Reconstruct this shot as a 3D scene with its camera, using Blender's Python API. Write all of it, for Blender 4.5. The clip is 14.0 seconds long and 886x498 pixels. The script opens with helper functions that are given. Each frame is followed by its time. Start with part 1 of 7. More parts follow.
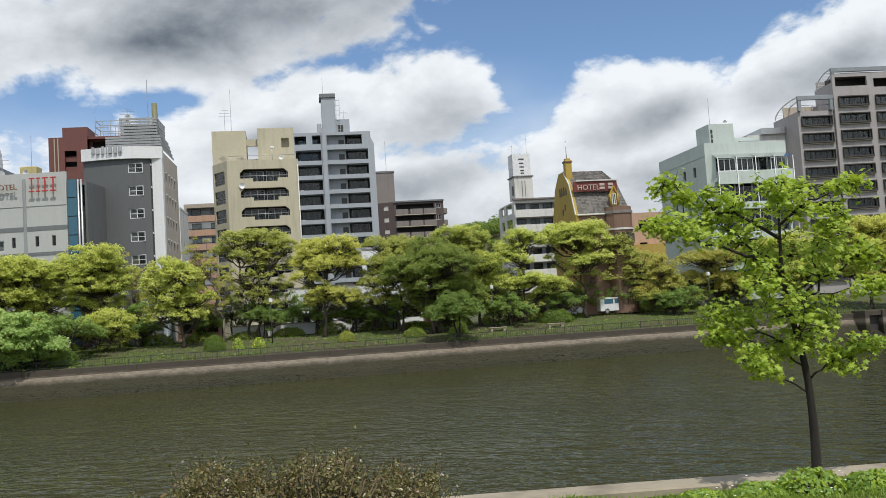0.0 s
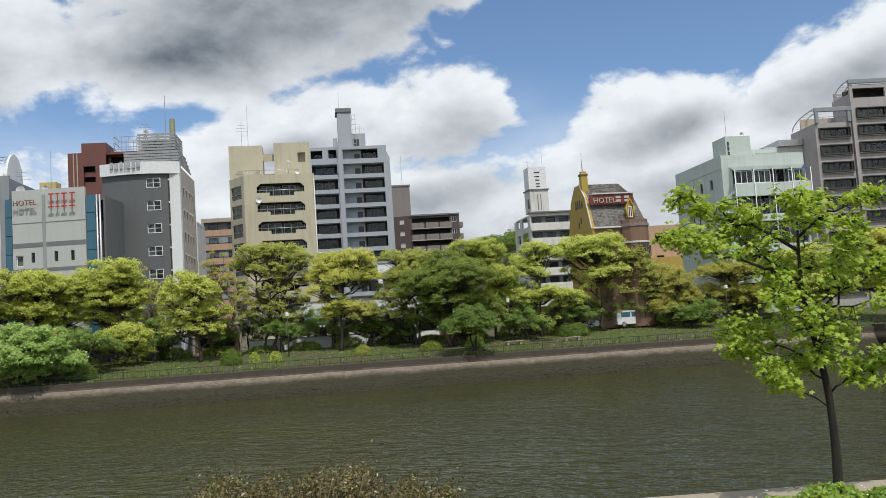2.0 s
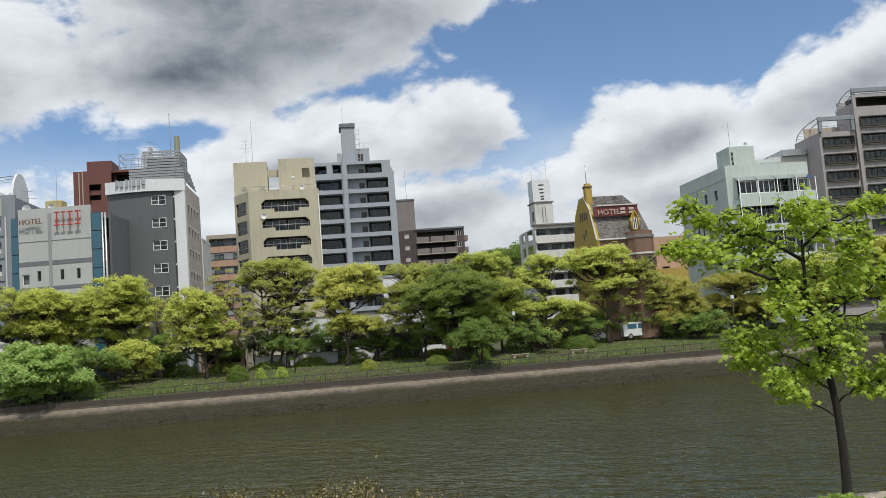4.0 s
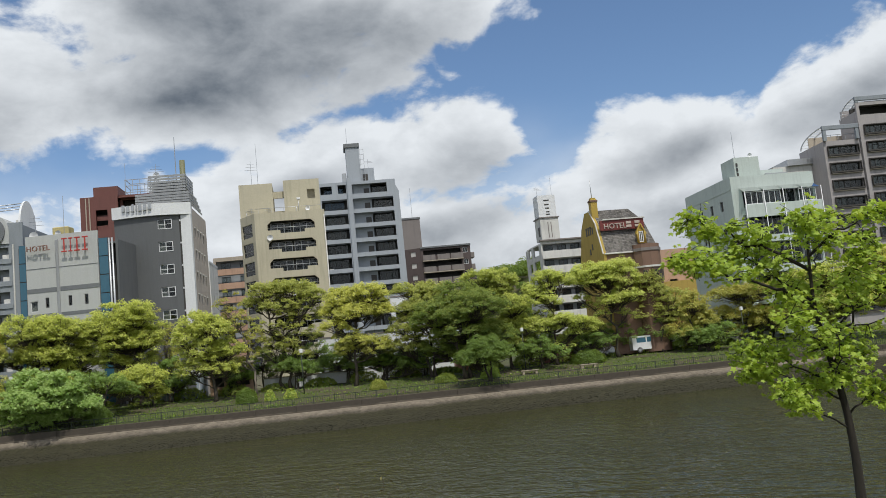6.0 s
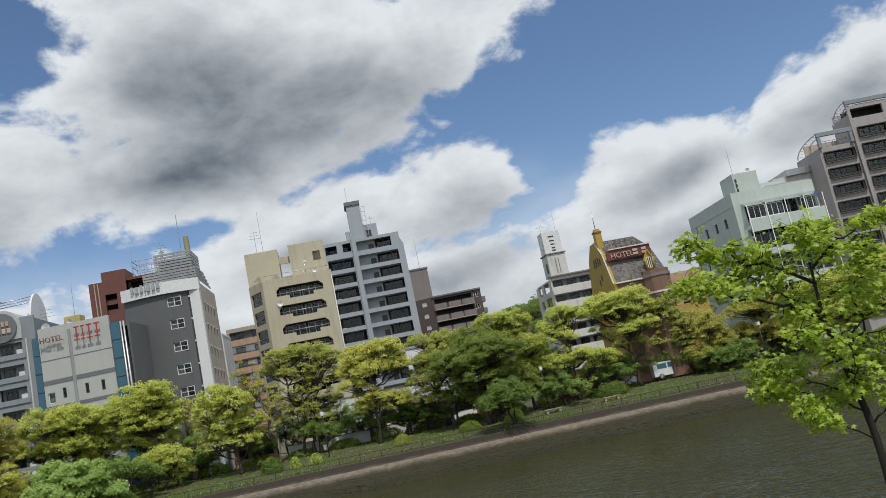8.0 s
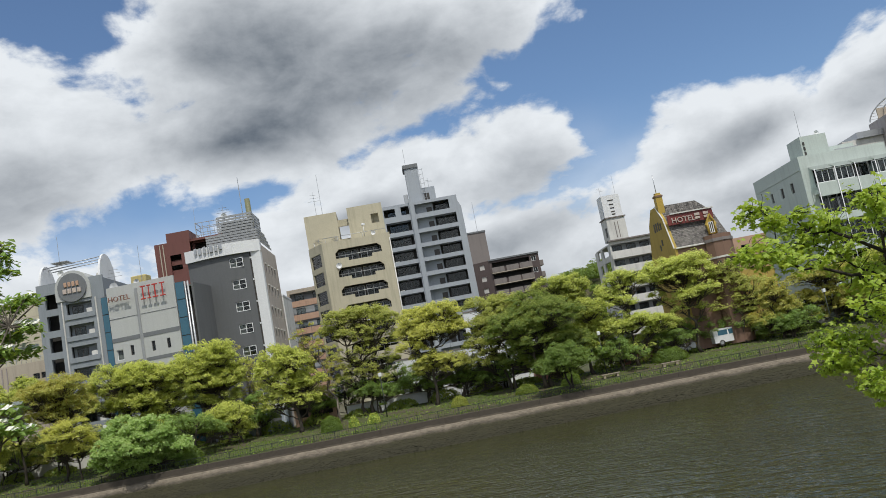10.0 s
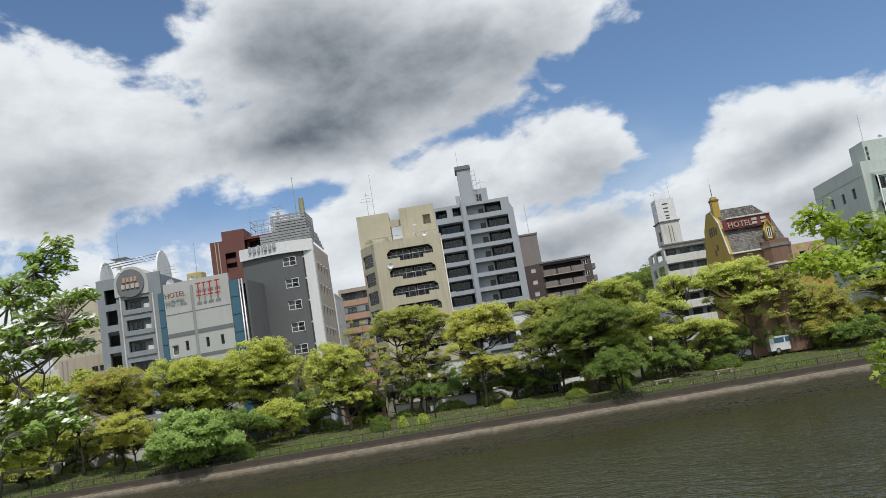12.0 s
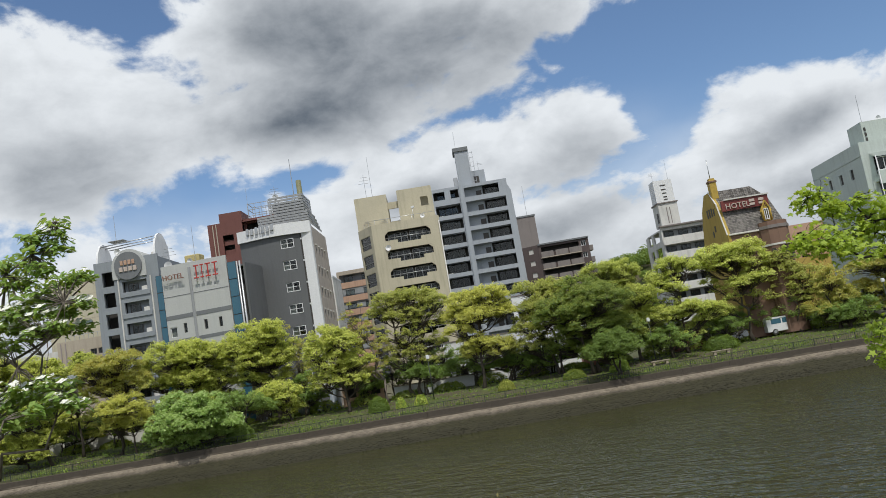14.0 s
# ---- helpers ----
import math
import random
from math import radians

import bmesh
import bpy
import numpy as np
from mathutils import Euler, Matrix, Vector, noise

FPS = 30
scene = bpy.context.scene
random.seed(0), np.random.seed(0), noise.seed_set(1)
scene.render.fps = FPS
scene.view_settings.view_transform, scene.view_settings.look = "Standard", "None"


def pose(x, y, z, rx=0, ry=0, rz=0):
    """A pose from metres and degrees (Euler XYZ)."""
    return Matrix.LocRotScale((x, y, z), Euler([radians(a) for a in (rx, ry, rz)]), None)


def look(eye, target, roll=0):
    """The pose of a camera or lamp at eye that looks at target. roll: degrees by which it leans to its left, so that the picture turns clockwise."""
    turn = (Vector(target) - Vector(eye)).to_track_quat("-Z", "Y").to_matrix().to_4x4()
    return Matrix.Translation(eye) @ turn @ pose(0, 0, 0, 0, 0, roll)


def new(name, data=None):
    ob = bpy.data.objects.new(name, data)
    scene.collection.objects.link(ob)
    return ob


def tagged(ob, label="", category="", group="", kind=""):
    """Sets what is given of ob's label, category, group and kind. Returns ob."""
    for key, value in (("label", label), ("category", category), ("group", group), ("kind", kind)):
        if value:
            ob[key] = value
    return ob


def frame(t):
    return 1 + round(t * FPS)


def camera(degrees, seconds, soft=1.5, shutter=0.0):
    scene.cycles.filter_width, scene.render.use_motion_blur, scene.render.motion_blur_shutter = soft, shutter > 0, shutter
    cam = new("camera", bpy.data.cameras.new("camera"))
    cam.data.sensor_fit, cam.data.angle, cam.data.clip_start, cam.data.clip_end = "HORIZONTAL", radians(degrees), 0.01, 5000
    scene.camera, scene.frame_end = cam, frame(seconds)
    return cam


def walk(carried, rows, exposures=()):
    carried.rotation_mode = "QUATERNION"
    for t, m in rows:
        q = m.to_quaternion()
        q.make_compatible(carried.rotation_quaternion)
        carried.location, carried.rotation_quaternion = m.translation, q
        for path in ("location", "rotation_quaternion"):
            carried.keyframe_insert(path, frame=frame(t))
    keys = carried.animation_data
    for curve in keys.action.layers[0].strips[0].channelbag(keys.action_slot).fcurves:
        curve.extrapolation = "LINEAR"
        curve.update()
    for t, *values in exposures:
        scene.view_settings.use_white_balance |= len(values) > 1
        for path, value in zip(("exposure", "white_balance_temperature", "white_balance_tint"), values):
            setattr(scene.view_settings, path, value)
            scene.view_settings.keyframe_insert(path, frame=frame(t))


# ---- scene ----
cam = camera(53.6, 14.0, soft=0.7)
PATH = [
    (0, (0.435, 0.936, 5.614), (0.426, 2.932, 5.753), -3.7),
    (0.5, (0.435, 0.945, 5.617), (0.416, 2.94, 5.765), -3.7),
    (1, (0.432, 0.947, 5.613), (0.403, 2.941, 5.765), -3.7),
    (1.5, (0.431, 0.944, 5.611), (0.392, 2.936, 5.777), -3.7),
    (2, (0.432, 0.944, 5.611), (0.389, 2.936, 5.783), -3.8),
    (2.5, (0.434, 0.933, 5.61), (0.392, 2.924, 5.785), -4.0),
    (3, (0.439, 0.933, 5.615), (0.39, 2.923, 5.801), -4.1),
    (5.5, (0.476, 0.995, 5.608), (0.42, 2.981, 5.838), -5.2),
    (6, (0.489, 1.001, 5.615), (0.425, 2.985, 5.86), -5.7),
    (6.5, (0.515, 1.025, 5.623), (0.441, 3.006, 5.886), -7.1),
    (7, (0.558, 1.047, 5.631), (0.48, 3.024, 5.921), -9.2),
    (7.5, (0.585, 1.045, 5.641), (0.51, 3.014, 5.98), -10.7),
    (8, (0.603, 1.027, 5.656), (0.537, 2.994, 6.009), -11.9),
    (8.5, (0.596, 0.974, 5.643), (0.47, 2.946, 5.956), -12.0),
    (8.7, (0.575, 0.971, 5.646), (0.413, 2.943, 5.938), -11.9),
    (10.8, (0.645, 1.136, 5.701), (0.398, 3.097, 6.007), -10.2),
    (11, (0.64, 1.128, 5.699), (0.373, 3.085, 6.017), -9.9),
    (11.5, (0.632, 1.115, 5.699), (0.324, 3.063, 6.033), -9.5),
    (12, (0.625, 1.127, 5.691), (0.3, 3.074, 6.012), -9.5),
    (12.5, (0.618, 1.126, 5.693), (0.282, 3.073, 6.002), -9.3),
    (13, (0.614, 1.14, 5.69), (0.276, 3.087, 5.994), -9.3),
    (13.5, (0.619, 1.139, 5.687), (0.284, 3.089, 5.98), -9.3),
    (14, (0.624, 1.135, 5.683), (0.296, 3.088, 5.963), -9.6),
]
walk(cam, [(t, look(eye, target, roll)) for t, eye, target, roll in PATH],
     [(0, 0.0), (3, -0.05), (6.5, -0.18), (8, -0.24), (8.7, -0.2), (11, -0.13), (14, -0.15)])

# ---- world, sun ----
SUN_AZ, SUN_EL = 155.0, 61.0            # degrees from +y, clockwise; the sun stands behind the camera, to its right
world = bpy.data.worlds.new("sky")
scene.world = world
world.use_nodes = True
wn, wl = world.node_tree.nodes, world.node_tree.links
wn.clear()


def wput(sock, value):
    if isinstance(value, bpy.types.NodeSocket):
        wl.new(value, sock)
    else:
        sock.default_value = value


def wm(op, a, b=0.0, c=0.0):
    n = wn.new("ShaderNodeMath")
    n.operation = op
    for s, v in zip(n.inputs, (a, b, c)):
        wput(s, v)
    return n.outputs[0]


def wstep(v, lo, hi):
    n = wn.new("ShaderNodeMapRange")
    n.interpolation_type = "SMOOTHSTEP"
    for k, val in (("Value", v), ("From Min", lo), ("From Max", hi)):
        wput(n.inputs[k], val)
    return n.outputs["Result"]


def wnoise(vec, scale, detail, rough=0.55, dist=0.0):
    n = wn.new("ShaderNodeTexNoise")
    for k, val in (("Vector", vec), ("Scale", scale), ("Detail", detail), ("Roughness", rough), ("Distortion", dist)):
        wput(n.inputs[k], val)
    return n.outputs["Fac"]


way = wn.new("ShaderNodeTexCoord").outputs["Generated"]
sep = wn.new("ShaderNodeSeparateXYZ")
wl.new(way, sep.inputs[0])
AZ = wm("MULTIPLY", wm("ARCTAN2", sep.outputs[0], sep.outputs[1]), 57.2958)
EL = wm("MULTIPLY", wm("ARCSINE", sep.outputs[2]), 57.2958)
comb = wn.new("ShaderNodeCombineXYZ")
wput(comb.inputs[0], wm("MULTIPLY", AZ, 0.1))
wput(comb.inputs[1], wm("MULTIPLY", EL, 0.16))
flat = comb.outputs[0]
billow = wnoise(flat, 1.35, 9, 0.56, 0.25)
above = wn.new("ShaderNodeVectorMath")
wput(above.inputs[0], flat)
above.inputs[1].default_value = (0.05, 0.16, 0)
billow_above = wnoise(above.outputs[0], 1.35, 9, 0.56, 0.25)
fine = wnoise(flat, 4.2, 6, 0.6, 0.2)
broad = wnoise(flat, 0.55, 4, 0.5, 0.1)


def oval(az, el, ra, re, turn=0.0):
    """1 at the middle of an oval of the sky, 0 at its rim, negative outside."""
    c, s = math.cos(radians(turn)), math.sin(radians(turn))
    da, de = wm("SUBTRACT", AZ, az), wm("SUBTRACT", EL, el)
    u = wm("DIVIDE", wm("ADD", wm("MULTIPLY", da, c), wm("MULTIPLY", de, s)), ra)
    v = wm("DIVIDE", wm("SUBTRACT", wm("MULTIPLY", de, c), wm("MULTIPLY", da, s)), re)
    return wm("SUBTRACT", 1.0, wm("SQRT", wm("ADD", wm("MULTIPLY", u, u), wm("MULTIPLY", v, v))))


def union(items):
    out = items[0]
    for it in items[1:]:
        out = wm("SMOOTH_MAX", out, it, 0.12)
    return out


big = union([oval(-12, 23.3, 14.5, 7.4, 6), oval(-1, 24, 10.5, 4.6, 16), oval(-16, 27.5, 9, 7, 0), oval(-18, 17.8, 10.5, 3.6, 4)])
left = union([oval(-36, 18.5, 11.5, 6.6, -6), oval(-28, 18.4, 6.5, 3.8, -10)])
bank = union([oval(-7, 12.6, 10.5, 3.6, 7), oval(-14, 10.5, 8, 3.6, 0), oval(0, 14.2, 4.6, 2.6, 4)])
right = union([oval(14, 10.6, 8.0, 4.0, 4), oval(25, 12.2, 9.5, 4.6, 10), oval(38, 13, 12, 6, 0)])
low = wm("SUBTRACT", wm("MULTIPLY", wm("SUBTRACT", 12.6, EL), 0.11), 0.08)
rest = wm("SUBTRACT", wm("MULTIPLY", wstep(wm("ABSOLUTE", AZ), 34.0, 60.0), 1.35), 1.2)
rough_amount = wm("MULTIPLY", wm("SUBTRACT", billow, 0.5), 1.75)
edge = wm("ADD", rough_amount, wm("MULTIPLY", wm("SUBTRACT", fine, 0.5), 0.55))
density = wm("ADD", union([big, left, bank, right, low, rest]), edge)
veil = wm("MULTIPLY", wstep(wm("ADD", broad, wm("MULTIPLY", wm("SUBTRACT", 15.0, EL), 0.02)), 0.40, 0.68), wm("MULTIPLY", wstep(EL, 17.0, 9.0), 0.5))
mask = wm("MAXIMUM", wstep(density, -0.10, 0.20), veil)
thick = wstep(density, 0.1, 1.0)
relief = wm("MULTIPLY", wm("SUBTRACT", billow, billow_above), 1.5)
under = wstep(wm("ADD", union([oval(-12, 19.6, 17, 5.2, 6), oval(-16, 23, 9, 4, 0), oval(-17, 17.8, 11, 3.6, 4)]), wm("ADD", wm("MULTIPLY", rough_amount, 0.15), wm("MULTIPLY", wm("SUBTRACT", broad, 0.5), 0.9))), -0.15, 0.8)
grey = wstep(wm("ADD", union([oval(0, 12.0, 7, 2.6, 14), oval(-1, 8.5, 9, 2.0, 10), oval(-11, 11.6, 5, 1.6, 8), oval(14, 11.2, 7, 2.0, 12), oval(20, 8.4, 14, 1.8, 6), oval(24, 12.6, 9, 2.2, 10), oval(-32, 15.5, 9, 4, 0)]), wm("MULTIPLY", rough_amount, 0.6)), 0.0, 0.9)
shade = wm("ADD", wm("MULTIPLY", under, 0.71), wm("MULTIPLY", grey, 0.45))
shade = wm("ADD", shade, wm("MULTIPLY", thick, 0.20))
shade = wm("ADD", shade, wm("MULTIPLY", wstep(EL, 12.0, 4.0), 0.22))
shade = wm("SUBTRACT", shade, wm("MULTIPLY", relief, 0.65))
shade = wm("ADD", shade, wm("MULTIPLY", wm("SUBTRACT", fine, 0.5), 0.16))
shade = wm("MINIMUM", wm("MAXIMUM", shade, 0.0), 1.0)
cloud_col = wn.new("ShaderNodeMix")
cloud_col.data_type = "RGBA"
wput(cloud_col.inputs["Factor"], shade)
wput(cloud_col.inputs["A"], (0.93, 0.975, 1.02, 1))
wput(cloud_col.inputs["B"], (0.150, 0.182, 0.225, 1))
sky = wn.new("ShaderNodeTexSky")
sky.sky_type, sky.sun_disc = "NISHITA", False
sky.sun_elevation, sky.sun_rotation = radians(SUN_EL), radians(SUN_AZ)
sky.air_density, sky.dust_density, sky.ozone_density = 1.0, 0.1, 5.0
blue, white, mixed = wn.new("ShaderNodeBackground"), wn.new("ShaderNodeBackground"), wn.new("ShaderNodeMixShader")
wput(blue.inputs[0], sky.outputs[0])
blue.inputs[1].default_value = 0.125
wput(white.inputs[0], cloud_col.outputs["Result"])
white.inputs[1].default_value = 0.95
wput(mixed.inputs[0], mask)
wl.new(blue.outputs[0], mixed.inputs[1])
wl.new(white.outputs[0], mixed.inputs[2])
wl.new(mixed.outputs[0], wn.new("ShaderNodeOutputWorld").inputs[0])

sun = new("sun", bpy.data.lights.new("sun", "SUN"))
sun.data.energy, sun.data.angle, sun.data.color = 3.3, radians(0.6), (1.0, 0.965, 0.88)
sa, se = radians(SUN_AZ), radians(SUN_EL)
sun.matrix_world = look((math.sin(sa) * math.cos(se) * 200, math.cos(sa) * math.cos(se) * 200, math.sin(se) * 200), (0, 0, 0))


# ---- materials ----
def material(name):
    m = bpy.data.materials.new(name)
    m.use_nodes = True
    n = m.node_tree.nodes
    return m, n, m.node_tree.links, n["Principled BSDF"]


def ramp(n, l, src, stops):
    r = n.new("ShaderNodeValToRGB")
    e = r.color_ramp.elements
    while len(e) < len(stops):
        e.new(0.5)
    for el, (p, c) in zip(e, stops):
        el.position, el.color = p, (*c, 1)
    l.new(src, r.inputs[0])
    return r.outputs[0]


def mixed_colour(n, l, fac, a, b, blend="MIX"):
    m = n.new("ShaderNodeMix")
    m.data_type, m.blend_type = "RGBA", blend
    for s, v in ((m.inputs["Factor"], fac), (m.inputs["A"], a), (m.inputs["B"], b)):
        if isinstance(v, bpy.types.NodeSocket):
            l.new(v, s)
        elif isinstance(v, tuple):
            s.default_value = (*v, 1)
        else:
            s.default_value = v
    return m.outputs["Result"]


def noise_of(n, l, scale, detail=4, rough=0.55, stretch=(1, 1, 1), space="Object"):
    t, mp, x = n.new("ShaderNodeTexCoord"), n.new("ShaderNodeMapping"), n.new("ShaderNodeTexNoise")
    mp.inputs["Scale"].default_value = stretch
    l.new(t.outputs[space], mp.inputs[0])
    l.new(mp.outputs[0], x.inputs["Vector"])
    x.inputs["Scale"].default_value, x.inputs["Detail"].default_value, x.inputs["Roughness"].default_value = scale, detail, rough
    return x.outputs["Fac"]


def bumped(n, l, p, height, strength, distance=0.02):
    b = n.new("ShaderNodeBump")
    b.inputs["Strength"].default_value, b.inputs["Distance"].default_value = strength, distance
    l.new(height, b.inputs["Height"])
    l.new(b.outputs[0], p.inputs["Normal"])


def scaled(c, k):
    return tuple(min(1.0, v * k) for v in c)


def paint(name, c, rough=0.75, stain=0.3, metal=0.0):
    """Painted or bare masonry: fine grain, broad blotches and rain streaks that run down."""
    m, n, l, p = material(name)
    grain = noise_of(n, l, 6.0, 5, 0.7)
    blotch = noise_of(n, l, 0.35, 4, 0.6)
    streak = noise_of(n, l, 1.6, 4, 0.6, (1, 1, 0.09))
    col = mixed_colour(n, l, ramp(n, l, grain, [(0.3, (0, 0, 0)), (0.7, (1, 1, 1))]), scaled(c, 0.93), scaled(c, 1.06))
    col = mixed_colour(n, l, ramp(n, l, blotch, [(0.42, (0, 0, 0)), (0.75, (stain,) * 3)]), col, scaled(c, 0.72))
    col = mixed_colour(n, l, ramp(n, l, streak, [(0.5, (0, 0, 0)), (0.72, (stain * 1.3,) * 3)]), col, tuple(v * 0.5 for v in c))
    l.new(col, p.inputs["Base Color"])
    p.inputs["Roughness"].default_value, p.inputs["Metallic"].default_value = rough, metal
    bumped(n, l, p, grain, 0.25, 0.01)
    return m


def leafy(name, a, b, through_light=0.46, rough=0.5):
    m, n, l, p = material(name)
    g = n.new("ShaderNodeNewGeometry").outputs["Random Per Island"]
    o = n.new("ShaderNodeObjectInfo").outputs["Random"]
    col = mixed_colour(n, l, g, a, b)
    col = mixed_colour(n, l, ramp(n, l, o, [(0, (0, 0, 0)), (1, (0.3, 0.3, 0.3))]), col, a)
    l.new(col, p.inputs["Base Color"])
    p.inputs["Roughness"].default_value = rough
    p.inputs["Specular IOR Level"].default_value = 0.45
    t, s = n.new("ShaderNodeBsdfTranslucent"), n.new("ShaderNodeMixShader")
    l.new(mixed_colour(n, l, 0.5, col, (0.55, 0.62, 0.04), "MIX"), t.inputs[0])
    s.inputs[0].default_value = through_light
    l.new(p.outputs[0], s.inputs[1])
    l.new(t.outputs[0], s.inputs[2])
    l.new(s.outputs[0], n["Material Output"].inputs[0])
    return m


def bark_of(name, a, b):
    m, n, l, p = material(name)
    f = noise_of(n, l, 9.0, 6, 0.65, (1, 1, 0.25))
    l.new(mixed_colour(n, l, ramp(n, l, f, [(0.35, (0, 0, 0)), (0.68, (1, 1, 1))]), a, b), p.inputs["Base Color"])
    p.inputs["Roughness"].default_value = 0.9
    bumped(n, l, p, f, 0.7, 0.03)
    return m


def glass_of(name, tint, rough=0.05):
    m, n, l, p = material(name)
    tr, gl, mx, fr = n.new("ShaderNodeBsdfTransparent"), n.new("ShaderNodeBsdfGlossy"), n.new("ShaderNodeMixShader"), n.new("ShaderNodeFresnel")
    tr.inputs[0].default_value, gl.inputs["Roughness"].default_value, fr.inputs[0].default_value = (*tint, 1), rough, 1.55
    l.new(fr.outputs[0], mx.inputs[0])
    l.new(tr.outputs[0], mx.inputs[1])
    l.new(gl.outputs[0], mx.inputs[2])
    l.new(mx.outputs[0], n["Material Output"].inputs[0])
    return m


def water_of():
    m, n, l, p = material("river_water")
    silt = noise_of(n, l, 0.05, 4, 0.6)
    l.new(mixed_colour(n, l, silt, (0.033, 0.035, 0.011), (0.045, 0.046, 0.015)), p.inputs["Base Color"])
    p.inputs["Roughness"].default_value, p.inputs["IOR"].default_value = 0.09, 1.33
    p.inputs["Specular IOR Level"].default_value = 0.38

    def crests(scale, long, turn):
        t, mp, x = n.new("ShaderNodeTexCoord"), n.new("ShaderNodeMapping"), n.new("ShaderNodeTexNoise")
        mp.vector_type = "TEXTURE"
        mp.inputs["Scale"].default_value, mp.inputs["Rotation"].default_value = (long, 1, 1), (0, 0, radians(turn))
        l.new(t.outputs["Object"], mp.inputs[0])
        l.new(mp.outputs[0], x.inputs["Vector"])
        x.inputs["Scale"].default_value, x.inputs["Detail"].default_value, x.inputs["Roughness"].default_value = scale, 2, 0.5
        return x.outputs["Fac"]

    swell, chop = crests(0.85, 1.7, -24), crests(2.3, 1.5, -12)
    gust = noise_of(n, l, 0.06, 3, 0.5, (0.7, 1.0, 1))
    mul = n.new("ShaderNodeMath")
    mul.operation = "MULTIPLY_ADD"
    l.new(chop, mul.inputs[0])
    l.new(ramp(n, l, gust, [(0.36, (0.3, 0.3, 0.3)), (0.6, (1, 1, 1))]), mul.inputs[1])
    l.new(swell, mul.inputs[2])
    bumped(n, l, p, mul.outputs[0], 1.0, 0.29)
    return m


def ground_of():
    m, n, l, p = material("grass_ground")
    a, b = noise_of(n, l, 1.7, 5, 0.7), noise_of(n, l, 0.22, 4, 0.6)
    col = mixed_colour(n, l, ramp(n, l, a, [(0.3, (0, 0, 0)), (0.7, (1, 1, 1))]), (0.035, 0.052, 0.011), (0.095, 0.115, 0.026))
    col = mixed_colour(n, l, ramp(n, l, b, [(0.42, (0, 0, 0)), (0.6, (0.9, 0.9, 0.9))]), col, (0.075, 0.062, 0.036))
    l.new(col, p.inputs["Base Color"])
    p.inputs["Roughness"].default_value = 0.95
    bumped(n, l, p, a, 0.9, 0.12)
    return m


def revetment_of(name, dark, light, moss):
    """River masonry: weathered crown toned down further for tree shade, washed belt, and a foot grown over between the
    tides.
    """
    m, n, l, p = material(name)
    t, sp = n.new("ShaderNodeNewGeometry"), n.new("ShaderNodeSeparateXYZ")
    l.new(t.outputs["Position"], sp.inputs[0])
    wob = noise_of(n, l, 0.5, 4, 0.6)
    z = n.new("ShaderNodeMath")
    z.operation = "MULTIPLY_ADD"
    l.new(wob, z.inputs[0])
    z.inputs[1].default_value = 0.5
    l.new(sp.outputs[2], z.inputs[2])
    mr = n.new("ShaderNodeMapRange")
    mr.inputs["From Min"].default_value, mr.inputs["From Max"].default_value = 0.0, 3.0
    l.new(z.outputs[0], mr.inputs[0])
    belt = ramp(n, l, mr.outputs[0], [(0.0, scaled(moss, 0.6)), (0.48, moss), (0.56, scaled(light, 0.55)), (0.62, light), (0.70, light), (0.76, dark), (1.0, dark)])
    isl = n.new("ShaderNodeNewGeometry").outputs["Random Per Island"]
    col = mixed_colour(n, l, 0.55, belt, ramp(n, l, isl, [(0, (0.5, 0.5, 0.5)), (1, (1, 1, 1))]), "MULTIPLY")
    g = noise_of(n, l, 4.0, 6, 0.7)
    col = mixed_colour(n, l, 0.5, col, ramp(n, l, g, [(0.3, (0.4, 0.4, 0.4)), (0.7, (1, 1, 1))]), "MULTIPLY")
    l.new(col, p.inputs["Base Color"])
    p.inputs["Roughness"].default_value = 0.9
    bumped(n, l, p, g, 0.5, 0.04)
    return m


def slate_of():
    m, n, l, p = material("slate_roof")
    isl = n.new("ShaderNodeNewGeometry").outputs["Random Per Island"]
    g = noise_of(n, l, 1.2, 5, 0.65)
    col = ramp(n, l, isl, [(0, (0.06, 0.055, 0.05)), (1, (0.19, 0.175, 0.16))])
    col = mixed_colour(n, l, ramp(n, l, g, [(0.45, (0, 0, 0)), (0.7, (0.6, 0.6, 0.6))]), col, (0.26, 0.24, 0.22))
    l.new(col, p.inputs["Base Color"])
    p.inputs["Roughness"].default_value = 0.7
    return m


def leaf_shed(name, c):
    m, n, l, p = material(name)
    p.inputs["Base Color"].default_value = (*c, 1)
    p.inputs["Roughness"].default_value = 0.6
    return m


WATER, GROUND = water_of(), ground_of()
# first tone: the crown's own weathering, plus tree shade put into the colour
REVET = revetment_of("river_masonry", (0.088, 0.072, 0.055), (0.25, 0.21, 0.16), (0.046, 0.042, 0.018))
COPE = paint("coping_concrete", (0.34, 0.29, 0.215), 0.9, 0.7)
SLATE = slate_of()
GREY = paint("blue_grey_render", (0.25, 0.275, 0.30), 0.8, 0.25)
PANEL = paint("pale_cladding", (0.45, 0.46, 0.45), 0.7, 0.12)
BAND = paint("grey_band", (0.16, 0.17, 0.18), 0.7, 0.2)
DARKGREY = paint("charcoal_render", (0.115, 0.12, 0.125), 0.8, 0.2)
WHITE = paint("white_paint", (0.70, 0.71, 0.72), 0.65, 0.12)
TILE = paint("beige_tile", (0.42, 0.37, 0.33), 0.6, 0.3)
LOUVRE = paint("louvre_metal", (0.30, 0.31, 0.32), 0.5, 0.3)
REDBROWN = paint("red_brown_tile", (0.15, 0.055, 0.045), 0.6, 0.25)
CREAM = paint("cream_render", (0.49, 0.45, 0.335), 0.85, 0.32)
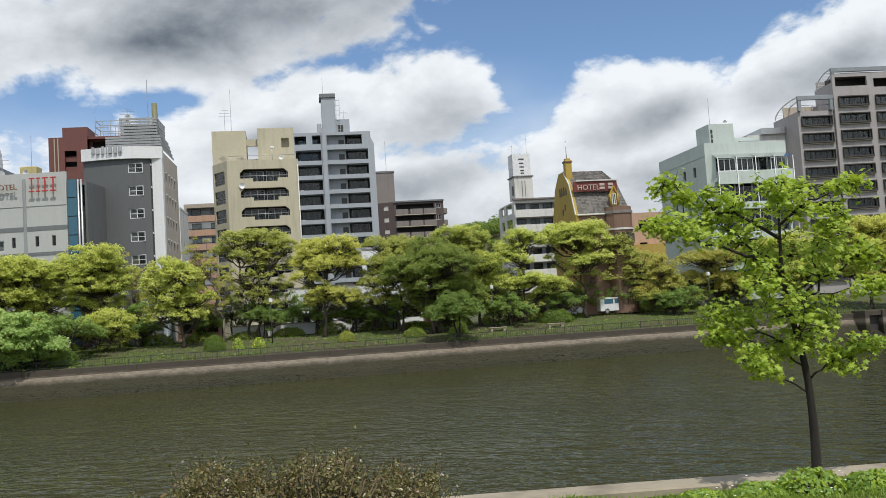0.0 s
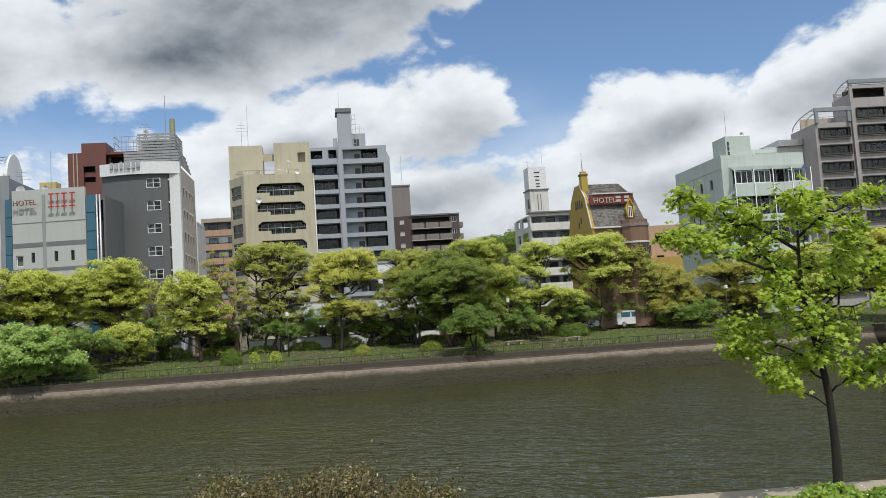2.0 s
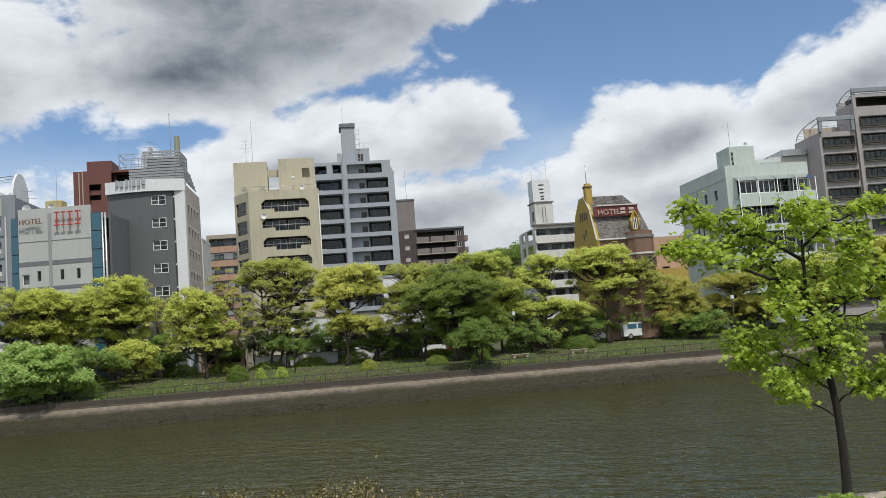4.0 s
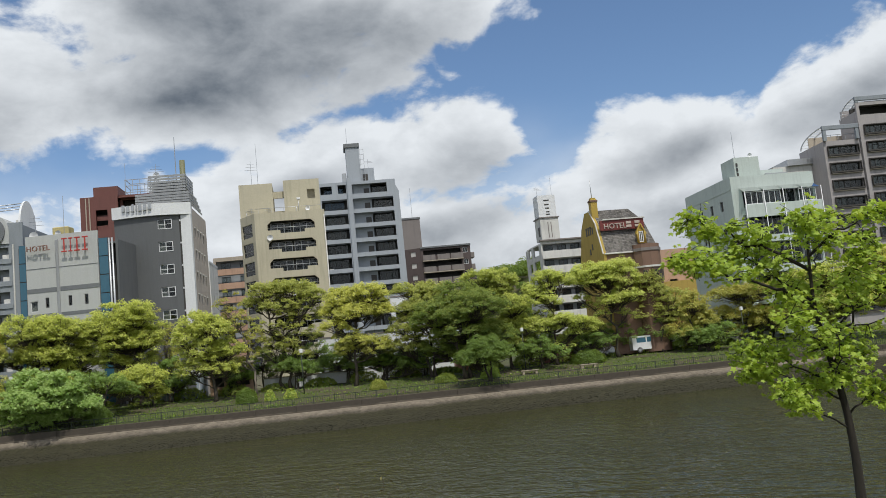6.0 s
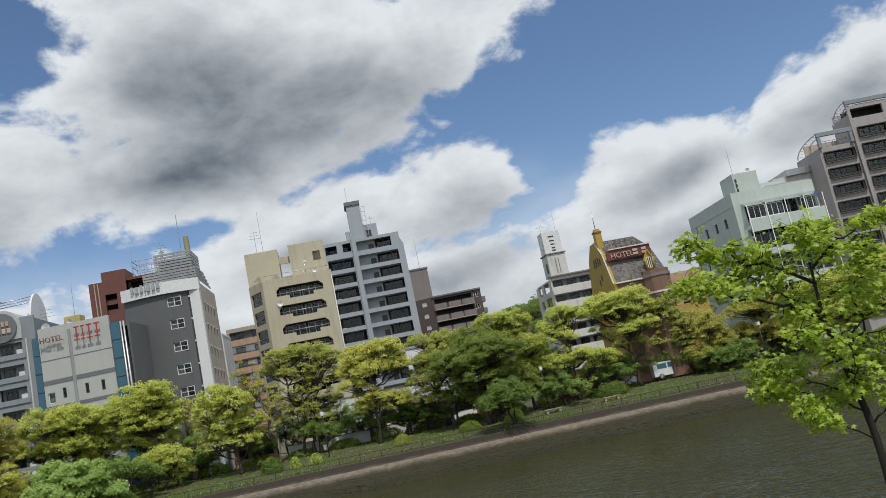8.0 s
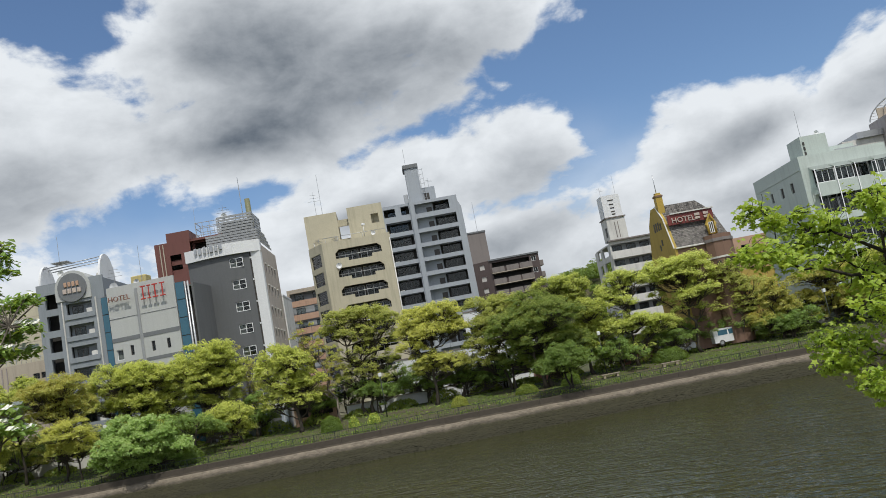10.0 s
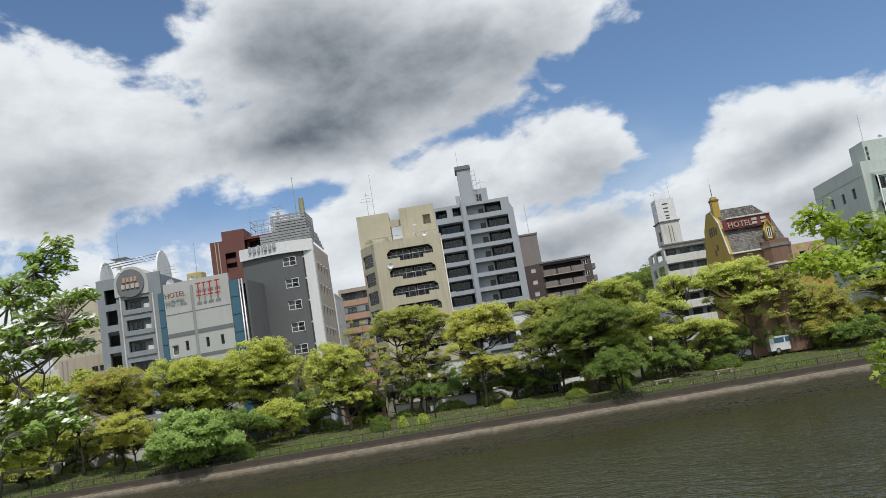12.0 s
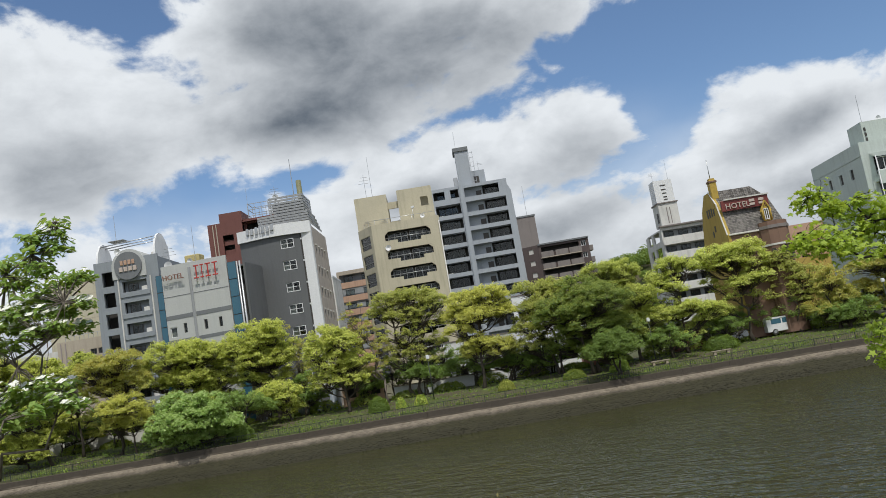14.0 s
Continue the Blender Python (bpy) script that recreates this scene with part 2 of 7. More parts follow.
TOWER = paint("cool_white_concrete", (0.35, 0.38, 0.42), 0.8, 0.2)
TOWERIN = paint("balcony_wall_paint", (0.34, 0.37, 0.40), 0.8, 0.2)
BROWN = paint("dark_brown_tile", (0.085, 0.062, 0.058), 0.6, 0.25)
TAUPE = paint("taupe_concrete", (0.21, 0.185, 0.175), 0.8, 0.3)
SALMON = paint("salmon_render", (0.48, 0.31, 0.22), 0.8, 0.3)
SANDY = paint("sandy_render", (0.42, 0.365, 0.295), 0.8, 0.3)
MUSTARD = paint("mustard_render", (0.42, 0.30, 0.07), 0.8, 0.3)
GOLD = paint("gold_paint", (0.42, 0.29, 0.05), 0.5, 0.25)
BRICK = paint("brown_brick", (0.20, 0.12, 0.085), 0.8, 0.3)
PALEGREEN = paint("pale_green_render", (0.50, 0.565, 0.53), 0.8, 0.22)
APART = paint("mauve_grey_tile", (0.36, 0.335, 0.33), 0.7, 0.28)
OFFWHITE = paint("old_white_paint", (0.62, 0.61, 0.58), 0.8, 0.45)
SIGNRED = paint("sign_red", (0.17, 0.035, 0.03), 0.5, 0.3)
RED = paint("letter_red", (0.45, 0.05, 0.04), 0.5, 0.1)
BRONZE = paint("letter_bronze", (0.22, 0.11, 0.08), 0.5, 0.1)
STEEL = paint("galvanised_steel", (0.45, 0.46, 0.47), 0.4, 0.2, 0.7)
FRAME = paint("window_frame_white", (0.75, 0.76, 0.77), 0.5, 0.05)
DARKFRAME = paint("window_frame_dark", (0.05, 0.045, 0.04), 0.5, 0.05)
# near-black: the dimness of rooms and balcony recesses is put into this colour
SHADEBACK = paint("shade_backing", (0.055, 0.053, 0.05), 0.9, 0.2)
CURTAIN = paint("curtain_cloth", (0.55, 0.53, 0.50), 0.9, 0.1)
PINK = paint("pink_board", (0.72, 0.36, 0.30), 0.7, 0.15)
OLIVE = paint("olive_flue", (0.17, 0.17, 0.09), 0.6, 0.3)
TANK = paint("yellow_tank", (0.52, 0.44, 0.20), 0.7, 0.5)
FENCE = paint("fence_dark_green", (0.035, 0.045, 0.03), 0.6, 0.2)
GLASS, BLUEGLASS = glass_of("window_glass", (0.55, 0.6, 0.6)), paint("blue_glazed_panel", (0.045, 0.13, 0.19), 0.12, 0.15)
LETTER = paint("faded_letter_paint", (0.50, 0.42, 0.37), 0.7, 0.4)
BARK = bark_of("bark_camphor", (0.030, 0.024, 0.018), (0.10, 0.082, 0.06))
DARKBARK = bark_of("bark_young", (0.012, 0.009, 0.007), (0.034, 0.027, 0.020))
PALEBARK = bark_of("bark_pale", (0.09, 0.075, 0.06), (0.24, 0.21, 0.17))
DRYTWIG = bark_of("dry_twig", (0.12, 0.09, 0.05), (0.34, 0.27, 0.17))
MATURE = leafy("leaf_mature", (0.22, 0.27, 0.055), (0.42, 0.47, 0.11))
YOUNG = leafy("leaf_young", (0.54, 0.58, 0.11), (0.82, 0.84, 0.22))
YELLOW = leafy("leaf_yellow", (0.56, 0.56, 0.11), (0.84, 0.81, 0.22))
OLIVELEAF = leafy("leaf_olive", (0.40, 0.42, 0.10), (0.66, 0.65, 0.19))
RUSTY = leafy("leaf_rusty", (0.36, 0.30, 0.06), (0.54, 0.47, 0.10))
DEEP = leafy("leaf_deep", (0.11, 0.18, 0.04), (0.22, 0.32, 0.07))
FRESH = leafy("leaf_fresh", (0.20, 0.34, 0.08), (0.38, 0.54, 0.15))
LIME = leafy("leaf_lime", (0.58, 0.64, 0.13), (0.85, 0.88, 0.27))
FRESHPALE = leafy("leaf_fresh_pale", (0.34, 0.48, 0.15), (0.55, 0.68, 0.26))
SPRING = leafy("leaf_spring", (0.27, 0.40, 0.045), (0.48, 0.60, 0.09), 0.45)
SHRUB = leafy("leaf_shrub", (0.06, 0.065, 0.018), (0.22, 0.19, 0.07), 0.1, 0.35)
REDBROWNLEAF = leafy("leaf_redbrown", (0.08, 0.05, 0.025), (0.22, 0.15, 0.07), 0.1, 0.35)
BLADE = leafy("grass_blade", (0.140, 0.238, 0.035), (0.336, 0.448, 0.084), 0.3)
PETAL = leafy("petal_white", (0.82, 0.82, 0.74), (0.9, 0.9, 0.84), 0.06)


# ---- building blocks ----
def mesh_of(name, verts, faces, mats=(), smooth=False):
    me = bpy.data.meshes.new(name)
    me.from_pydata([tuple(v) for v in verts], [], faces)
    for m in mats:
        me.materials.append(m)
    if smooth:
        me.polygons.foreach_set("use_smooth", [True] * len(me.polygons))
    me.update()
    return me


def thing(name, label, category, at, rz=0.0, group="", kind=""):
    ob = new(name)
    ob.empty_display_size = 0.3
    ob.matrix_basis = pose(*at, 0, 0, rz)
    return tagged(ob, label, category, group, kind)


def attach(name, me, parent, label=""):
    ob = new(name, me)
    ob.parent = parent
    return tagged(ob, label) if label else ob


def box_data(x0, x1, y0, y1, z0, z1, b=0.0):
    """A box, its upright and level edges chamfered by b."""
    if b <= 0:
        v = [(x, y, z) for z in (z0, z1) for x, y in ((x0, y0), (x1, y0), (x1, y1), (x0, y1))]
        return v, [(3, 2, 1, 0), (4, 5, 6, 7), (0, 1, 5, 4), (1, 2, 6, 5), (2, 3, 7, 6), (3, 0, 4, 7)]
    ring = lambda d, z: [(x0 + b + d, y0 + d, z), (x1 - b - d, y0 + d, z), (x1 - d, y0 + b + d, z), (x1 - d, y1 - b - d, z),
                         (x1 - b - d, y1 - d, z), (x0 + b + d, y1 - d, z), (x0 + d, y1 - b - d, z), (x0 + d, y0 + b + d, z)]
    v = ring(b, z0) + ring(0, z0 + b) + ring(0, z1 - b) + ring(b, z1)
    f = [tuple(range(7, -1, -1)), tuple(range(24, 32))]
    for k in range(3):
        f += [(8 * k + i, 8 * k + (i + 1) % 8, 8 * k + 8 + (i + 1) % 8, 8 * k + 8 + i) for i in range(8)]
    return v, f


def joined(pieces):
    vs, fs = [], []
    for v, f in pieces:
        fs += [tuple(i + len(vs) for i in q) for q in f]
        vs += list(v)
    return vs, fs


def box(name, parent, mat, x0, x1, y0, y1, z0, z1, label="", b=0.0):
    return attach(name, mesh_of(name, *box_data(x0, x1, y0, y1, z0, z1, b), [mat]), parent, label)


def prism(outline, y0, y1):
    """An outline in x and z, pushed from y0 to y1."""
    n = len(outline)
    v = [(x, y0, z) for x, z in outline] + [(x, y1, z) for x, z in outline]
    return v, [tuple(range(n)), tuple(range(2 * n - 1, n - 1, -1))] + [(i, i + n, (i + 1) % n + n, (i + 1) % n) for i in range(n)]


def tube_data(pts, radii, sides=7):
    pts = [Vector(p) for p in pts]
    vs, fs = [], []
    up = Vector((0.13, 0.21, 1)).normalized()
    for i, p in enumerate(pts):
        d = (pts[min(i + 1, len(pts) - 1)] - pts[max(i - 1, 0)]).normalized()
        a = d.cross(up)
        a = a.normalized() if a.length > 1e-3 else d.cross(Vector((1, 0, 0))).normalized()
        c = d.cross(a)
        for k in range(sides):
            t = 2 * math.pi * k / sides
            vs.append(p + (a * math.cos(t) + c * math.sin(t)) * radii[i])
    for i in range(len(pts) - 1):
        for k in range(sides):
            a, b2 = i * sides + k, i * sides + (k + 1) % sides
            fs.append((a, b2, b2 + sides, a + sides))
    fs += [tuple(range(sides - 1, -1, -1)), tuple(range(len(vs) - sides, len(vs)))]
    return vs, fs


def pole(name, parent, mat, p0, p1, r, label="", sides=7):
    return attach(name, mesh_of(name, *tube_data([p0, p1], [r, r * 0.8], sides), [mat], True), parent, label)


def pierced(x0, x1, z0, z1, holes, y=0.0, thick=0.25, cut=0.0, more=()):
    """A wall in the plane y, thick behind it, with rectangular holes through it; cut chamfers the holes' upper corners."""
    xs = sorted({x0, x1, *more, *(min(max(v, x0), x1) for h in holes for v in h[:2])})
    zs = sorted({z0, z1, *(min(max(v, z0), z1) for h in holes for v in h[2:4])})
    solid = {}
    for i in range(len(xs) - 1):
        for k in range(len(zs) - 1):
            cx, cz = (xs[i] + xs[i + 1]) / 2, (zs[k] + zs[k + 1]) / 2
            solid[i, k] = not any(h[0] < cx < h[1] and h[2] < cz < h[3] for h in holes)
    vs, fs = [], []

    def quad(*p):
        fs.append(tuple(range(len(vs), len(vs) + 4)))
        vs.extend(p)
    for (i, k), s in solid.items():
        if not s:
            continue
        a, b2, c, d = xs[i], xs[i + 1], zs[k], zs[k + 1]
        quad((a, y, c), (b2, y, c), (b2, y, d), (a, y, d))
        quad((b2, y + thick, c), (a, y + thick, c), (a, y + thick, d), (b2, y + thick, d))
        if not solid.get((i - 1, k)):
            quad((a, y + thick, c), (a, y, c), (a, y, d), (a, y + thick, d))
        if not solid.get((i + 1, k)):
            quad((b2, y, c), (b2, y + thick, c), (b2, y + thick, d), (b2, y, d))
        if not solid.get((i, k - 1)):
            quad((b2, y, c), (a, y, c), (a, y + thick, c), (b2, y + thick, c))
        if not solid.get((i, k + 1)):
            quad((a, y, d), (b2, y, d), (b2, y + thick, d), (a, y + thick, d))
    out = [(vs, fs)]
    if cut > 0:
        for h in holes:
            for x, s in ((h[0], 1), (h[1], -1)):
                tri = [(x, h[3]), (x, h[3] - cut), (x + s * cut, h[3])]
                out.append(prism(tri if s > 0 else tri[::-1], y + 0.004, y + thick - 0.004))
    return joined(out)


def window(parent, x0, x1, z0, z1, y, frame_mat=None, pane_mat=None, lights=2, bar=0.07, cross=False, curtain=0.0):
    """A window: its frame, and one pane of glass for each light."""
    fm, pm = frame_mat or FRAME, pane_mat or GLASS
    w = (x1 - x0 - bar) / lights
    pieces = [box_data(x0, x1, y, y + 0.08, z0, z0 + bar), box_data(x0, x1, y, y + 0.08, z1 - bar, z1)]
    pieces += [box_data(x0 + k * w, x0 + k * w + bar, y + 0.002, y + 0.078, z0 + bar, z1 - bar) for k in range(lights + 1)]
    if cross:
        zm = (z0 + z1) / 2
        pieces += [box_data(x0 + k * w + bar, x0 + (k + 1) * w, y + 0.01, y + 0.07, zm - bar * 0.3, zm + bar * 0.3) for k in range(lights)]
    win = attach("window", mesh_of("window", *joined(pieces), [fm]), parent)
    for k in range(lights):
        p = attach("pane", mesh_of("pane", *box_data(x0 + k * w + bar, x0 + (k + 1) * w, y + 0.035, y + 0.045, z0 + bar, z1 - bar), [pm]), win)
        p.visible_shadow = False
    if curtain > 0:
        n = 8
        wid = (x1 - x0) * curtain
        prof = [(x0 + bar + wid * i / n, y + 0.16 + 0.03 * (i % 2)) for i in range(n + 1)]
        vs = [(x, yy, z) for z in (z0, z1) for x, yy in prof]
        attach("curtain", mesh_of("curtain", vs, [(i, i + 1, i + n + 2, i + n + 1) for i in range(n)], [CURTAIN]), win)
    return win


def lettering(text, parent, mat, x, y, z, size, depth=0.12, name="lettering", label="", stack=False):
    """Raised letters that stand on the plane y and face the river."""
    cu = bpy.data.curves.new(name, "FONT")
    cu.body, cu.size, cu.extrude, cu.resolution_u = text, size, depth / 2, 2
    if stack:
        cu.align_x = "CENTER"
        cu.space_line = 0.85
    tmp = bpy.data.objects.new(name, cu)
    scene.collection.objects.link(tmp)
    me = bpy.data.meshes.new_from_object(tmp.evaluated_get(bpy.context.evaluated_depsgraph_get()))
    bpy.data.objects.remove(tmp)
    me.transform(pose(x, y - depth / 2, z, 90))
    me.materials.clear()
    me.materials.append(mat)
    return attach(name, me, parent, label)


def aerial(parent, x, y, z, h, arms=3, r=0.035):
    """A roof mast with the cross bars of an aerial."""
    pieces = [tube_data([(x, y, z), (x, y, z + h)], [r, r * 0.7], 5)]
    for k in range(arms):
        zz, w = z + h * (0.62 + 0.13 * k), 0.9 - 0.2 * k
        pieces.append(tube_data([(x - w, y, zz), (x + w, y + 0.2, zz)], [r * 0.6] * 2, 4))
    return attach("aerial", mesh_of("aerial", *joined(pieces), [STEEL]), parent)


def dish(parent, x, y, z, r=0.4):
    """A satellite dish on a short arm."""
    vs, fs, n = [(x, y + 0.12, z)], [], 14
    for i in range(n):
        t = 2 * math.pi * i / n
        vs.append((x + r * math.cos(t), y - 0.08, z + r * math.sin(t)))
        fs.append((0, i + 1, (i + 1) % n + 1))
    arm = tube_data([(x, y + 0.1, z), (x, y + 0.3, z - r * 1.3)], [0.03, 0.03], 5)
    return attach("satellite_dish", mesh_of("satellite_dish", *joined([(vs, fs), arm]), [WHITE]), parent, "white satellite dish")


# ---- ground, river, walls of the banks ----
BX, BY, TURN = 0.0, 86.8, 9.65
CT, ST = math.cos(radians(TURN)), math.sin(radians(TURN))
BANK = pose(BX, BY, 0, 0, 0, TURN)


def far_ground(n):
    """Height of the far bank, n metres behind the crown of its wall."""
    return float(np.interp(n, [0, 3, 9, 15], [2.46, 2.95, 3.75, 4.0]))


def on_bank(s, n):
    return s * CT - n * ST + BX, BY + s * ST + n * CT


def bank_sn(x, y):
    return (x - BX) * CT + (y - BY) * ST, -(x - BX) * ST + (y - BY) * CT


def near_edge(x):
    return 10.92 + 0.056 * x


cols = [-2500, -260] + list(range(-120, 121, 10)) + [260, 2500]
rows_v, NR = [], 0
for cx in cols:
    xx = max(-260, min(260, cx))
    yf, yn = BY + 0.17 * xx, near_edge(xx)
    line = [(2800, 4.0), (yf + 60, 4.0), (yf + 15, 4.0), (yf + 9, 3.75), (yf + 3, 2.95), (yf + 0.42, 2.46), (yf + 0.4, -1.2), (yf - 6, -1.6),
            (yn + 6, -1.6), (yn - 0.2, -1.2), (yn - 0.22, 3.44), (yn - 2.5, 3.5), (yn - 5.5, 3.72), (yn - 9, 3.98), (yn - 14, 4.05), (-2500, 4.05)]
    NR = len(line)
    rows_v += [(cx, y, z) for y, z in line]
fs = [(i * NR + k, (i + 1) * NR + k, (i + 1) * NR + k + 1, i * NR + k + 1)[::-1] for i in range(len(cols) - 1) for k in range(NR - 1)]
tagged(new("ground", mesh_of("ground", rows_v, fs, [GROUND])), "grassy river banks and ground reaching the horizon", "ground", kind="structure")

tagged(new("water", mesh_of("water", [(x, y, 0.0) for x, y in ((-900, -90), (900, -90), (900, 240), (-900, 240))], [(0, 1, 2, 3)], [WATER])),
       "murky green-brown tidal river water with wind ripples", "water", kind="structure")

# far river wall: an upright crown course, and below it leaning masonry of stones set on their corners
far_wall = thing("river_wall", "weathered stone river wall with mossy tidal foot", "river wall", (0, 0, 0), kind="structure")
far_wall.matrix_basis = BANK
W0, W1 = -95.0, 95.0
prof = [(0.40, 2.46), (0.0, 2.46), (-0.02, 1.86), (-0.10, 1.80), (-0.95, 0.75), (-2.6, -0.35), (0.3, -0.6)]
vs, fs = [], []
for s in (W0, W1):
    vs += [(s, n, z) for n, z in prof]
fs = [(k, k + len(prof), (k + 1) % len(prof) + len(prof), (k + 1) % len(prof)) for k in range(len(prof))]
attach("wall_core", mesh_of("wall_core", vs, [f[::-1] for f in fs], [REVET]), far_wall)
rng = np.random.default_rng(4)
s = W0
while s < W1:
    w = rng.uniform(3.2, 6.5)
    d = rng.uniform(0.0, 0.012)
    attach("crown_stone", mesh_of("crown_stone", *box_data(s + 0.004, s + w - 0.004, -0.05 - d, 0.3, 1.87, 2.50 + rng.uniform(-0.02, 0.02), 0.03), [REVET]), far_wall)
    s += w


def slope_point(s, u):
    """u metres down the leaning face from its head."""
    pts = [(-0.10, 1.80), (-0.95, 0.75), (-2.6, -0.35)]
    for (n0, z0), (n1, z1) in zip(pts, pts[1:]):
        ln = math.hypot(n1 - n0, z1 - z0)
        if u <= ln or (n1, z1) == pts[-1]:
            k = u / ln
            return Vector((s, n0 + (n1 - n0) * k, z0 + (z1 - z0) * k)), Vector((0, z1 - z0, n0 - n1)).normalized() * -1
        u -= ln


vs, fs = [], []
step = 0.27
for r in range(17):
    u = 0.05 + r * step * 0.62
    s = W0 + (r % 2) * step
    while s < W1:
        c, nrm = slope_point(s + rng.uniform(-0.11, 0.11), min(3.0, max(0.02, u + rng.uniform(-0.04, 0.04))))
        nrm = nrm if nrm.z > 0 or nrm.y < 0 else -nrm
        if nrm.y > 0:
            nrm = -nrm
        down = Vector((0, nrm.z, -nrm.y))
        if down.z > 0:
            down = -down
        h = step * rng.uniform(0.85, 1.08) * (1.0 if r < 11 else rng.uniform(0.75, 1.1))
        lift = rng.uniform(0.008, 0.035) * (1.0 if r < 9 else 1.6)
        i0 = len(vs)
        rim = [Vector((h, 0, 0)), -down * h * 0.62, Vector((-h, 0, 0)), down * h * 0.62]
        vs += [c + q for q in rim]
        vs += [c + q * 0.78 + nrm * lift for q in rim]
        fs.append((i0 + 4, i0 + 5, i0 + 6, i0 + 7))
        fs += [(i0 + k, i0 + (k + 1) % 4, i0 + 4 + (k + 1) % 4, i0 + 4 + k) for k in range(4)]
        s += step * 2
tagged(attach("masonry", mesh_of("masonry", vs, fs, [REVET]), far_wall), kind="stuff")
# loose stones at the foot
vs_all = []
for k in range(420):
    s = rng.uniform(W0 * 0.7, W1 * 0.7)
    c, nrm = slope_point(s, rng.uniform(1.5, 3.0))
    r = rng.uniform(0.06, 0.2)
    q = [c + Vector((r * math.cos(a) * rng.uniform(0.8, 1.3), r * math.sin(a) * rng.uniform(0.7, 1.1), rng.uniform(-0.03, 0.03))) for a in np.arange(5) * 1.2566]
    top = c + Vector((0, -0.02, r * 0.8))
    vs_all.append((q + [top], [(i, (i + 1) % 5, 5) for i in range(5)]))
tagged(attach("foot_stones", mesh_of("foot_stones", *joined(vs_all), [REVET]), far_wall), kind="stuff")

outfall = thing("outfall", "dark concrete drain outfall in the river wall", "drain outfall", (0, 0, 0))
outfall.matrix_basis = BANK
box("pier", outfall, REVET, 43.4, 43.9, -1.9, 0.38, -0.4, 2.75, b=0.04)
box("pier", outfall, REVET, 45.4, 45.9, -1.9, 0.38, -0.4, 2.75, b=0.04)
box("lintel", outfall, REVET, 43.9, 45.4, -1.7, 0.3, 2.2, 2.7, b=0.03)
# dark sheet between the piers: shade of the drain mouth put into its colour
box("shaded_mouth", outfall, DARKFRAME, 43.9, 45.4, -1.2, -1.1, -0.3, 2.2)

near_wall = thing("near_river_wall", "worn concrete river wall with broad coping", "river wall", (0, 10.92, 0), 3.2, kind="structure")
box("wall_face", near_wall, COPE, -120, 120, -0.30, -0.03, -1.5, 3.44)
s = -24.0
while s < 26:
    w = 5.6
    box("coping_stone", near_wall, COPE, s + 0.006, s + w - 0.006, -0.40, 0.03, 3.40, 3.53 + rng.uniform(-0.006, 0.006), b=0.02)
    s += w

# railing on the far wall
railing = thing("railing", "low dark metal railing along the wall crown", "railing", (0, 0, 0))
railing.matrix_basis = BANK
for s in np.arange(-60, 48, 2.0):
    box("post", railing, FENCE, s - 0.03, s + 0.03, 0.62, 0.68, 2.5, 3.22)
for s in np.arange(-60, 46, 6.0):
    box("rail", railing, FENCE, s + 0.03, s + 5.97, 0.63, 0.67, 3.14, 3.19)
    box("lower_rail", railing, FENCE, s + 0.03, s + 5.97, 0.635, 0.665, 2.62, 2.66)
pk = [box_data(s - 0.011, s + 0.011, 0.64, 0.66, 2.66, 3.14) for s in np.arange(-59.8, 46, 0.22)]
tagged(attach("picket_infill", mesh_of("picket_infill", *joined(pk), [FENCE]), railing), kind="stuff")


# ---- buildings across the river; heights over the street, which lies at 4 m ----
G = 4.0


def building(name, label, category, x, y, rz):
    return thing(name, label, category, (x, y, G), rz)


def rows_of(top, pitch, height, low=0.6):
    """Sills and heads of storey after storey, from the top one down."""
    out = []
    while top - height > low:
        out.append((top - height, top))
        top -= pitch
    return out


def shell(b, mat, w, d, h, roof=None, front=True):
    """Side and back walls and roof; the shade-coloured sheets inside come separately."""
    box("side_wall", b, mat, 0, 0.25, 0.25, d, 0, h)
    box("side_wall", b, mat, w - 0.25, w, 0.25, d, 0, h)
    box("back_wall", b, mat, 0.25, w - 0.25, d - 0.25, d, 0, h)
    box("roof", b, roof or mat, 0.25, w - 0.25, 0.25, d - 0.25, h - 0.4, h - 0.2)


def floors_in(b, mat, x0, x1, y0, y1, rows, drop=0.5):
    for lo, hi in rows:
        box("floor_slab", b, mat, x0, x1, y0, y1, lo - drop, lo - drop + 0.18)


# grey hotel with a barrel vault over its emblem
b = building("vaulted_hotel", "blue-grey rendered hotel with a barrel vault and round emblem", "building", -58.1, 97.0, 7)
rows = rows_of(20.4, 2.55, 1.75)
rows2 = rows_of(18.9, 2.55, 1.35)
holes = [(0.9, 2.3, lo, hi) for lo, hi in rows] + [(3.3, 6.3, lo, hi) for lo, hi in rows2]
attach("front_wall", mesh_of("front_wall", *pierced(0, 7.9, 0, 21.7, holes, 0, 0.35), [GREY]), b)
shell(b, GREY, 7.9, 11, 21.4)
box("shade_sheet", b, SHADEBACK, 0.3, 7.5, 2.2, 2.4, 0, 21.0)
for lo, hi in rows2:
    box("balcony_wall", b, GREY, 3.0, 6.6, -0.12, 0.0, lo - 0.55, lo + 0.04, b=0.02)
    box("recess_back", b, GREY, 3.3, 6.3, 0.75, 0.85, lo - 0.2, hi + 0.1)
    window(b, 3.7, 5.0, lo + 0.1, hi - 0.25, 0.66, DARKFRAME)
    box("air_conditioner", b, OFFWHITE, 5.5, 6.2, 0.25, 0.55, lo + 0.03, lo + 0.55, b=0.03)
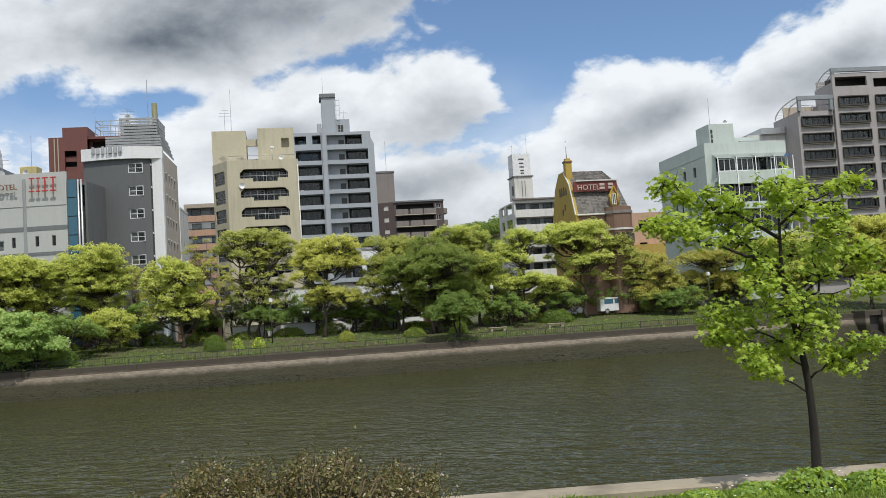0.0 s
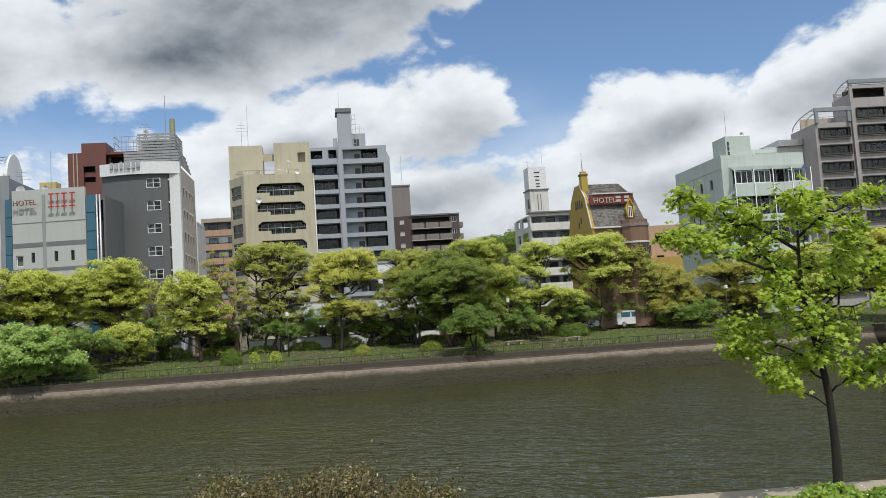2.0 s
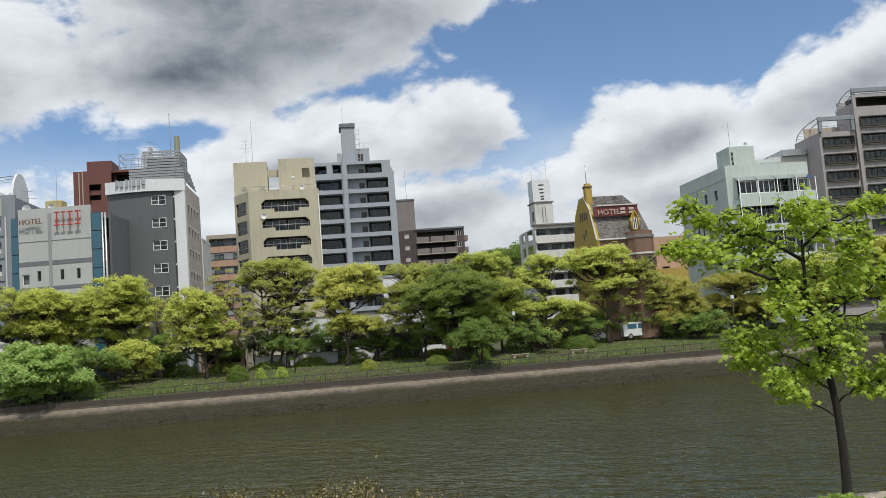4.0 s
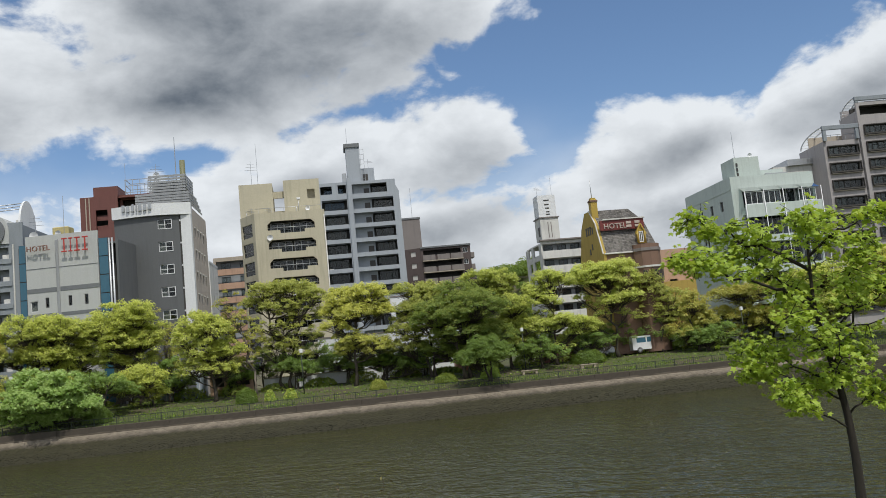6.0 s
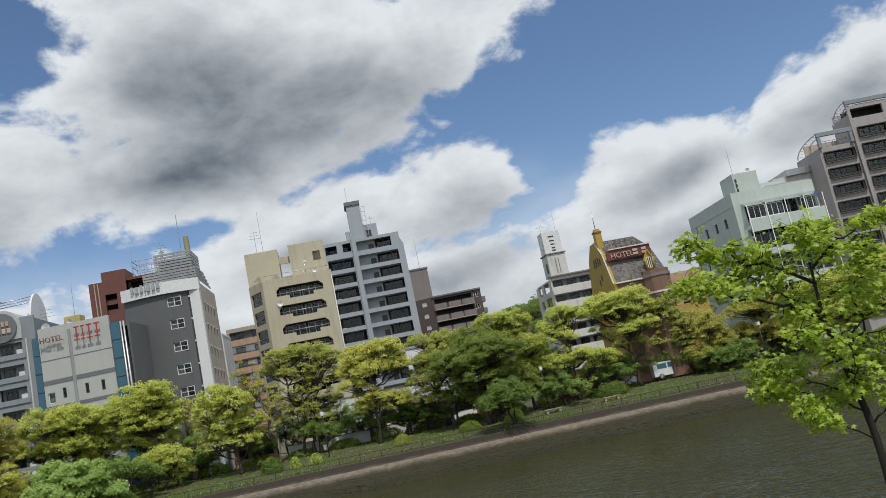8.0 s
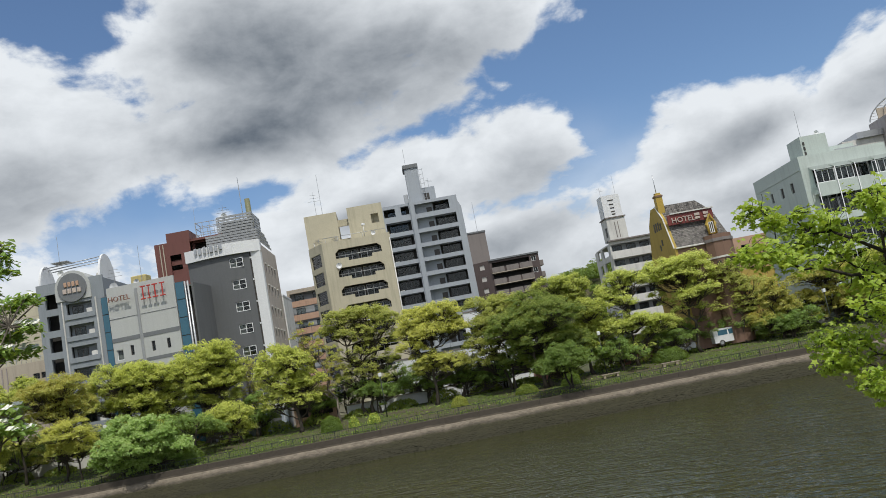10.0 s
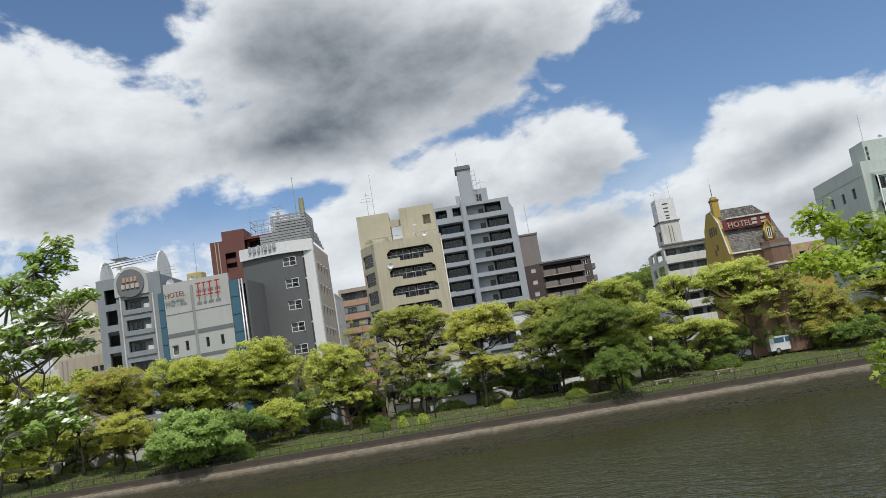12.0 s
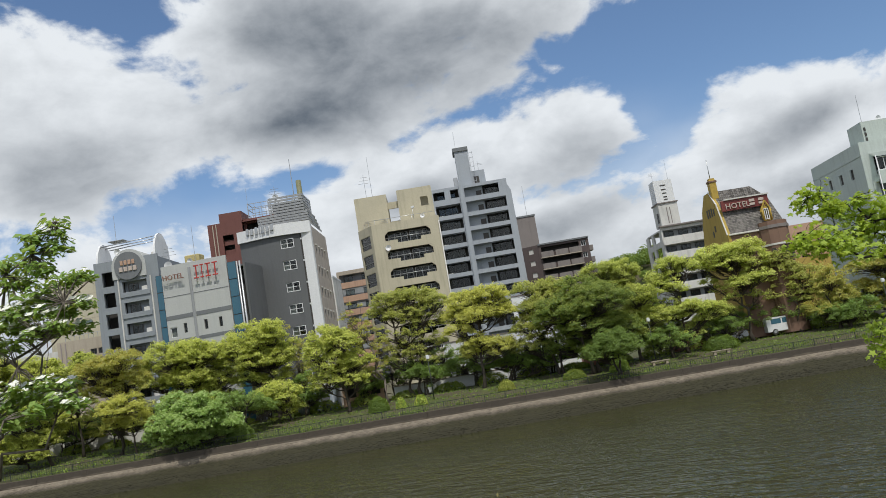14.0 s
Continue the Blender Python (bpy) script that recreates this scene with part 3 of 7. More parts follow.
for x in (2.75, 6.75):
    box("pilaster", b, OFFWHITE, x, x + 0.16, -0.14, 0.0, 0, 19.2, b=0.03)
arc = [(4.35 + 2.1 * math.cos(t), 20.7 + 2.1 * math.sin(t)) for t in np.linspace(0, math.pi, 15)]
attach("vault", mesh_of("vault", *prism([(6.45, 19.3)] + arc + [(2.25, 19.3)], -0.14, 6), [PANEL]), b, "pale grey barrel vault")
n = 28
disc = [(4.35 + 1.7 * math.cos(2 * math.pi * i / n), 20.75 + 1.7 * math.sin(2 * math.pi * i / n)) for i in range(n)]
em = attach("emblem", mesh_of("emblem", *prism(disc, -0.34, -0.14), [BAND]), b, "round dark emblem disc")
for k, (w, z) in enumerate(((1.9, 21.15), (2.3, 20.35))):
    for i in range(4):
        box("emblem_bar", em, LETTER if k else SALMON, 4.35 - w / 2 + i * w / 4 + 0.07, 4.35 - w / 2 + (i + 1) * w / 4 - 0.07, -0.46, -0.34, z - 0.28, z + 0.28, b=0.03)
for x, r, y in ((0.3, 2.4, 2.6), (7.3, 2.7, 3.2)):
    half = [(r * math.cos(t), 20.8 + 2.0 * r * 0.62 * math.sin(t)) for t in np.linspace(0, math.pi, 17)]
    v, f = prism(half, -0.12, 0.12)
    attach("arch_screen", mesh_of("arch_screen", [(x + p[1], y + p[0] * 0.9, p[2] + 0.6) for p in v], f, [WHITE]), b, "white half-round roof screen")
for y in (1.6, 3.0, 4.4):
    pole("roof_bar", b, STEEL, (0.3, y, 23.9), (7.3, y, 24.2), 0.07)
box("tank_platform", b, STEEL, 1.2, 3.2, 2.0, 4.2, 24.5, 24.56)
box("roof_tank", b, OFFWHITE, 5.9, 7.3, 3.4, 5.0, 21.4, 22.7, b=0.1)
aerial(b, 1.9, 3, 24.5, 3.4, 0)
aerial(b, 8.9, 1.2, 19.4, 3.2)
dish(b, 3.2, -0.1, 22.6, 0.4)
dish(b, 9.0, 0.4, 20.0, 0.5)

# panelled hotel with red letters
b = building("panelled_hotel", "pale panelled hotel with blue glass strips and red letters", "building", -50.75, 97.6, 1)
slits = [(x, x + 0.42, z, z + 1.15) for z in (11.55, 8.7, 5.9, 3.1) for x in (3.0, 5.6, 7.45)] + [(1.3, 2.1, 11.2, 12.4)]
attach("front_wall", mesh_of("front_wall", *pierced(0.95, 9.2, 0, 19.8, slits, 0, 0.3), [PANEL]), b)
shell(b, DARKGREY, 11.4, 12, 18.6)
box("shade_sheet", b, SHADEBACK, 0.3, 11, 1.4, 1.6, 0, 18.4)
for x0, x1, z0, z1 in slits:
    window(b, x0, x1, z0, z1, 0.12, DARKFRAME if x1 - x0 < 0.6 else FRAME, lights=1, curtain=0.9 if x1 - x0 > 0.6 else 0)
for z, h in ((16.05, 0.07), (13.55, 0.5), (10.7, 0.4), (7.9, 0.4), (5.0, 0.4)):
    box("band", b, BAND, 0.95, 4.35, -0.03, 0, z - h / 2, z + h / 2)
    box("band", b, BAND, 4.75, 9.2, -0.03, 0, z - h / 2, z + h / 2)
box("rain_pipe", b, LOUVRE, 4.38, 4.72, -0.16, 0, 0, 19.2, b=0.05)
for x0, x1 in ((0.1, 0.9), (9.25, 10.35)):
    strip = box("glass_strip", b, DARKFRAME, x0, x1, 0.14, 0.2, 0, 18.9)
    for k in range(9):
        p = box("pane", strip, BLUEGLASS, x0 + 0.04, x1 - 0.04, 0.08, 0.11, 18.9 - (k + 1) * 2.1 + 0.05, 18.9 - k * 2.1 - 0.05)
for x in (10.5, 10.85):
    pole("pipe", b, STEEL, (x, 0.05, 0), (x, 0.05, 18.8), 0.14, "silver drain pipe", 9)
lettering("HOTEL", b, BRONZE, 1.25, -0.42, 18.0, 0.86, 0.14, label="dark red raised letters HOTEL")
for x, w in ((5.35, 0.45), (6.15, 0.3), (6.8, 0.5), (7.7, 0.5)):          # a name in four red letter-high strokes
    box("sign_stroke", b, RED, x + w * 0.36, x + w * 0.64, -0.52, -0.38, 17.75, 19.2, b=0.02)
    box("sign_stroke", b, RED, x - 0.1, x + w + 0.05, -0.52, -0.38, 17.6, 17.75, b=0.02)
    box("sign_stroke", b, RED, x - 0.05, x + w + 0.1, -0.52, -0.38, 19.05, 19.2, b=0.02)
box("roof_tank", b, TANK, 2.7, 4.6, 3.0, 4.6, 19.4, 21.2, "weathered yellow roof tank", 0.08)
box("tank_stand", b, STEEL, 2.9, 4.4, 3.2, 4.4, 18.4, 19.4)
aerial(b, 4.2, 2.8, 19.4, 5.4, 0)
dish(b, 3.5, 2.8, 20.4, 0.35)

# charcoal hotel with a bowed front, a white frame and a louvred roof
b = building("bowed_hotel", "charcoal hotel with bowed front, white frame and louvred roof", "building", -42.1, 104.0, 8)
W_, SEG = 7.75, 14


def bow(x):
    return -1.15 * math.sin(math.pi * min(1, max(0, x / 9.7))) * 0.9


wins = rows_of(21.4, 2.74, 1.16)
v, f = pierced(0, W_, 0, 21.9, [(5.3, 6.95, lo, hi) for lo, hi in wins], 0, 0.3, 0, [float(q) for q in np.linspace(0.5, 7.5, 15)])
attach("front_wall", mesh_of("front_wall", [(x, y + bow(x), z) for x, y, z in v], f, [DARKGREY]), b, "charcoal bowed wall")
v, f = pierced(-0.15, 9.2, 21.9, 23.35, [], -0.35, 0.65, 0, [float(q) for q in np.linspace(0.5, 9.0, 18)])
attach("fascia", mesh_of("fascia", [(x, y + bow(x), z) for x, y, z in v], f, [WHITE]), b, "white fascia band")
box("white_pier", b, WHITE, 7.95, 9.15, -0.55, 0.4, 0, 21.9, "white pier")
box("dark_joint", b, DARKFRAME, 7.74, 7.96, -0.5, 0.2, 0, 21.9)
for lo, hi in wins:
    window(b, 5.3, 6.95, lo, hi, bow(6.1) + 0.04, FRAME, lights=2, cross=True, curtain=0.5)
    box("lamp_stub", b, WHITE, 7.78, 7.92, -0.62, -0.5, hi - 0.3, hi - 0.1)
sw = [(y, y + 0.55, lo + 0.1, hi) for lo, hi in rows_of(20.4, 2.74, 1.2) for y in (1.6, 3.6, 5.6, 7.6)]
v, f = pierced(0.4, 10.4, 0, 22.8, sw, 0, 0.25)
attach("side_wall", mesh_of("side_wall", [(9.15 - y, x, z) for x, y, z in v], f, [TILE]), b, "beige tiled side wall")
for y0, y1, z0, z1 in sw:
    box("side_window", b, BLUEGLASS, 9.00, 9.03, y0, y1, z0, z1)
    box("window_hood", b, OFFWHITE, 9.152, 9.25, y0 - 0.1, y1 + 0.1, z1 + 0.05, z1 + 0.2)
box("side_wall", b, DARKGREY, 0, 0.25, 0.35, 10.4, 0, 22.6)
box("back_wall", b, TILE, 0.25, 8.9, 10.15, 10.4, 0, 22.6)
box("roof", b, TILE, 0.25, 8.9, 0.3, 10.1, 22.3, 22.6)
box("shade_sheet", b, SHADEBACK, 0.3, 8.8, 1.6, 1.8, 0, 22)
for k, (x, w) in enumerate(((1.2, 0.45), (1.75, 0.5), (2.4, 0.42), (2.95, 0.2), (3.25, 0.5), (3.85, 0.45), (4.4, 0.5))):
    box("sign_bar", b, STEEL, x, x + w * 0.8, bow(x) - 0.62, bow(x) - 0.5, 22.55 + 0.12 * (k in (0, 6)), 23.45 - 0.1 * (k % 2), b=0.04)
lv = thing("louvre_screen", "grey slatted louvre screen round the roof plant", "roof screen", (0, 0, 0))
lv.matrix_basis = b.matrix_basis @ pose(0, 0, 23.4)
for k in range(7):
    z = 1.5 + k * 0.36
    box("slat", lv, LOUVRE, 4.0, 8.4, 1.2, 1.26, z, z + 0.27)
    box("slat", lv, LOUVRE, 8.4, 8.46, 1.26, 6.5, z, z + 0.27)
for k in range(5):
    z = 0.06 + k * 0.33
    box("slat", lv, LOUVRE, 2.4, 8.85, 0.9, 0.96, z, z + 0.26)
    box("slat", lv, LOUVRE, 8.85, 8.91, 0.96, 9.6 - k * 0.9, z, z + 0.26)
for x in (2.6, 4.2, 6.4, 8.3):
    box("post", lv, STEEL, x, x + 0.08, 1.3, 1.38, 0.002, 4.0 if x > 4 else 1.6)
box("plant_box", b, LOUVRE, 4.4, 8.2, 1.6, 6.2, 22.6, 26.6)
pole("flue", b, OLIVE, (8.1, 1.9, 22.6), (8.1, 1.9, 29.2), 0.42, "olive green flue", 12)
aerial(b, 7.3, 1.8, 26.6, 5.6, 0, 0.06)
aerial(b, 4.9, 1.7, 26.4, 2.5)
dish(b, 5.0, 1.4, 27.4, 0.4)

# red-brown tiled block behind
b = building("red_brown_block", "red-brown tiled apartment block with open stairways", "building", -67.0, 150.0, 8)
holes = [(2.6, 4.6, z, z + 3.6) for z in (29.6, 24.6, 19.6, 14.6)] + [(7.0, 8.6, 33.2, 35.2)] + [(5.0, 5.9, 24.8, 27.4)]
attach("front_wall", mesh_of("front_wall", *pierced(0, 6.4, 0, 35.6, [h for h in holes if h[0] < 6.4], 0, 0.4), [REDBROWN]), b)
attach("front_wall", mesh_of("front_wall", *pierced(6.4, 13.4, 0, 35.9, [(6.9, 9.9, 32.9, 35.0), (6.9, 9.9, 29.4, 31.4), (6.9, 9.9, 26, 28), (10.6, 12.8, 32.9, 35.0)], 1.5, 0.4), [REDBROWN]), b)
box("stair_head", b, REDBROWN, 2.2, 6.4, 0.5, 6, 35.6, 37.4)
shell(b, REDBROWN, 13.4, 12, 35.6)
box("shade_sheet", b, SHADEBACK, 0.3, 13, 3.4, 3.6, 0, 35.2)
for z in (29.6, 31.4, 24.6, 26.4):
    box("stair_rail", b, REDBROWN, 2.6, 4.6, 0.6, 0.7, z, z + 0.9)
for x in (0.9, 1.5):
    box("downpipe", b, SANDY, x, x + 0.16, -0.14, 0, 0, 35.4)
cage = thing("roof_cage", "galvanised steel cage round a roof tank", "roof cage", (0, 0, 0))
cage.matrix_basis = b.matrix_basis @ pose(0, 0, 35.25)
for x in (7.2, 8.5, 9.8, 11.1, 12.4):
    for y in (2.4, 6.0):
        box("post", cage, STEEL, x, x + 0.09, y, y + 0.09, 0, 3.6)
for z in (1.2, 2.4, 3.5):
    for y in (2.4, 6.0):
        box("rail", cage, STEEL, 7.2, 12.5, y - 0.02, y + 0.11, z, z + 0.09)
    for x in (7.2, 12.4):
        box("rail", cage, STEEL, x - 0.01, x + 0.1, 2.5, 6.0, z + 0.1, z + 0.19)
aerial(b, 7.4, 2.2, 35.6, 6.2, 0)

# beige flats with salmon balconies, and the plain white flank beside them
b = building("balcony_flats", "sandy block of flats with salmon balcony parapets", "building", -51.6, 175.0, 6)
rows = rows_of(25.2, 2.85, 1.75)
attach("front_wall", mesh_of("front_wall", *pierced(0, 11, 0, 26.0, [(0.5, 10.6, lo, hi) for lo, hi in rows], 0, 0.3), [SANDY]), b)
shell(b, SANDY, 11, 10, 26.0)
for lo, hi in rows:
    box("balcony_parapet", b, SALMON, -0.02, 11.0, -0.16, 0.0, lo - 1.1, lo + 0.15, b=0.02)
    box("balcony_back", b, TOWERIN, 0.4, 10.7, 1.5, 1.6, lo - 0.4, hi + 0.2)
    for x in (1.2, 5.0, 8.2):
        window(b, x, x + 1.9, lo - 0.2, hi - 0.15, 1.38, DARKFRAME)
b = building("white_flank", "plain white rendered narrow building", "building", -46.9, 150.0, 8)
box("body", b, OFFWHITE, 0, 2.0, 0, 9, 0, 21.9)
box("parapet", b, WHITE, -0.05, 2.05, -0.05, 9.05, 21.9, 22.2)

# cream block with cut-corner balconies
b = building("cream_flats", "cream rendered flats with chamfered balcony openings", "building", -29.5, 122.0, 11)
rows = rows_of(23.05, 2.70, 1.72)
holes = []
for lo, hi in rows:
    holes += [(1.75, 3.5, lo + 0.42, hi), (3.5, 6.9, lo - 0.05, hi), (6.9, 8.35, lo + 0.42, hi)]
WF = 9.85
attach("front_wall", mesh_of("front_wall", *pierced(0, WF, 0, 24.3, holes, 0, 0.35), [CREAM]), b, "cream front wall")
for lo, hi in rows:
    for tri in ([(1.75, hi), (1.75, hi - 0.5), (2.3, hi)], [(8.35, hi), (7.8, hi), (8.35, hi - 0.5)]):
        attach("haunch", mesh_of("haunch", *prism(tri, 0.01, 0.34), [CREAM]), b)
    pole("balcony_rail", b, STEEL, (1.75, 0.16, lo + 0.78), (8.35, 0.16, lo + 0.78), 0.05)
    box("balcony_floor", b, CREAM, 1.0, 9.0, 0.35, 1.7, lo - 0.55, lo - 0.4)
    # back wall coloured near-black, so the balcony's shade sits in its paint
    box("balcony_back", b, SHADEBACK, 1.0, 9.0, 1.7, 1.8, lo - 0.4, hi + 0.4)
    window(b, 2.1, 5.0, lo - 0.3, hi - 0.1, 1.55, STEEL, lights=3, curtain=0.4)
    window(b, 5.3, 8.2, lo - 0.3, hi - 0.1, 1.55, STEEL, lights=3, curtain=0.3)
v, f = pierced(-4.1, 0, 0, 24.3, [(-3.7, -0.75, lo - 0.2, hi - 0.05) for lo, hi in rows], 0, 0.3)
cant = pose(0, 0, 0, 0, 0, -58)
attach("canted_wall", mesh_of("canted_wall", [cant @ Vector(p) for p in v], f, [CREAM]), b)
for lo, hi in rows:
    v, f = box_data(-3.8, -0.7, 0.9, 1.0, lo - 0.3, hi)
    # the bay's inner shade is coloured into this sheet
    attach("bay_back", mesh_of("bay_back", [cant @ Vector(p) for p in v], f, [SHADEBACK]), b)
    v, f = tube_data([(-3.7, 0.1, lo + 0.5), (-0.75, 0.1, lo + 0.5)], [0.04, 0.04], 5)
    attach("bay_rail", mesh_of("bay_rail", [cant @ Vector(p) for p in v], f, [STEEL]), b)
    v, f = box_data(-3.7, -0.75, 0.16, 0.18, lo - 0.2, hi - 0.05)
    attach("bay_pane", mesh_of("bay_pane", [cant @ Vector(p) for p in v], f, [GLASS]), b).visible_shadow = False
box("side_wall", b, CREAM, WF - 0.25, WF, 0.35, 12, 0, 24.3)
box("side_wall", b, CREAM, -2.17, -1.9, 3.5, 12, 0, 24.3)
box("roof", b, CREAM, -1.9, WF - 0.25, 3.5, 12, 23.6, 23.9)
box("roof_terrace", b, CREAM, 0.05, WF - 0.25, 0.35, 3.5, 23.6, 23.88)
box("penthouse", b, CREAM, -2.1, 2.7, 3.6, 10, 24.0, 29.3, "cream stair tower")
v, f = pierced(4.3, 9.5, 23.95, 29.6, [(7.7, 8.8, 26.7, 28.1)], 3.6, 0.25)
attach("penthouse_wall", mesh_of("penthouse_wall", v, f, [CREAM]), b)
box("penthouse", b, CREAM, 4.3, 9.5, 4.4, 10, 23.95, 29.5)
box("link_beam", b, CREAM, 2.7, 4.3, 4.6, 4.9, 27.2, 28.2)
box("link_wall", b, CREAM, 2.7, 4.3, 6.4, 6.6, 23.9, 25.6)
for x in (-1.2, 0.6, 2.4, 4.2, 6.0, 7.8, 9.5):
    pole("roof_rail_post", b, STEEL, (x, 0.5 if x > 0 else 3.4, 23.9), (x, 0.5 if x > 0 else 3.4, 25.1), 0.04)
pole("roof_rail", b, STEEL, (0.2, 0.5, 25.05), (9.6, 0.5, 25.05), 0.04)
box("floodlight", b, WHITE, 6.1, 6.6, 0.4, 0.6, 26.0, 26.3, b=0.03)
pole("floodlight_arm", b, STEEL, (6.3, 0.5, 24.0), (6.3, 0.5, 26.1), 0.05)
aerial(b, -0.2, 4, 29.3, 3.6)
aerial(b, 0.7, 4, 29.3, 6.2, 0)
aerial(b, -0.5, 3.45, 24.1, 1.7)
aerial(b, 2.0, 3.45, 24.1, 1.6)
dish(b, 7.6, 3.5, 25.2, 0.35)
dish(b, 2.0, -0.1, 20.7, 0.42)
dish(b, 4.9, -0.1, 12.6, 0.42)
pole("rain_pipe", b, OFFWHITE, (9.75, -0.12, 0), (9.75, -0.12, 23.5), 0.1)

# tall pale tower of flats
b = building("tower_flats", "tall cool-white concrete tower of flats with deep balconies", "building", -26.3, 158.0, 9)
TW = 14.9
rows = rows_of(34.8, 2.70, 1.95)
holes = []
for lo, hi in rows[1:]:
    holes += [(0.5, 5.1, lo, hi), (6.2, 13.6, lo, hi)]
holes += [(0.4, 2.5, 33.2, 34.7), (3.6, 5.1, 33.2, 34.8), (6.2, 12.6, 33.0, 34.75)]
attach("front_wall", mesh_of("front_wall", *pierced(0, 14.2, 0, 35.3, holes, 0, 0.4), [TOWER]), b, "white concrete balcony frame")
attach("shoulder", mesh_of("shoulder", *prism([(14.2, 0), (14.9, 0), (14.75, 33.0), (14.2, 34.2)], 0, 0.4), [TOWER]), b)
box("side_wall", b, TOWER, 14.4, 14.7, 0.4, 13, 0, 33.0)
box("side_wall", b, TOWER, 0, 0.3, 0.4, 13, 0, 35)
box("back_wall", b, TOWER, 0.3, 14.4, 12.7, 13, 0, 35)
box("roof", b, TOWER, 0.3, 14.2, 0.4, 12.7, 35.0, 35.25)
box("middle_fin", b, TOWER, 5.3, 6.0, -0.35, 0.0, 0, 36.0)
for k, (lo, hi) in enumerate(rows):
    box("balcony_floor", b, TOWER, 0.3, 14.2, 0.4, 2.0, lo - 0.75, lo - 0.6)
    # deep balcony shade coloured into the near-black backs, left and right
    box("balcony_back", b, SHADEBACK, 0.3, 5.6, 2.0, 2.1, lo - 0.6, hi + 0.15)
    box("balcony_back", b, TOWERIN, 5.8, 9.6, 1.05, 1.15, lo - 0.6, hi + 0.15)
    box("balcony_back", b, SHADEBACK, 9.7, 14.2, 2.0, 2.1, lo - 0.6, hi + 0.15)
    box("partition", b, TOWERIN, 5.5, 5.8, 0.4, 2.0, lo - 0.6, hi + 0.15)
    box("doorway", b, DARKFRAME, 8.35, 9.35, 0.99, 1.04, lo - 0.6, hi - 0.75)
    window(b, 10.0, 13.4, lo - 0.5, hi - 0.1, 1.86, DARKFRAME, lights=3, curtain=0.25 * (k % 3))
    window(b, 1.0, 4.6, lo - 0.5, hi - 0.1, 1.86, DARKFRAME, lights=3, curtain=0.2 * (k % 2))
    if k % 2:
        box("air_conditioner", b, OFFWHITE, 0.9, 1.7, 0.9, 1.2, lo - 0.6, lo + 0.2, b=0.03)
    for j in range(5):
        box("laundry_pole_bracket", b, STEEL, 6.5 + j * 1.7, 6.56 + j * 1.7, 0.42, 0.46, lo, lo + 0.12) if k < 3 else None
box("lift_tower", b, TOWER, 5.6, 8.1, 1.0, 5.0, 35.25, 42.0, "grey lift tower")
box("lift_cap", b, BAND, 5.3, 8.2, 0.8, 5.2, 42.0, 42.7)
box("tank_room", b, TOWER, 8.1, 10.6, 1.6, 5.0, 35.25, 38.0)
box("tank_room_door", b, DARKFRAME, 8.5, 9.4, 1.5, 1.59, 35.3, 36.9)
for z in np.arange(36, 42, 0.9):
    box("ladder_cage", b, STEEL, 8.12, 8.9, 1.1, 1.16, z, z + 0.06)
for x in (8.2, 8.84):
    box("ladder_rail", b, STEEL, x, x + 0.06, 1.0, 1.06, 35.3, 41.6)
box("roof_duct", b, STEEL, 4.6, 5.4, 1.0, 2.0, 35.25, 37.2, b=0.1)
aerial(b, 6.0, 2, 42.7, 3.4, 0)
aerial(b, 9.6, 2, 38.0, 1.8, 2)

# brown block and the grey slab behind it
b = building("brown_flats", "dark brown tiled flats with long balconies", "building", -11.3, 205.0, 9)
rows = rows_of(26.9, 2.75, 1.3)
attach("front_wall", mesh_of("front_wall", *pierced(0, 11.7, 0, 27.4, [(0.5, 9.4, lo, hi) for lo, hi in rows] + [(9.9, 11.0, lo + 0.1, hi) for lo, hi in rows], 0, 0.3), [BROWN]), b)
shell(b, BROWN, 11.7, 11, 27.4)
box("roof_edge", b, BAND, -0.1, 11.8, -0.3, 2, 27.4, 27.75)
v, f = pierced(-4.2, 0, 0, 27.6, [(-2.6, -1.4, lo + 0.1, hi - 0.1) for lo, hi in rows], 0, 0.3)
cant = pose(0, 0, 0, 0, 0, -25)
attach("canted_wall", mesh_of("canted_wall", [cant @ Vector(p) for p in v], f, [BROWN]), b)
for lo, hi in rows:
    # near-black back carries the shade under the long balconies
    box("balcony_back", b, SHADEBACK, 0.3, 11.3, 1.6, 1.7, lo - 1.0, hi + 0.1)
    for x in (0.3, 3.7, 6.9):
        box("balcony_parapet", b, TAUPE, x, x + 2.9, -0.75, -0.6, lo - 1.15, lo + 0.1, b=0.02)
    box("balcony_floor", b, SANDY, 0.2, 9.8, -0.75, 1.5, lo - 1.35, lo - 1.16)
    window(b, 9.9, 11.0, lo + 0.1, hi, 0.1)
    v, f = box_data(-2.6, -1.4, 0.12, 0.16, lo + 0.1, hi - 0.1)
    attach("side_window", mesh_of("side_window", [cant @ Vector(p) for p in v], f, [CURTAIN]), b)
    box("end_balcony", b, TAUPE, 11.7, 12.7, 1, 4, lo - 1.1, lo + 0.1)
b = building("grey_slab", "grey concrete stair tower with taupe flank", "building", -16.6, 218.0, 10)
attach("front_wall", mesh_of("front_wall", *pierced(0, 5.0, 0, 36.8, [(2.9, 4.2, 26.5, 28.2)], 0, 0.3), [TAUPE]), b)
shell(b, TAUPE, 5.0, 8, 36.8)
box("shade_sheet", b, SHADEBACK, 0.3, 4.7, 1.0, 1.1, 0, 36)
box("cap", b, BAND, -0.15, 5.15, -0.15, 8.1, 36.8, 37.2)
aerial(b, 3.4, 2, 37.2, 8, 0, 0.06)

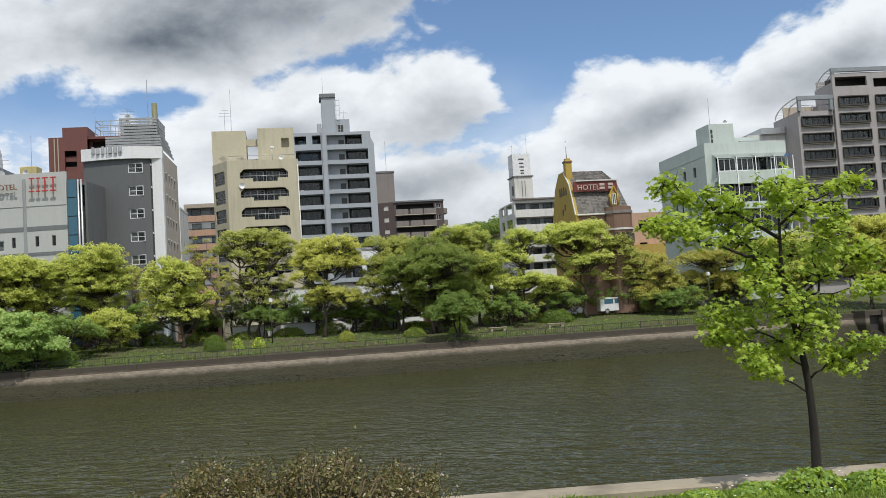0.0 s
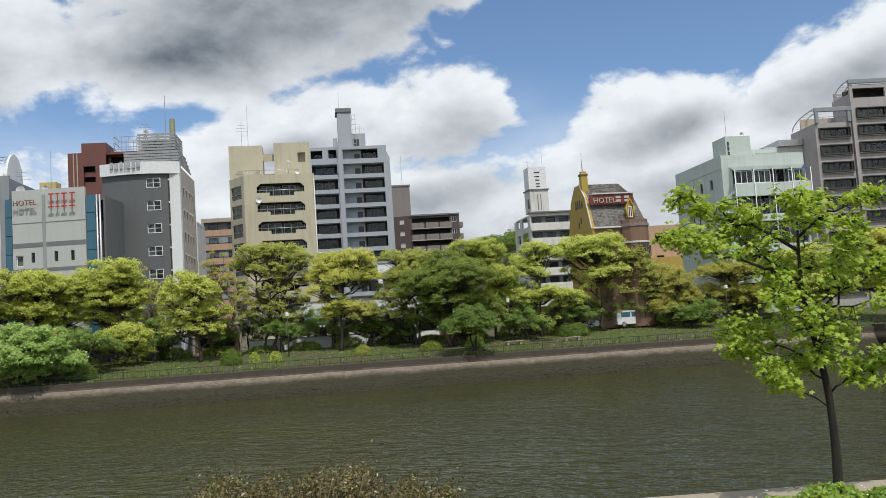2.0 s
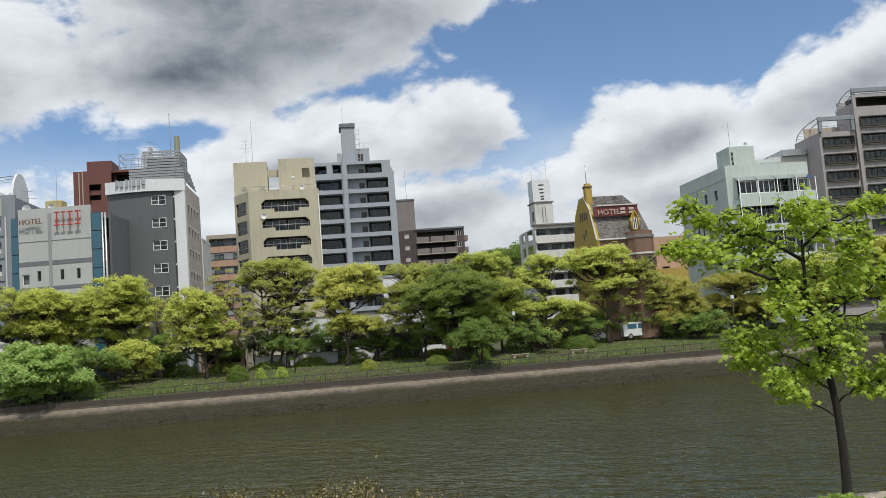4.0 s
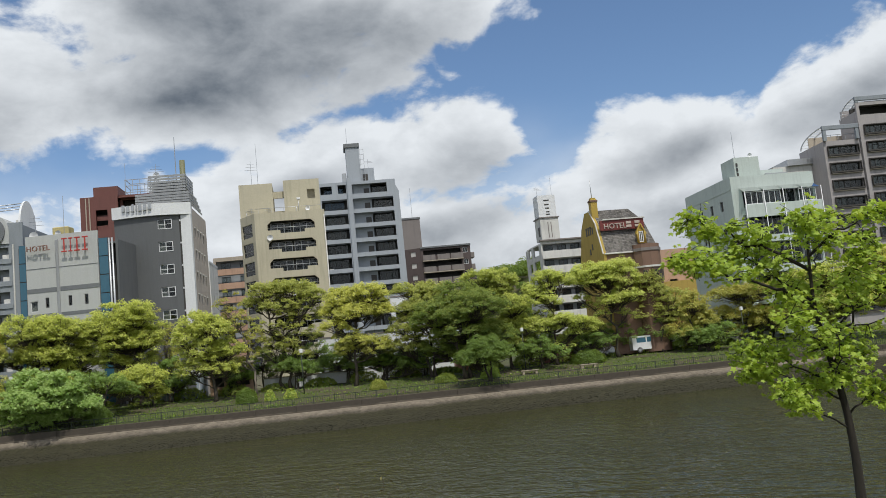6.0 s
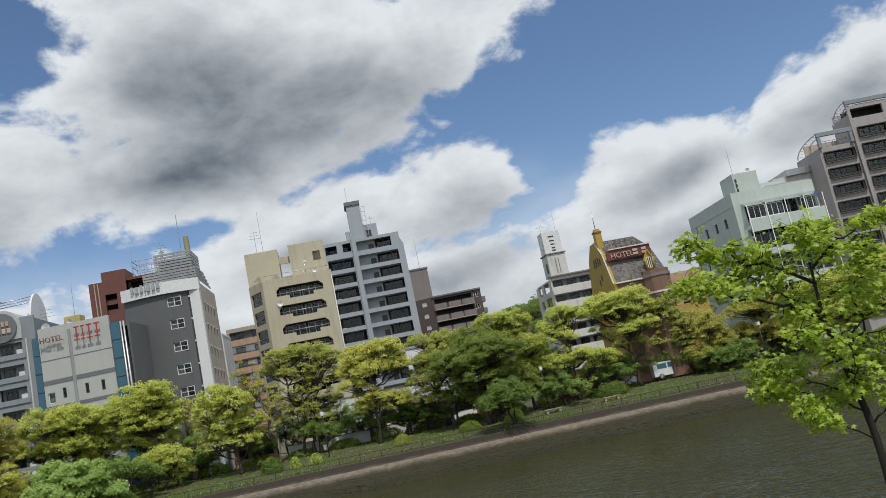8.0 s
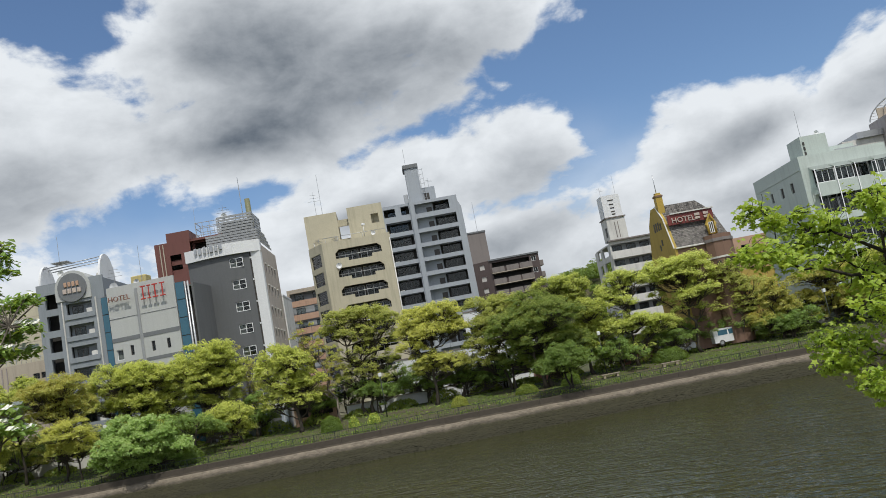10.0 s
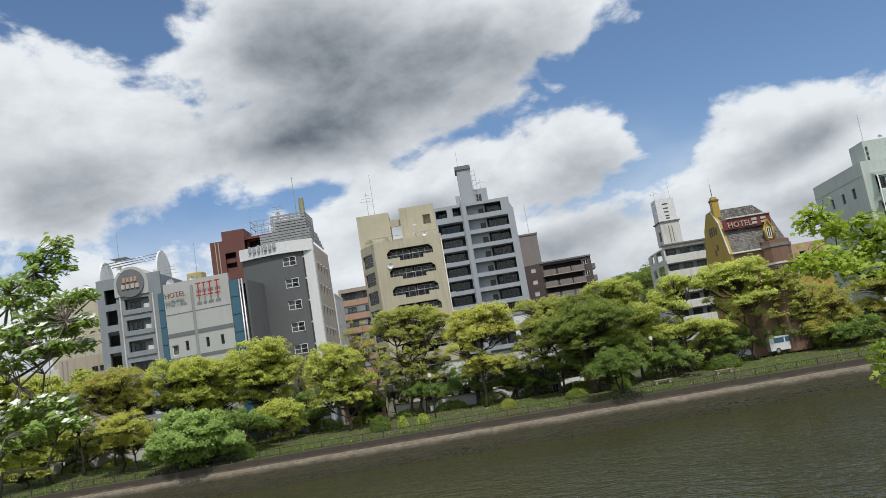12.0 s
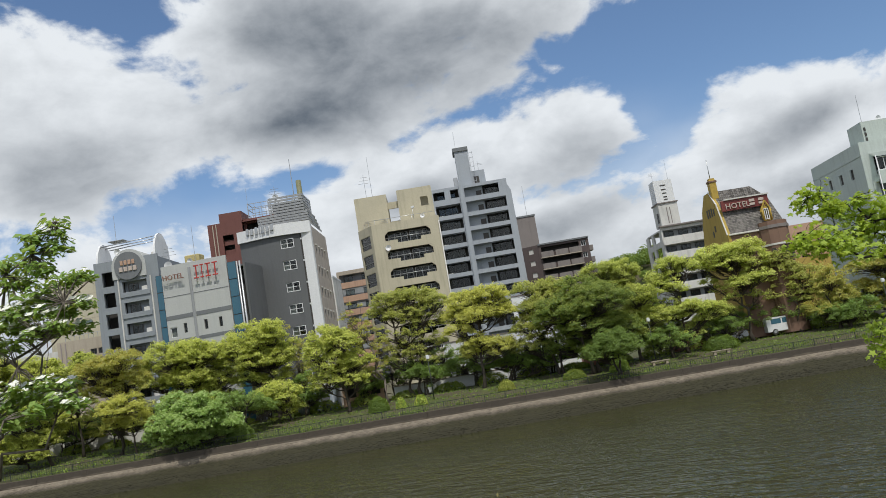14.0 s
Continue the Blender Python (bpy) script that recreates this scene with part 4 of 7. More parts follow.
# white block with the sign tower
b = building("sign_tower_block", "old white block with balconies and a rooftop sign tower", "building", 13.6, 166.0, 12)
rows = rows_of(20.9, 2.85, 1.6)
attach("front_wall", mesh_of("front_wall", *pierced(0, 8.6, 0, 21.5, [(0.3, 8.3, lo, hi) for lo, hi in rows], 0, 0.3), [OFFWHITE]), b)
v, f = pierced(0.3, 11, 0, 21.0, [(1.6, 5.5, lo - 0.2, hi) for lo, hi in rows[:4]] + [(7.0, 9.0, lo - 0.2, hi) for lo, hi in rows[:4]], 0, 0.3)
attach("side_wall", mesh_of("side_wall", [(y, x, z) for x, y, z in v], [q[::-1] for q in f], [OFFWHITE]), b)
box("side_wall", b, OFFWHITE, 8.35, 8.6, 0.3, 11, 0, 21.3)
box("roof", b, OFFWHITE, 0.3, 8.3, 0.3, 11, 21.0, 21.3)
box("eaves", b, TAUPE, -0.2, 8.8, -0.5, 0.3, 21.5, 21.75)
box("shade_sheet", b, SHADEBACK, 2.2, 8.3, 5.2, 5.4, 0, 21)
for lo, hi in rows:
    box("balcony_parapet", b, OFFWHITE, 0, 8.6, -0.6, -0.45, lo - 1.2, lo + 0.25, b=0.02)
    box("balcony_floor", b, OFFWHITE, 0.3, 8.3, -0.45, 1.5, lo - 1.2, lo - 1.05)
    box("balcony_back", b, TOWERIN, 0.3, 8.3, 1.5, 1.6, lo - 1.0, hi + 0.2)
    for x in (0.9, 3.6, 6.2):
        window(b, x, x + 1.8, lo - 0.6, hi - 0.15, 1.38, DARKFRAME)
    box("air_conditioner", b, WHITE, 2.8, 3.4, 0.6, 0.9, lo - 0.4, lo + 0.3, b=0.03)
box("stair_tower", b, OFFWHITE, 0.6, 4.2, 0.6, 4.4, 21.75, 26.0, "weathered white stair tower")
box("stair_window", b, DARKFRAME, 0.55, 0.6, 1.4, 2.4, 22.6, 24.4)
for x in (2.0, 2.6):
    box("rust_streak", b, TAUPE, x, x + 0.16, 0.585, 0.6, 22.2, 25.2)
box("ledge", b, TAUPE, 0.4, 4.4, 0.4, 4.6, 26.0, 26.2)
box("sign_box", b, WHITE, 0.5, 4.0, 0.6, 3.6, 26.2, 30.4, "white rooftop sign box")
for k, (x, w, z) in enumerate(((2.2, 1.1, 29.3), (2.2, 0.9, 28.5), (2.25, 0.8, 27.8), (2.3, 0.7, 27.1), (2.3, 0.7, 26.6))):
    box("sign_bar", b, DARKFRAME, x - w / 2, x + w / 2, 0.54, 0.6, z, z + 0.2, b=0.02)
for x in (0.7, 3.6):
    aerial(b, x, 1.2, 30.4, 1.8 if x < 2 else 3.8, 3 if x < 2 else 0, 0.03)

# mustard hotel with a steep slate roof
b = building("slate_roof_hotel", "mustard hotel with steep slate roof and red sign board", "building", 15.45, 101.0, 12)
D_, EV, KN, RG, YW = 8.2, 11.5, 15.25, 17.0, 6.7
gable = [(0, 0), (D_, 0), (D_, EV), (D_ - 1.5, KN), (D_ - 3.2, RG), (3.2, RG), (1.5, KN), (0, EV)]
v, f = prism(gable, 0, 0.3)
attach("gable_wall", mesh_of("gable_wall", [(y, x, z) for x, y, z in v], [q[::-1] for q in f], [MUSTARD]), b, "mustard gable wall")
for y, z in ((3.2, 12.4), (4.0, 11.9)):
    box("gable_window", b, DARKFRAME, -0.03, 0.0, y, y + 0.4, z, z + 0.7)
for y in (2.6, 3.3, 4.0, 4.7):
    box("gable_vent", b, DARKFRAME, -0.03, 0.0, y, y + 0.4, 14.2, 15.2)
trim = [tube_data([(-0.06, 0.0, EV), (-0.06, 1.5, KN), (-0.06, 3.2, RG)], [0.08] * 3, 6)]
attach("gable_trim", mesh_of("gable_trim", *joined(trim), [OFFWHITE]), b, "pale gable trim")
roof = thing("slate_roof", "", "", (0, 0, 0))
roof.parent = b
roof.matrix_basis = Matrix()
ins, ins2 = 0.9, 1.9
lower = [(0.3, 0.0, EV), (YW, 0.0, EV), (YW - ins, 1.5, KN), (0.3, 1.5, KN)]
upper = [(0.3, 1.5, KN), (YW - ins, 1.5, KN), (YW - ins2, 3.2, RG), (0.3, 3.2, RG)]
hip_lo = [(YW, 0.0, EV), (YW, D_, EV), (YW - ins, D_ - 1.5, KN), (YW - ins, 1.5, KN)]
hip_hi = [(YW - ins, 1.5, KN), (YW - ins, D_ - 1.5, KN), (YW - ins2, D_ - 3.2, RG), (YW - ins2, 3.2, RG)]
back = [(YW, D_, EV), (0.3, D_, EV), (0.3, D_ - 3.2, RG), (YW - ins2, D_ - 3.2, RG)]
top = [(0.3, 3.2, RG), (YW - ins2, 3.2, RG), (YW - ins2, D_ - 3.2, RG), (0.3, D_ - 3.2, RG)]
attach("roof_deck", mesh_of("roof_deck", [p for q in (lower, upper, hip_lo, hip_hi, back, top) for p in q], [tuple(range(4 * k, 4 * k + 4)) for k in range(6)], [SLATE]), roof)


def shingles(q, across, up):
    """Slates laid in courses over a four-cornered roof face, each tilted a little off it."""
    a, b2, c, d = (Vector(p) for p in q)
    nrm = (b2 - a).cross(d - a).normalized()
    nrm = -nrm if nrm.y > 0.2 or nrm.z < 0 else nrm
    out = []
    nu = max(1, round((d - a).length / up))
    for r in range(nu):
        k0, k1 = r / nu, min(1.0, (r + 1.12) / nu)
        l0, r0, l1, r1 = a.lerp(d, k0), b2.lerp(c, k0), a.lerp(d, k1), b2.lerp(c, k1)
        na = max(1, round((r0 - l0).length / across))
        off = 0.5 * (r % 2) / na
        for i in range(na + 1):
            u0, u1 = max(0, i / na - off + 0.004), min(1, (i + 1) / na - off - 0.004)
            if u1 - u0 < 0.01:
                continue
            e = rng.uniform(0.015, 0.04)
            p = [l0.lerp(r0, u0) + nrm * (e + 0.02), l0.lerp(r0, u1) + nrm * (e + 0.02), l1.lerp(r1, u1) + nrm * 0.008, l1.lerp(r1, u0) + nrm * 0.008]
            out.append((p + [l0.lerp(r0, u0), l0.lerp(r0, u1)], [(0, 1, 2, 3), (4, 5, 1, 0)]))
    return out


tagged(attach("slate_covering", mesh_of("slate_covering", *joined(shingles(lower, 0.26, 0.2) + shingles(upper, 0.26, 0.2) + shingles(hip_lo, 0.26, 0.2) + shingles(hip_hi, 0.3, 0.2)), [SLATE]), roof), kind="stuff")
box("front_wall", b, BRICK, 0.3, YW, 0.05, 0.35, 0, EV - 0.05, "brown brick front")
box("side_wall", b, BRICK, YW - 0.3, YW, 0.35, D_, 0, EV - 0.05)
box("back_wall", b, MUSTARD, 0.3, YW - 0.3, D_ - 0.3, D_, 0, EV - 0.05)
box("eaves_trim", b, OFFWHITE, 0.1, 3.6, -0.2, 0.05, EV - 0.12, EV + 0.05, b=0.03)
box("string_course", b, OFFWHITE, 0.3, 3.5, -0.1, 0.05, EV - 2.0, EV - 1.85)
n = 10
tur = [(5.1 + 1.65 * math.cos(2 * math.pi * (i + 0.5) / n), 0.2 + 1.5 * math.sin(2 * math.pi * (i + 0.5) / n)) for i in range(n)]
for nm, z0, z1, k, m in (("turret", 0, EV - 0.05, 1.0, BRICK), ("turret_band", EV - 0.1, EV + 0.25, 1.06, TAUPE), ("turret_band", EV - 2.0, EV - 1.8, 1.05, OFFWHITE), ("turret_parapet", EV + 0.25, EV + 0.7, 0.98, BRICK)):
    ring = [(5.1 + (x - 5.1) * k, 0.2 + (y - 0.2) * k) for x, y in tur]
    v = [(x, y, z0) for x, y in ring] + [(x, y, z1) for x, y in ring]
    attach(nm, mesh_of(nm, v, [tuple(range(n - 1, -1, -1)), tuple(range(n, 2 * n))] + [(i, (i + 1) % n, (i + 1) % n + n, i + n) for i in range(n)], [m]), b)
for x, w in ((4.0, 0.5), (4.85, 0.9), (5.95, 0.5)):
    window(b, x, x + w, EV - 3.6, EV - 2.3, -1.36 + 0.25 * abs(x + w / 2 - 5.1), DARKFRAME, lights=1)
box("awning", b, GLASS, 4.8, 5.8, -1.8, -1.4, EV - 2.25, EV - 2.15)
box("sign_board", b, SIGNRED, 0.15, 5.5, 0.55, 0.75, KN - 1.05, KN + 0.15, "weathered red sign board", 0.03)
box("sign_edge", b, OFFWHITE, 0.5, 5.6, 0.4, 0.6, KN + 0.16, KN + 0.3)
lettering("HOTEL", b, LETTER, 0.55, 0.54, KN - 0.85, 0.88, 0.1, label="white raised letters HOTEL")
for x, z, w, h in ((3.3, KN - 0.88, 0.62, 0.85), (4.35, KN - 0.88, 0.62, 0.85)):
    box("sign_bar", b, LETTER, x, x + w, 0.44, 0.54, z + h * 0.55, z + h * 0.9, b=0.02)
    box("sign_bar", b, LETTER, x, x + w, 0.44, 0.54, z + h * 0.08, z + h * 0.4, b=0.02)
dm = [(4.4, EV + 0.9), (5.2, EV + 0.9), (5.2, EV + 2.2), (4.8, EV + 2.9), (4.4, EV + 2.2)]
attach("dormer", mesh_of("dormer", *prism(dm, 0.15, 1.9), [GOLD]), b, "gold pointed dormer")
for x0, x1, z0, z1 in ((4.2, 4.8, 1.95, 3.2), (5.4, 4.8, 1.95, 3.2)):
    attach("dormer_rake", mesh_of("dormer_rake", *tube_data([(x0, 0.05, EV + z0), (x1, 0.05, EV + z1)], [0.1, 0.1], 6), [GOLD]), b)
window(b, 4.55, 5.05, EV + 1.05, EV + 2.3, 0.06, FRAME, lights=2)
for x in (4.28, 5.16):
    pole("dormer_column", b, GOLD, (x + 0.08, 0.02, EV + 0.9), (x + 0.08, 0.02, EV + 2.3), 0.1)
box("chimney", b, GOLD, -0.05, 0.75, 2.2, 3.0, KN - 0.3, RG + 1.25, "mustard chimney", 0.04)
box("chimney_cap", b, BRICK, -0.12, 0.82, 2.12, 3.08, RG + 0.95, RG + 1.15, b=0.02)
box("chimney_pot", b, GOLD, 0.05, 0.65, 2.3, 2.9, RG + 1.25, RG + 1.45)
pole("lightning_rod", b, STEEL, (0.3, 2.6, RG + 1.4), (0.3, 2.6, RG + 3.7), 0.05)

# orange block behind it
b = building("orange_block", "plain orange-brown rendered building with one window", "building", 27.2, 135.0, 8)
attach("front_wall", mesh_of("front_wall", *pierced(0, 8.5, 0, 14.6, [(2.9, 4.1, 12.0, 13.4), (2.9, 4.1, 8.6, 10.0)], 0, 0.3), [SALMON]), b)
shell(b, SALMON, 8.5, 9, 14.4)
box("shade_sheet", b, SHADEBACK, 0.3, 8.2, 1.0, 1.1, 0, 14)
window(b, 2.9, 4.1, 12.0, 13.4, 0.12, DARKFRAME)
window(b, 2.9, 4.1, 8.6, 10.0, 0.12, DARKFRAME)
box("lower_wing", b, MUSTARD, -1.5, 9.4, -1.6, -0.02, 0, 9.6)

# pale green office block with a glazed balcony
b = building("green_office", "pale green rendered block with glazed balconies", "building", 31.9, 105.0, 10)
rows = [(15.6, 17.7), (12.2, 15.0), (8.6, 11.4), (5.0, 7.8), (1.4, 4.2)]
GWW = 10.6
attach("front_wall", mesh_of("front_wall", *pierced(0, GWW, 0, 19.5, [(1.3, GWW - 0.3, lo, hi) for lo, hi in rows], 0, 0.3), [PALEGREEN]), b)
sw = [(y, y + 0.8, z, z + 1.2) for z in (15.8, 12.4, 9.0, 5.6) for y in (2.6, 5.4)] + [(8.4, 9.1, z, z + 1.2) for z in (15.8, 12.4, 9.0)]
v, f = pierced(0.3, 13.2, 0, 19.5, sw, 0, 0.3)
attach("side_wall", mesh_of("side_wall", [(y, x, z) for x, y, z in v], [q[::-1] for q in f], [PALEGREEN]), b)
for y0, y1, z0, z1 in sw:
    box("side_window", b, DARKFRAME, 0.16, 0.2, y0, y1, z0, z1)
box("string_line", b, PALEGREEN, -0.05, 0.0, 0.3, 13.2, 17.9, 18.1)
box("side_wall", b, PALEGREEN, GWW - 0.25, GWW, 0.3, 13.2, 0, 19.3)
box("back_wall", b, PALEGREEN, 0.3, GWW - 0.3, 12.9, 13.2, 0, 19.3)
box("roof", b, PALEGREEN, 0.3, GWW - 0.3, 0.3, 12.9, 18.9, 19.1)
box("shade_sheet", b, SHADEBACK, 0.5, GWW - 0.3, 2.4, 2.6, 0, 19)
for k, (lo, hi) in enumerate(rows):
    box("balcony_front", b, PALEGREEN, 0.9, GWW + 0.15, -1.15, -1.0, lo - 0.9 - (0.4 if k == 0 else 0), lo + 0.25 if k == 0 else lo - 0.1, "pale green balcony front", 0.02)
    box("balcony_floor", b, PALEGREEN, 1.0, GWW, -1.0, 0.0, lo - 0.9, lo - 0.75)
    xs = np.linspace(1.3, GWW - 0.3, 5)
    for i, (xa, xb) in enumerate(zip(xs, xs[1:])):
        window(b, xa + 0.03, xb - 0.03, lo, hi, 0.1, STEEL, lights=2, curtain=0.7 * ((i + k) % 2))
    if k == 0:
        for i in (0, 1, 3):
            window(b, xs[i] - 0.2, xs[i + 1] - 0.25, lo + 0.26, hi - 0.35, -1.06, FRAME, lights=3, curtain=0.0)
for x in np.linspace(0.95, GWW + 0.05, 5):
    pole("balcony_column", b, WHITE, (x, -1.25, 0), (x, -1.25, 17.5), 0.06)
    v, f = prism([(-1.3, 17.3), (0.0, 18.0), (0.0, 18.08), (-1.3, 17.4)], 0, 2.2)
    if x < GWW - 1:
        attach("canopy", mesh_of("canopy", [(x + y, xx, z) for xx, y, z in v], f, [GLASS]), b, "clear glass canopy")
box("roof_house", b, PALEGREEN, 1.1, 4.3, 0.6, 4.0, 19.1, 21.9, "pale green roof house")
box("roof_house", b, PALEGREEN, 6.0, 9.8, 5.0, 9.0, 19.1, 21.0)
box("roof_hatch", b, STEEL, 7.0, 9.9, 4.2, 5.0, 19.1, 20.4)
for z in (19.6, 20.2, 20.8):
    box("roof_ladder", b, DARKFRAME, 1.3, 1.5, 0.5, 0.58, z, z + 0.4)
aerial(b, 1.6, 1.2, 21.0, 4.2, 0)
dish(b, 3.4, 0.9, 22.1, 0.3)

# mauve-grey flats that step down under curved canopies
b = building("stepped_flats", "mauve-grey tiled flats stepping down under curved steel canopies", "building", 57.0, 138.0, 6)
rows = rows_of(28.3, 2.72, 1.42)
attach("front_wall", mesh_of("front_wall", *pierced(0, 6.0, 0, 29.2, [(0.6, 5.5, lo, hi) for lo, hi in rows], 0, 0.35), [APART]), b)
rows2 = rows_of(31.2, 2.72, 1.42)
bays = [(6.8, 11.6), (13.0, 17.8), (19.2, 24.0)]
attach("front_wall", mesh_of("front_wall", *pierced(6.0, 25, 0, 34.9, [(xa, xb, lo, hi) for lo, hi in rows2 for xa, xb in bays] + [(6.5, 11.8, 32.9, 34.4), (12.9, 18, 32.6, 34.0), (19.2, 24, 32.6, 34)], -0.4, 0.35), [APART]), b)
for rr, bb in ((rows, [(0.6, 5.5)]), (rows2, bays)):
    for k, (lo, hi) in enumerate(rr):
        for xa, xb in bb:
            y = 0 if xa < 6 else -0.4
            window(b, xa + 0.05, xb - 0.05, lo + 0.02, hi - 0.02, y + 0.2, DARKFRAME, lights=5, bar=0.1, curtain=0.35)
            box("window_box", b, DARKFRAME, xa - 0.1, xb + 0.1, y - 0.42, y - 0.02, lo - 0.12, lo + 0.1)
            box("window_box", b, DARKFRAME, xa - 0.1, xb + 0.1, y - 0.38, y - 0.02, hi - 0.06, hi + 0.08)
            for x in (xa - 0.1, xb + 0.02):
                box("window_cheek", b, DARKFRAME, x, x + 0.08, y - 0.36, y - 0.02, lo + 0.1, hi - 0.06)
            box("sill", b, SANDY, xa - 0.12, xb + 0.12, y - 0.3, y, lo - 0.3, lo - 0.2)
box("side_wall", b, APART, 0, 0.3, 0.35, 8, 0, 29.2)
box("side_wall", b, APART, 24.7, 25, 0, 8, 0, 34.9)
box("step_wall", b, APART, 6.0, 6.3, 0.0, 5, 29.2, 33.6)
box("back_wall", b, APART, 6.3, 24.7, 4.7, 5, 29.2, 34.9)
box("back_wall", b, APART, 0.3, 24.7, 7.7, 8, 0, 29.2)
box("roof", b, APART, 0.3, 24.7, 0.35, 7.7, 28.8, 29.0)
box("roof", b, APART, 7.8, 24.7, 0.0, 4.7, 34.9, 35.1)
box("shade_sheet", b, SHADEBACK, 0.4, 24.5, 2.4, 2.6, 0, 28.6)
box("shade_sheet", b, SHADEBACK, 6.5, 24.5, 2.4, 2.6, 29.2, 34.6)
for x0, x1, z0, zt in ((-0.1, 5.9, 29.2, 31.6), (5.9, 24.9, 34.9, 35.9)):
    box("canopy_beam", b, GREY, x0, x1, -0.5, -0.1, zt - 0.7, zt, "grey canopy beam", 0.05)
    for x in (x0 + 0.1, x1 - 0.6):
        box("canopy_post", b, GREY, x, x + 0.5, -0.45, 0.0, z0, zt - 0.7)
    back, low = (7.6, z0 + 0.2) if x0 < 1 else (4.8, z0 - 1.6)
    bend = lambda t: (-0.3 + back * math.sin(t), low + (zt - 0.15 - low) * math.cos(t))
    for x in (x0 + 0.1, x0 + 1.5):
        arc = [(x, *bend(t)) for t in np.linspace(0, math.pi / 2, 10)]
        attach("canopy_rib", mesh_of("canopy_rib", *tube_data(arc, [0.11] * 10, 5), [WHITE]), b, "curved white canopy rib")
    for k in range(1, 8):
        y, z = bend(math.pi / 2 * k / 8)
        pole("canopy_bar", b, WHITE, (x0 + 0.1, y, z), (x0 + 1.5, y, z), 0.06, "", 5)
    for x in np.arange(x0 + 0.4, min(x1, x0 + 6) - 0.3, 1.2):
        pole("terrace_rail_post", b, STEEL, (x, 0.2, z0 - 0.2), (x, 0.2, z0 + 1.0), 0.04, "", 5)
    pole("terrace_rail", b, STEEL, (x0 + 0.4, 0.2, z0 + 0.98), (min(x1, x0 + 6) - 0.4, 0.2, z0 + 0.98), 0.04, "", 5)
box("terrace_wall", b, SANDY, 0.3, 6.0, 5.0, 5.2, 29.0, 31.0)
box("link_roof", b, STEEL, -4.2, -0.02, 4, 12, 26.6, 27.6)
box("link_wall", b, OFFWHITE, -6.5, -0.02, 4.5, 13, 0, 26.6)

# low beige building upstream
b = building("low_beige_house", "low weathered beige building with small dark windows", "building", -66.0, 100.0, 6)
ww = [(2.0, 3.0, 10.6, 12.0), (4.2, 5.0, 11.3, 12.0), (5.2, 6.0, 11.3, 12.0), (2.0, 3.0, 7.5, 9)]
attach("front_wall", mesh_of("front_wall", *pierced(0, 7.4, 0, 13.4, ww, 0, 0.3), [SANDY]), b)
shell(b, SANDY, 7.4, 9, 13.2)
for h in ww:
    window(b, *h, 0.12, DARKFRAME)
box("shade_sheet", b, SHADEBACK, 0.3, 7.1, 1, 1.1, 0, 13)
for x in (0.5, 1.1):
    pole("pipe", b, TAUPE, (x, -0.1, 0), (x, -0.1, 13.2), 0.09)
for x in np.arange(1.0, 7.2, 0.6):
    box("roof_rail", b, STEEL, x, x + 0.05, 0.2, 0.25, 13.0, 14.0)
box("roof_rail", b, STEEL, 1.0, 7.2, 0.19, 0.26, 14.0, 14.06)
b = building("cream_annexe", "plain pale cream building behind the hotel", "building", -79.0, 118.0, 6)
box("body", b, CREAM, 0, 9, 0, 8, 0, 24.0)
for k in range(6):
    box("joint", b, SANDY, 0, 9, -0.02, 0, 4.0 + k * 3.6, 4.06 + k * 3.6)
box("roof_kerb", b, CREAM, -0.1, 9.1, -0.1, 8.1, 24.0, 24.4)
for x in (1.0, 3.0, 5.0, 7.0):
    box("roof_rail", b, STEEL, x, x + 1.9, 0.2, 0.26, 25.3, 25.36)
    box("roof_rail", b, STEEL, x, x + 0.06, 0.2, 0.26, 24.4, 25.3)
b = building("grey_glass_house", "low grey building with a wide glazed front", "building", -75.0, 101.0, 6)
attach("front_wall", mesh_of("front_wall", *pierced(0, 8.2, 0, 12.6, [(0.5, 3.8, 9.8, 11.8), (4.3, 7.6, 9.8, 11.8), (0.5, 7.6, 5, 8)], 0, 0.3), [OFFWHITE]), b)
shell(b, OFFWHITE, 8.2, 9, 12.5)
for h in ((0.5, 3.8, 9.8, 11.8), (4.3, 7.6, 9.8, 11.8), (0.5, 7.6, 5, 8)):
    window(b, *h, 0.12, DARKFRAME, lights=4)
box("shade_sheet", b, SHADEBACK, 0.3, 7.9, 1.2, 1.3, 0, 12)


# ---- plants ----
def leaf_mesh(name, c, nrm, size, mats, which, aspect=0.62, fold=0.18):
    """Many small folded leaves: centres, normals and sizes as arrays."""
    n = len(c)
    r = np.random.default_rng(n)
    nrm = nrm / np.maximum(np.linalg.norm(nrm, axis=1, keepdims=True), 1e-6)
    a = np.cross(nrm, r.normal(size=(n, 3)))
    a /= np.maximum(np.linalg.norm(a, axis=1, keepdims=True), 1e-6)
    b2 = np.cross(nrm, a)
    s = size[:, None]
    v = np.stack([c - a * s, c + b2 * s * aspect + nrm * s * fold, c + a * s, c - b2 * s * aspect + nrm * s * fold], 1).reshape(-1, 3)
    i = np.arange(n, dtype=np.int32) * 4
    return shards(name, v, np.stack([i, i + 1, i + 2, i, i + 2, i + 3], 1).reshape(-1, 3), mats, np.repeat(which, 2))


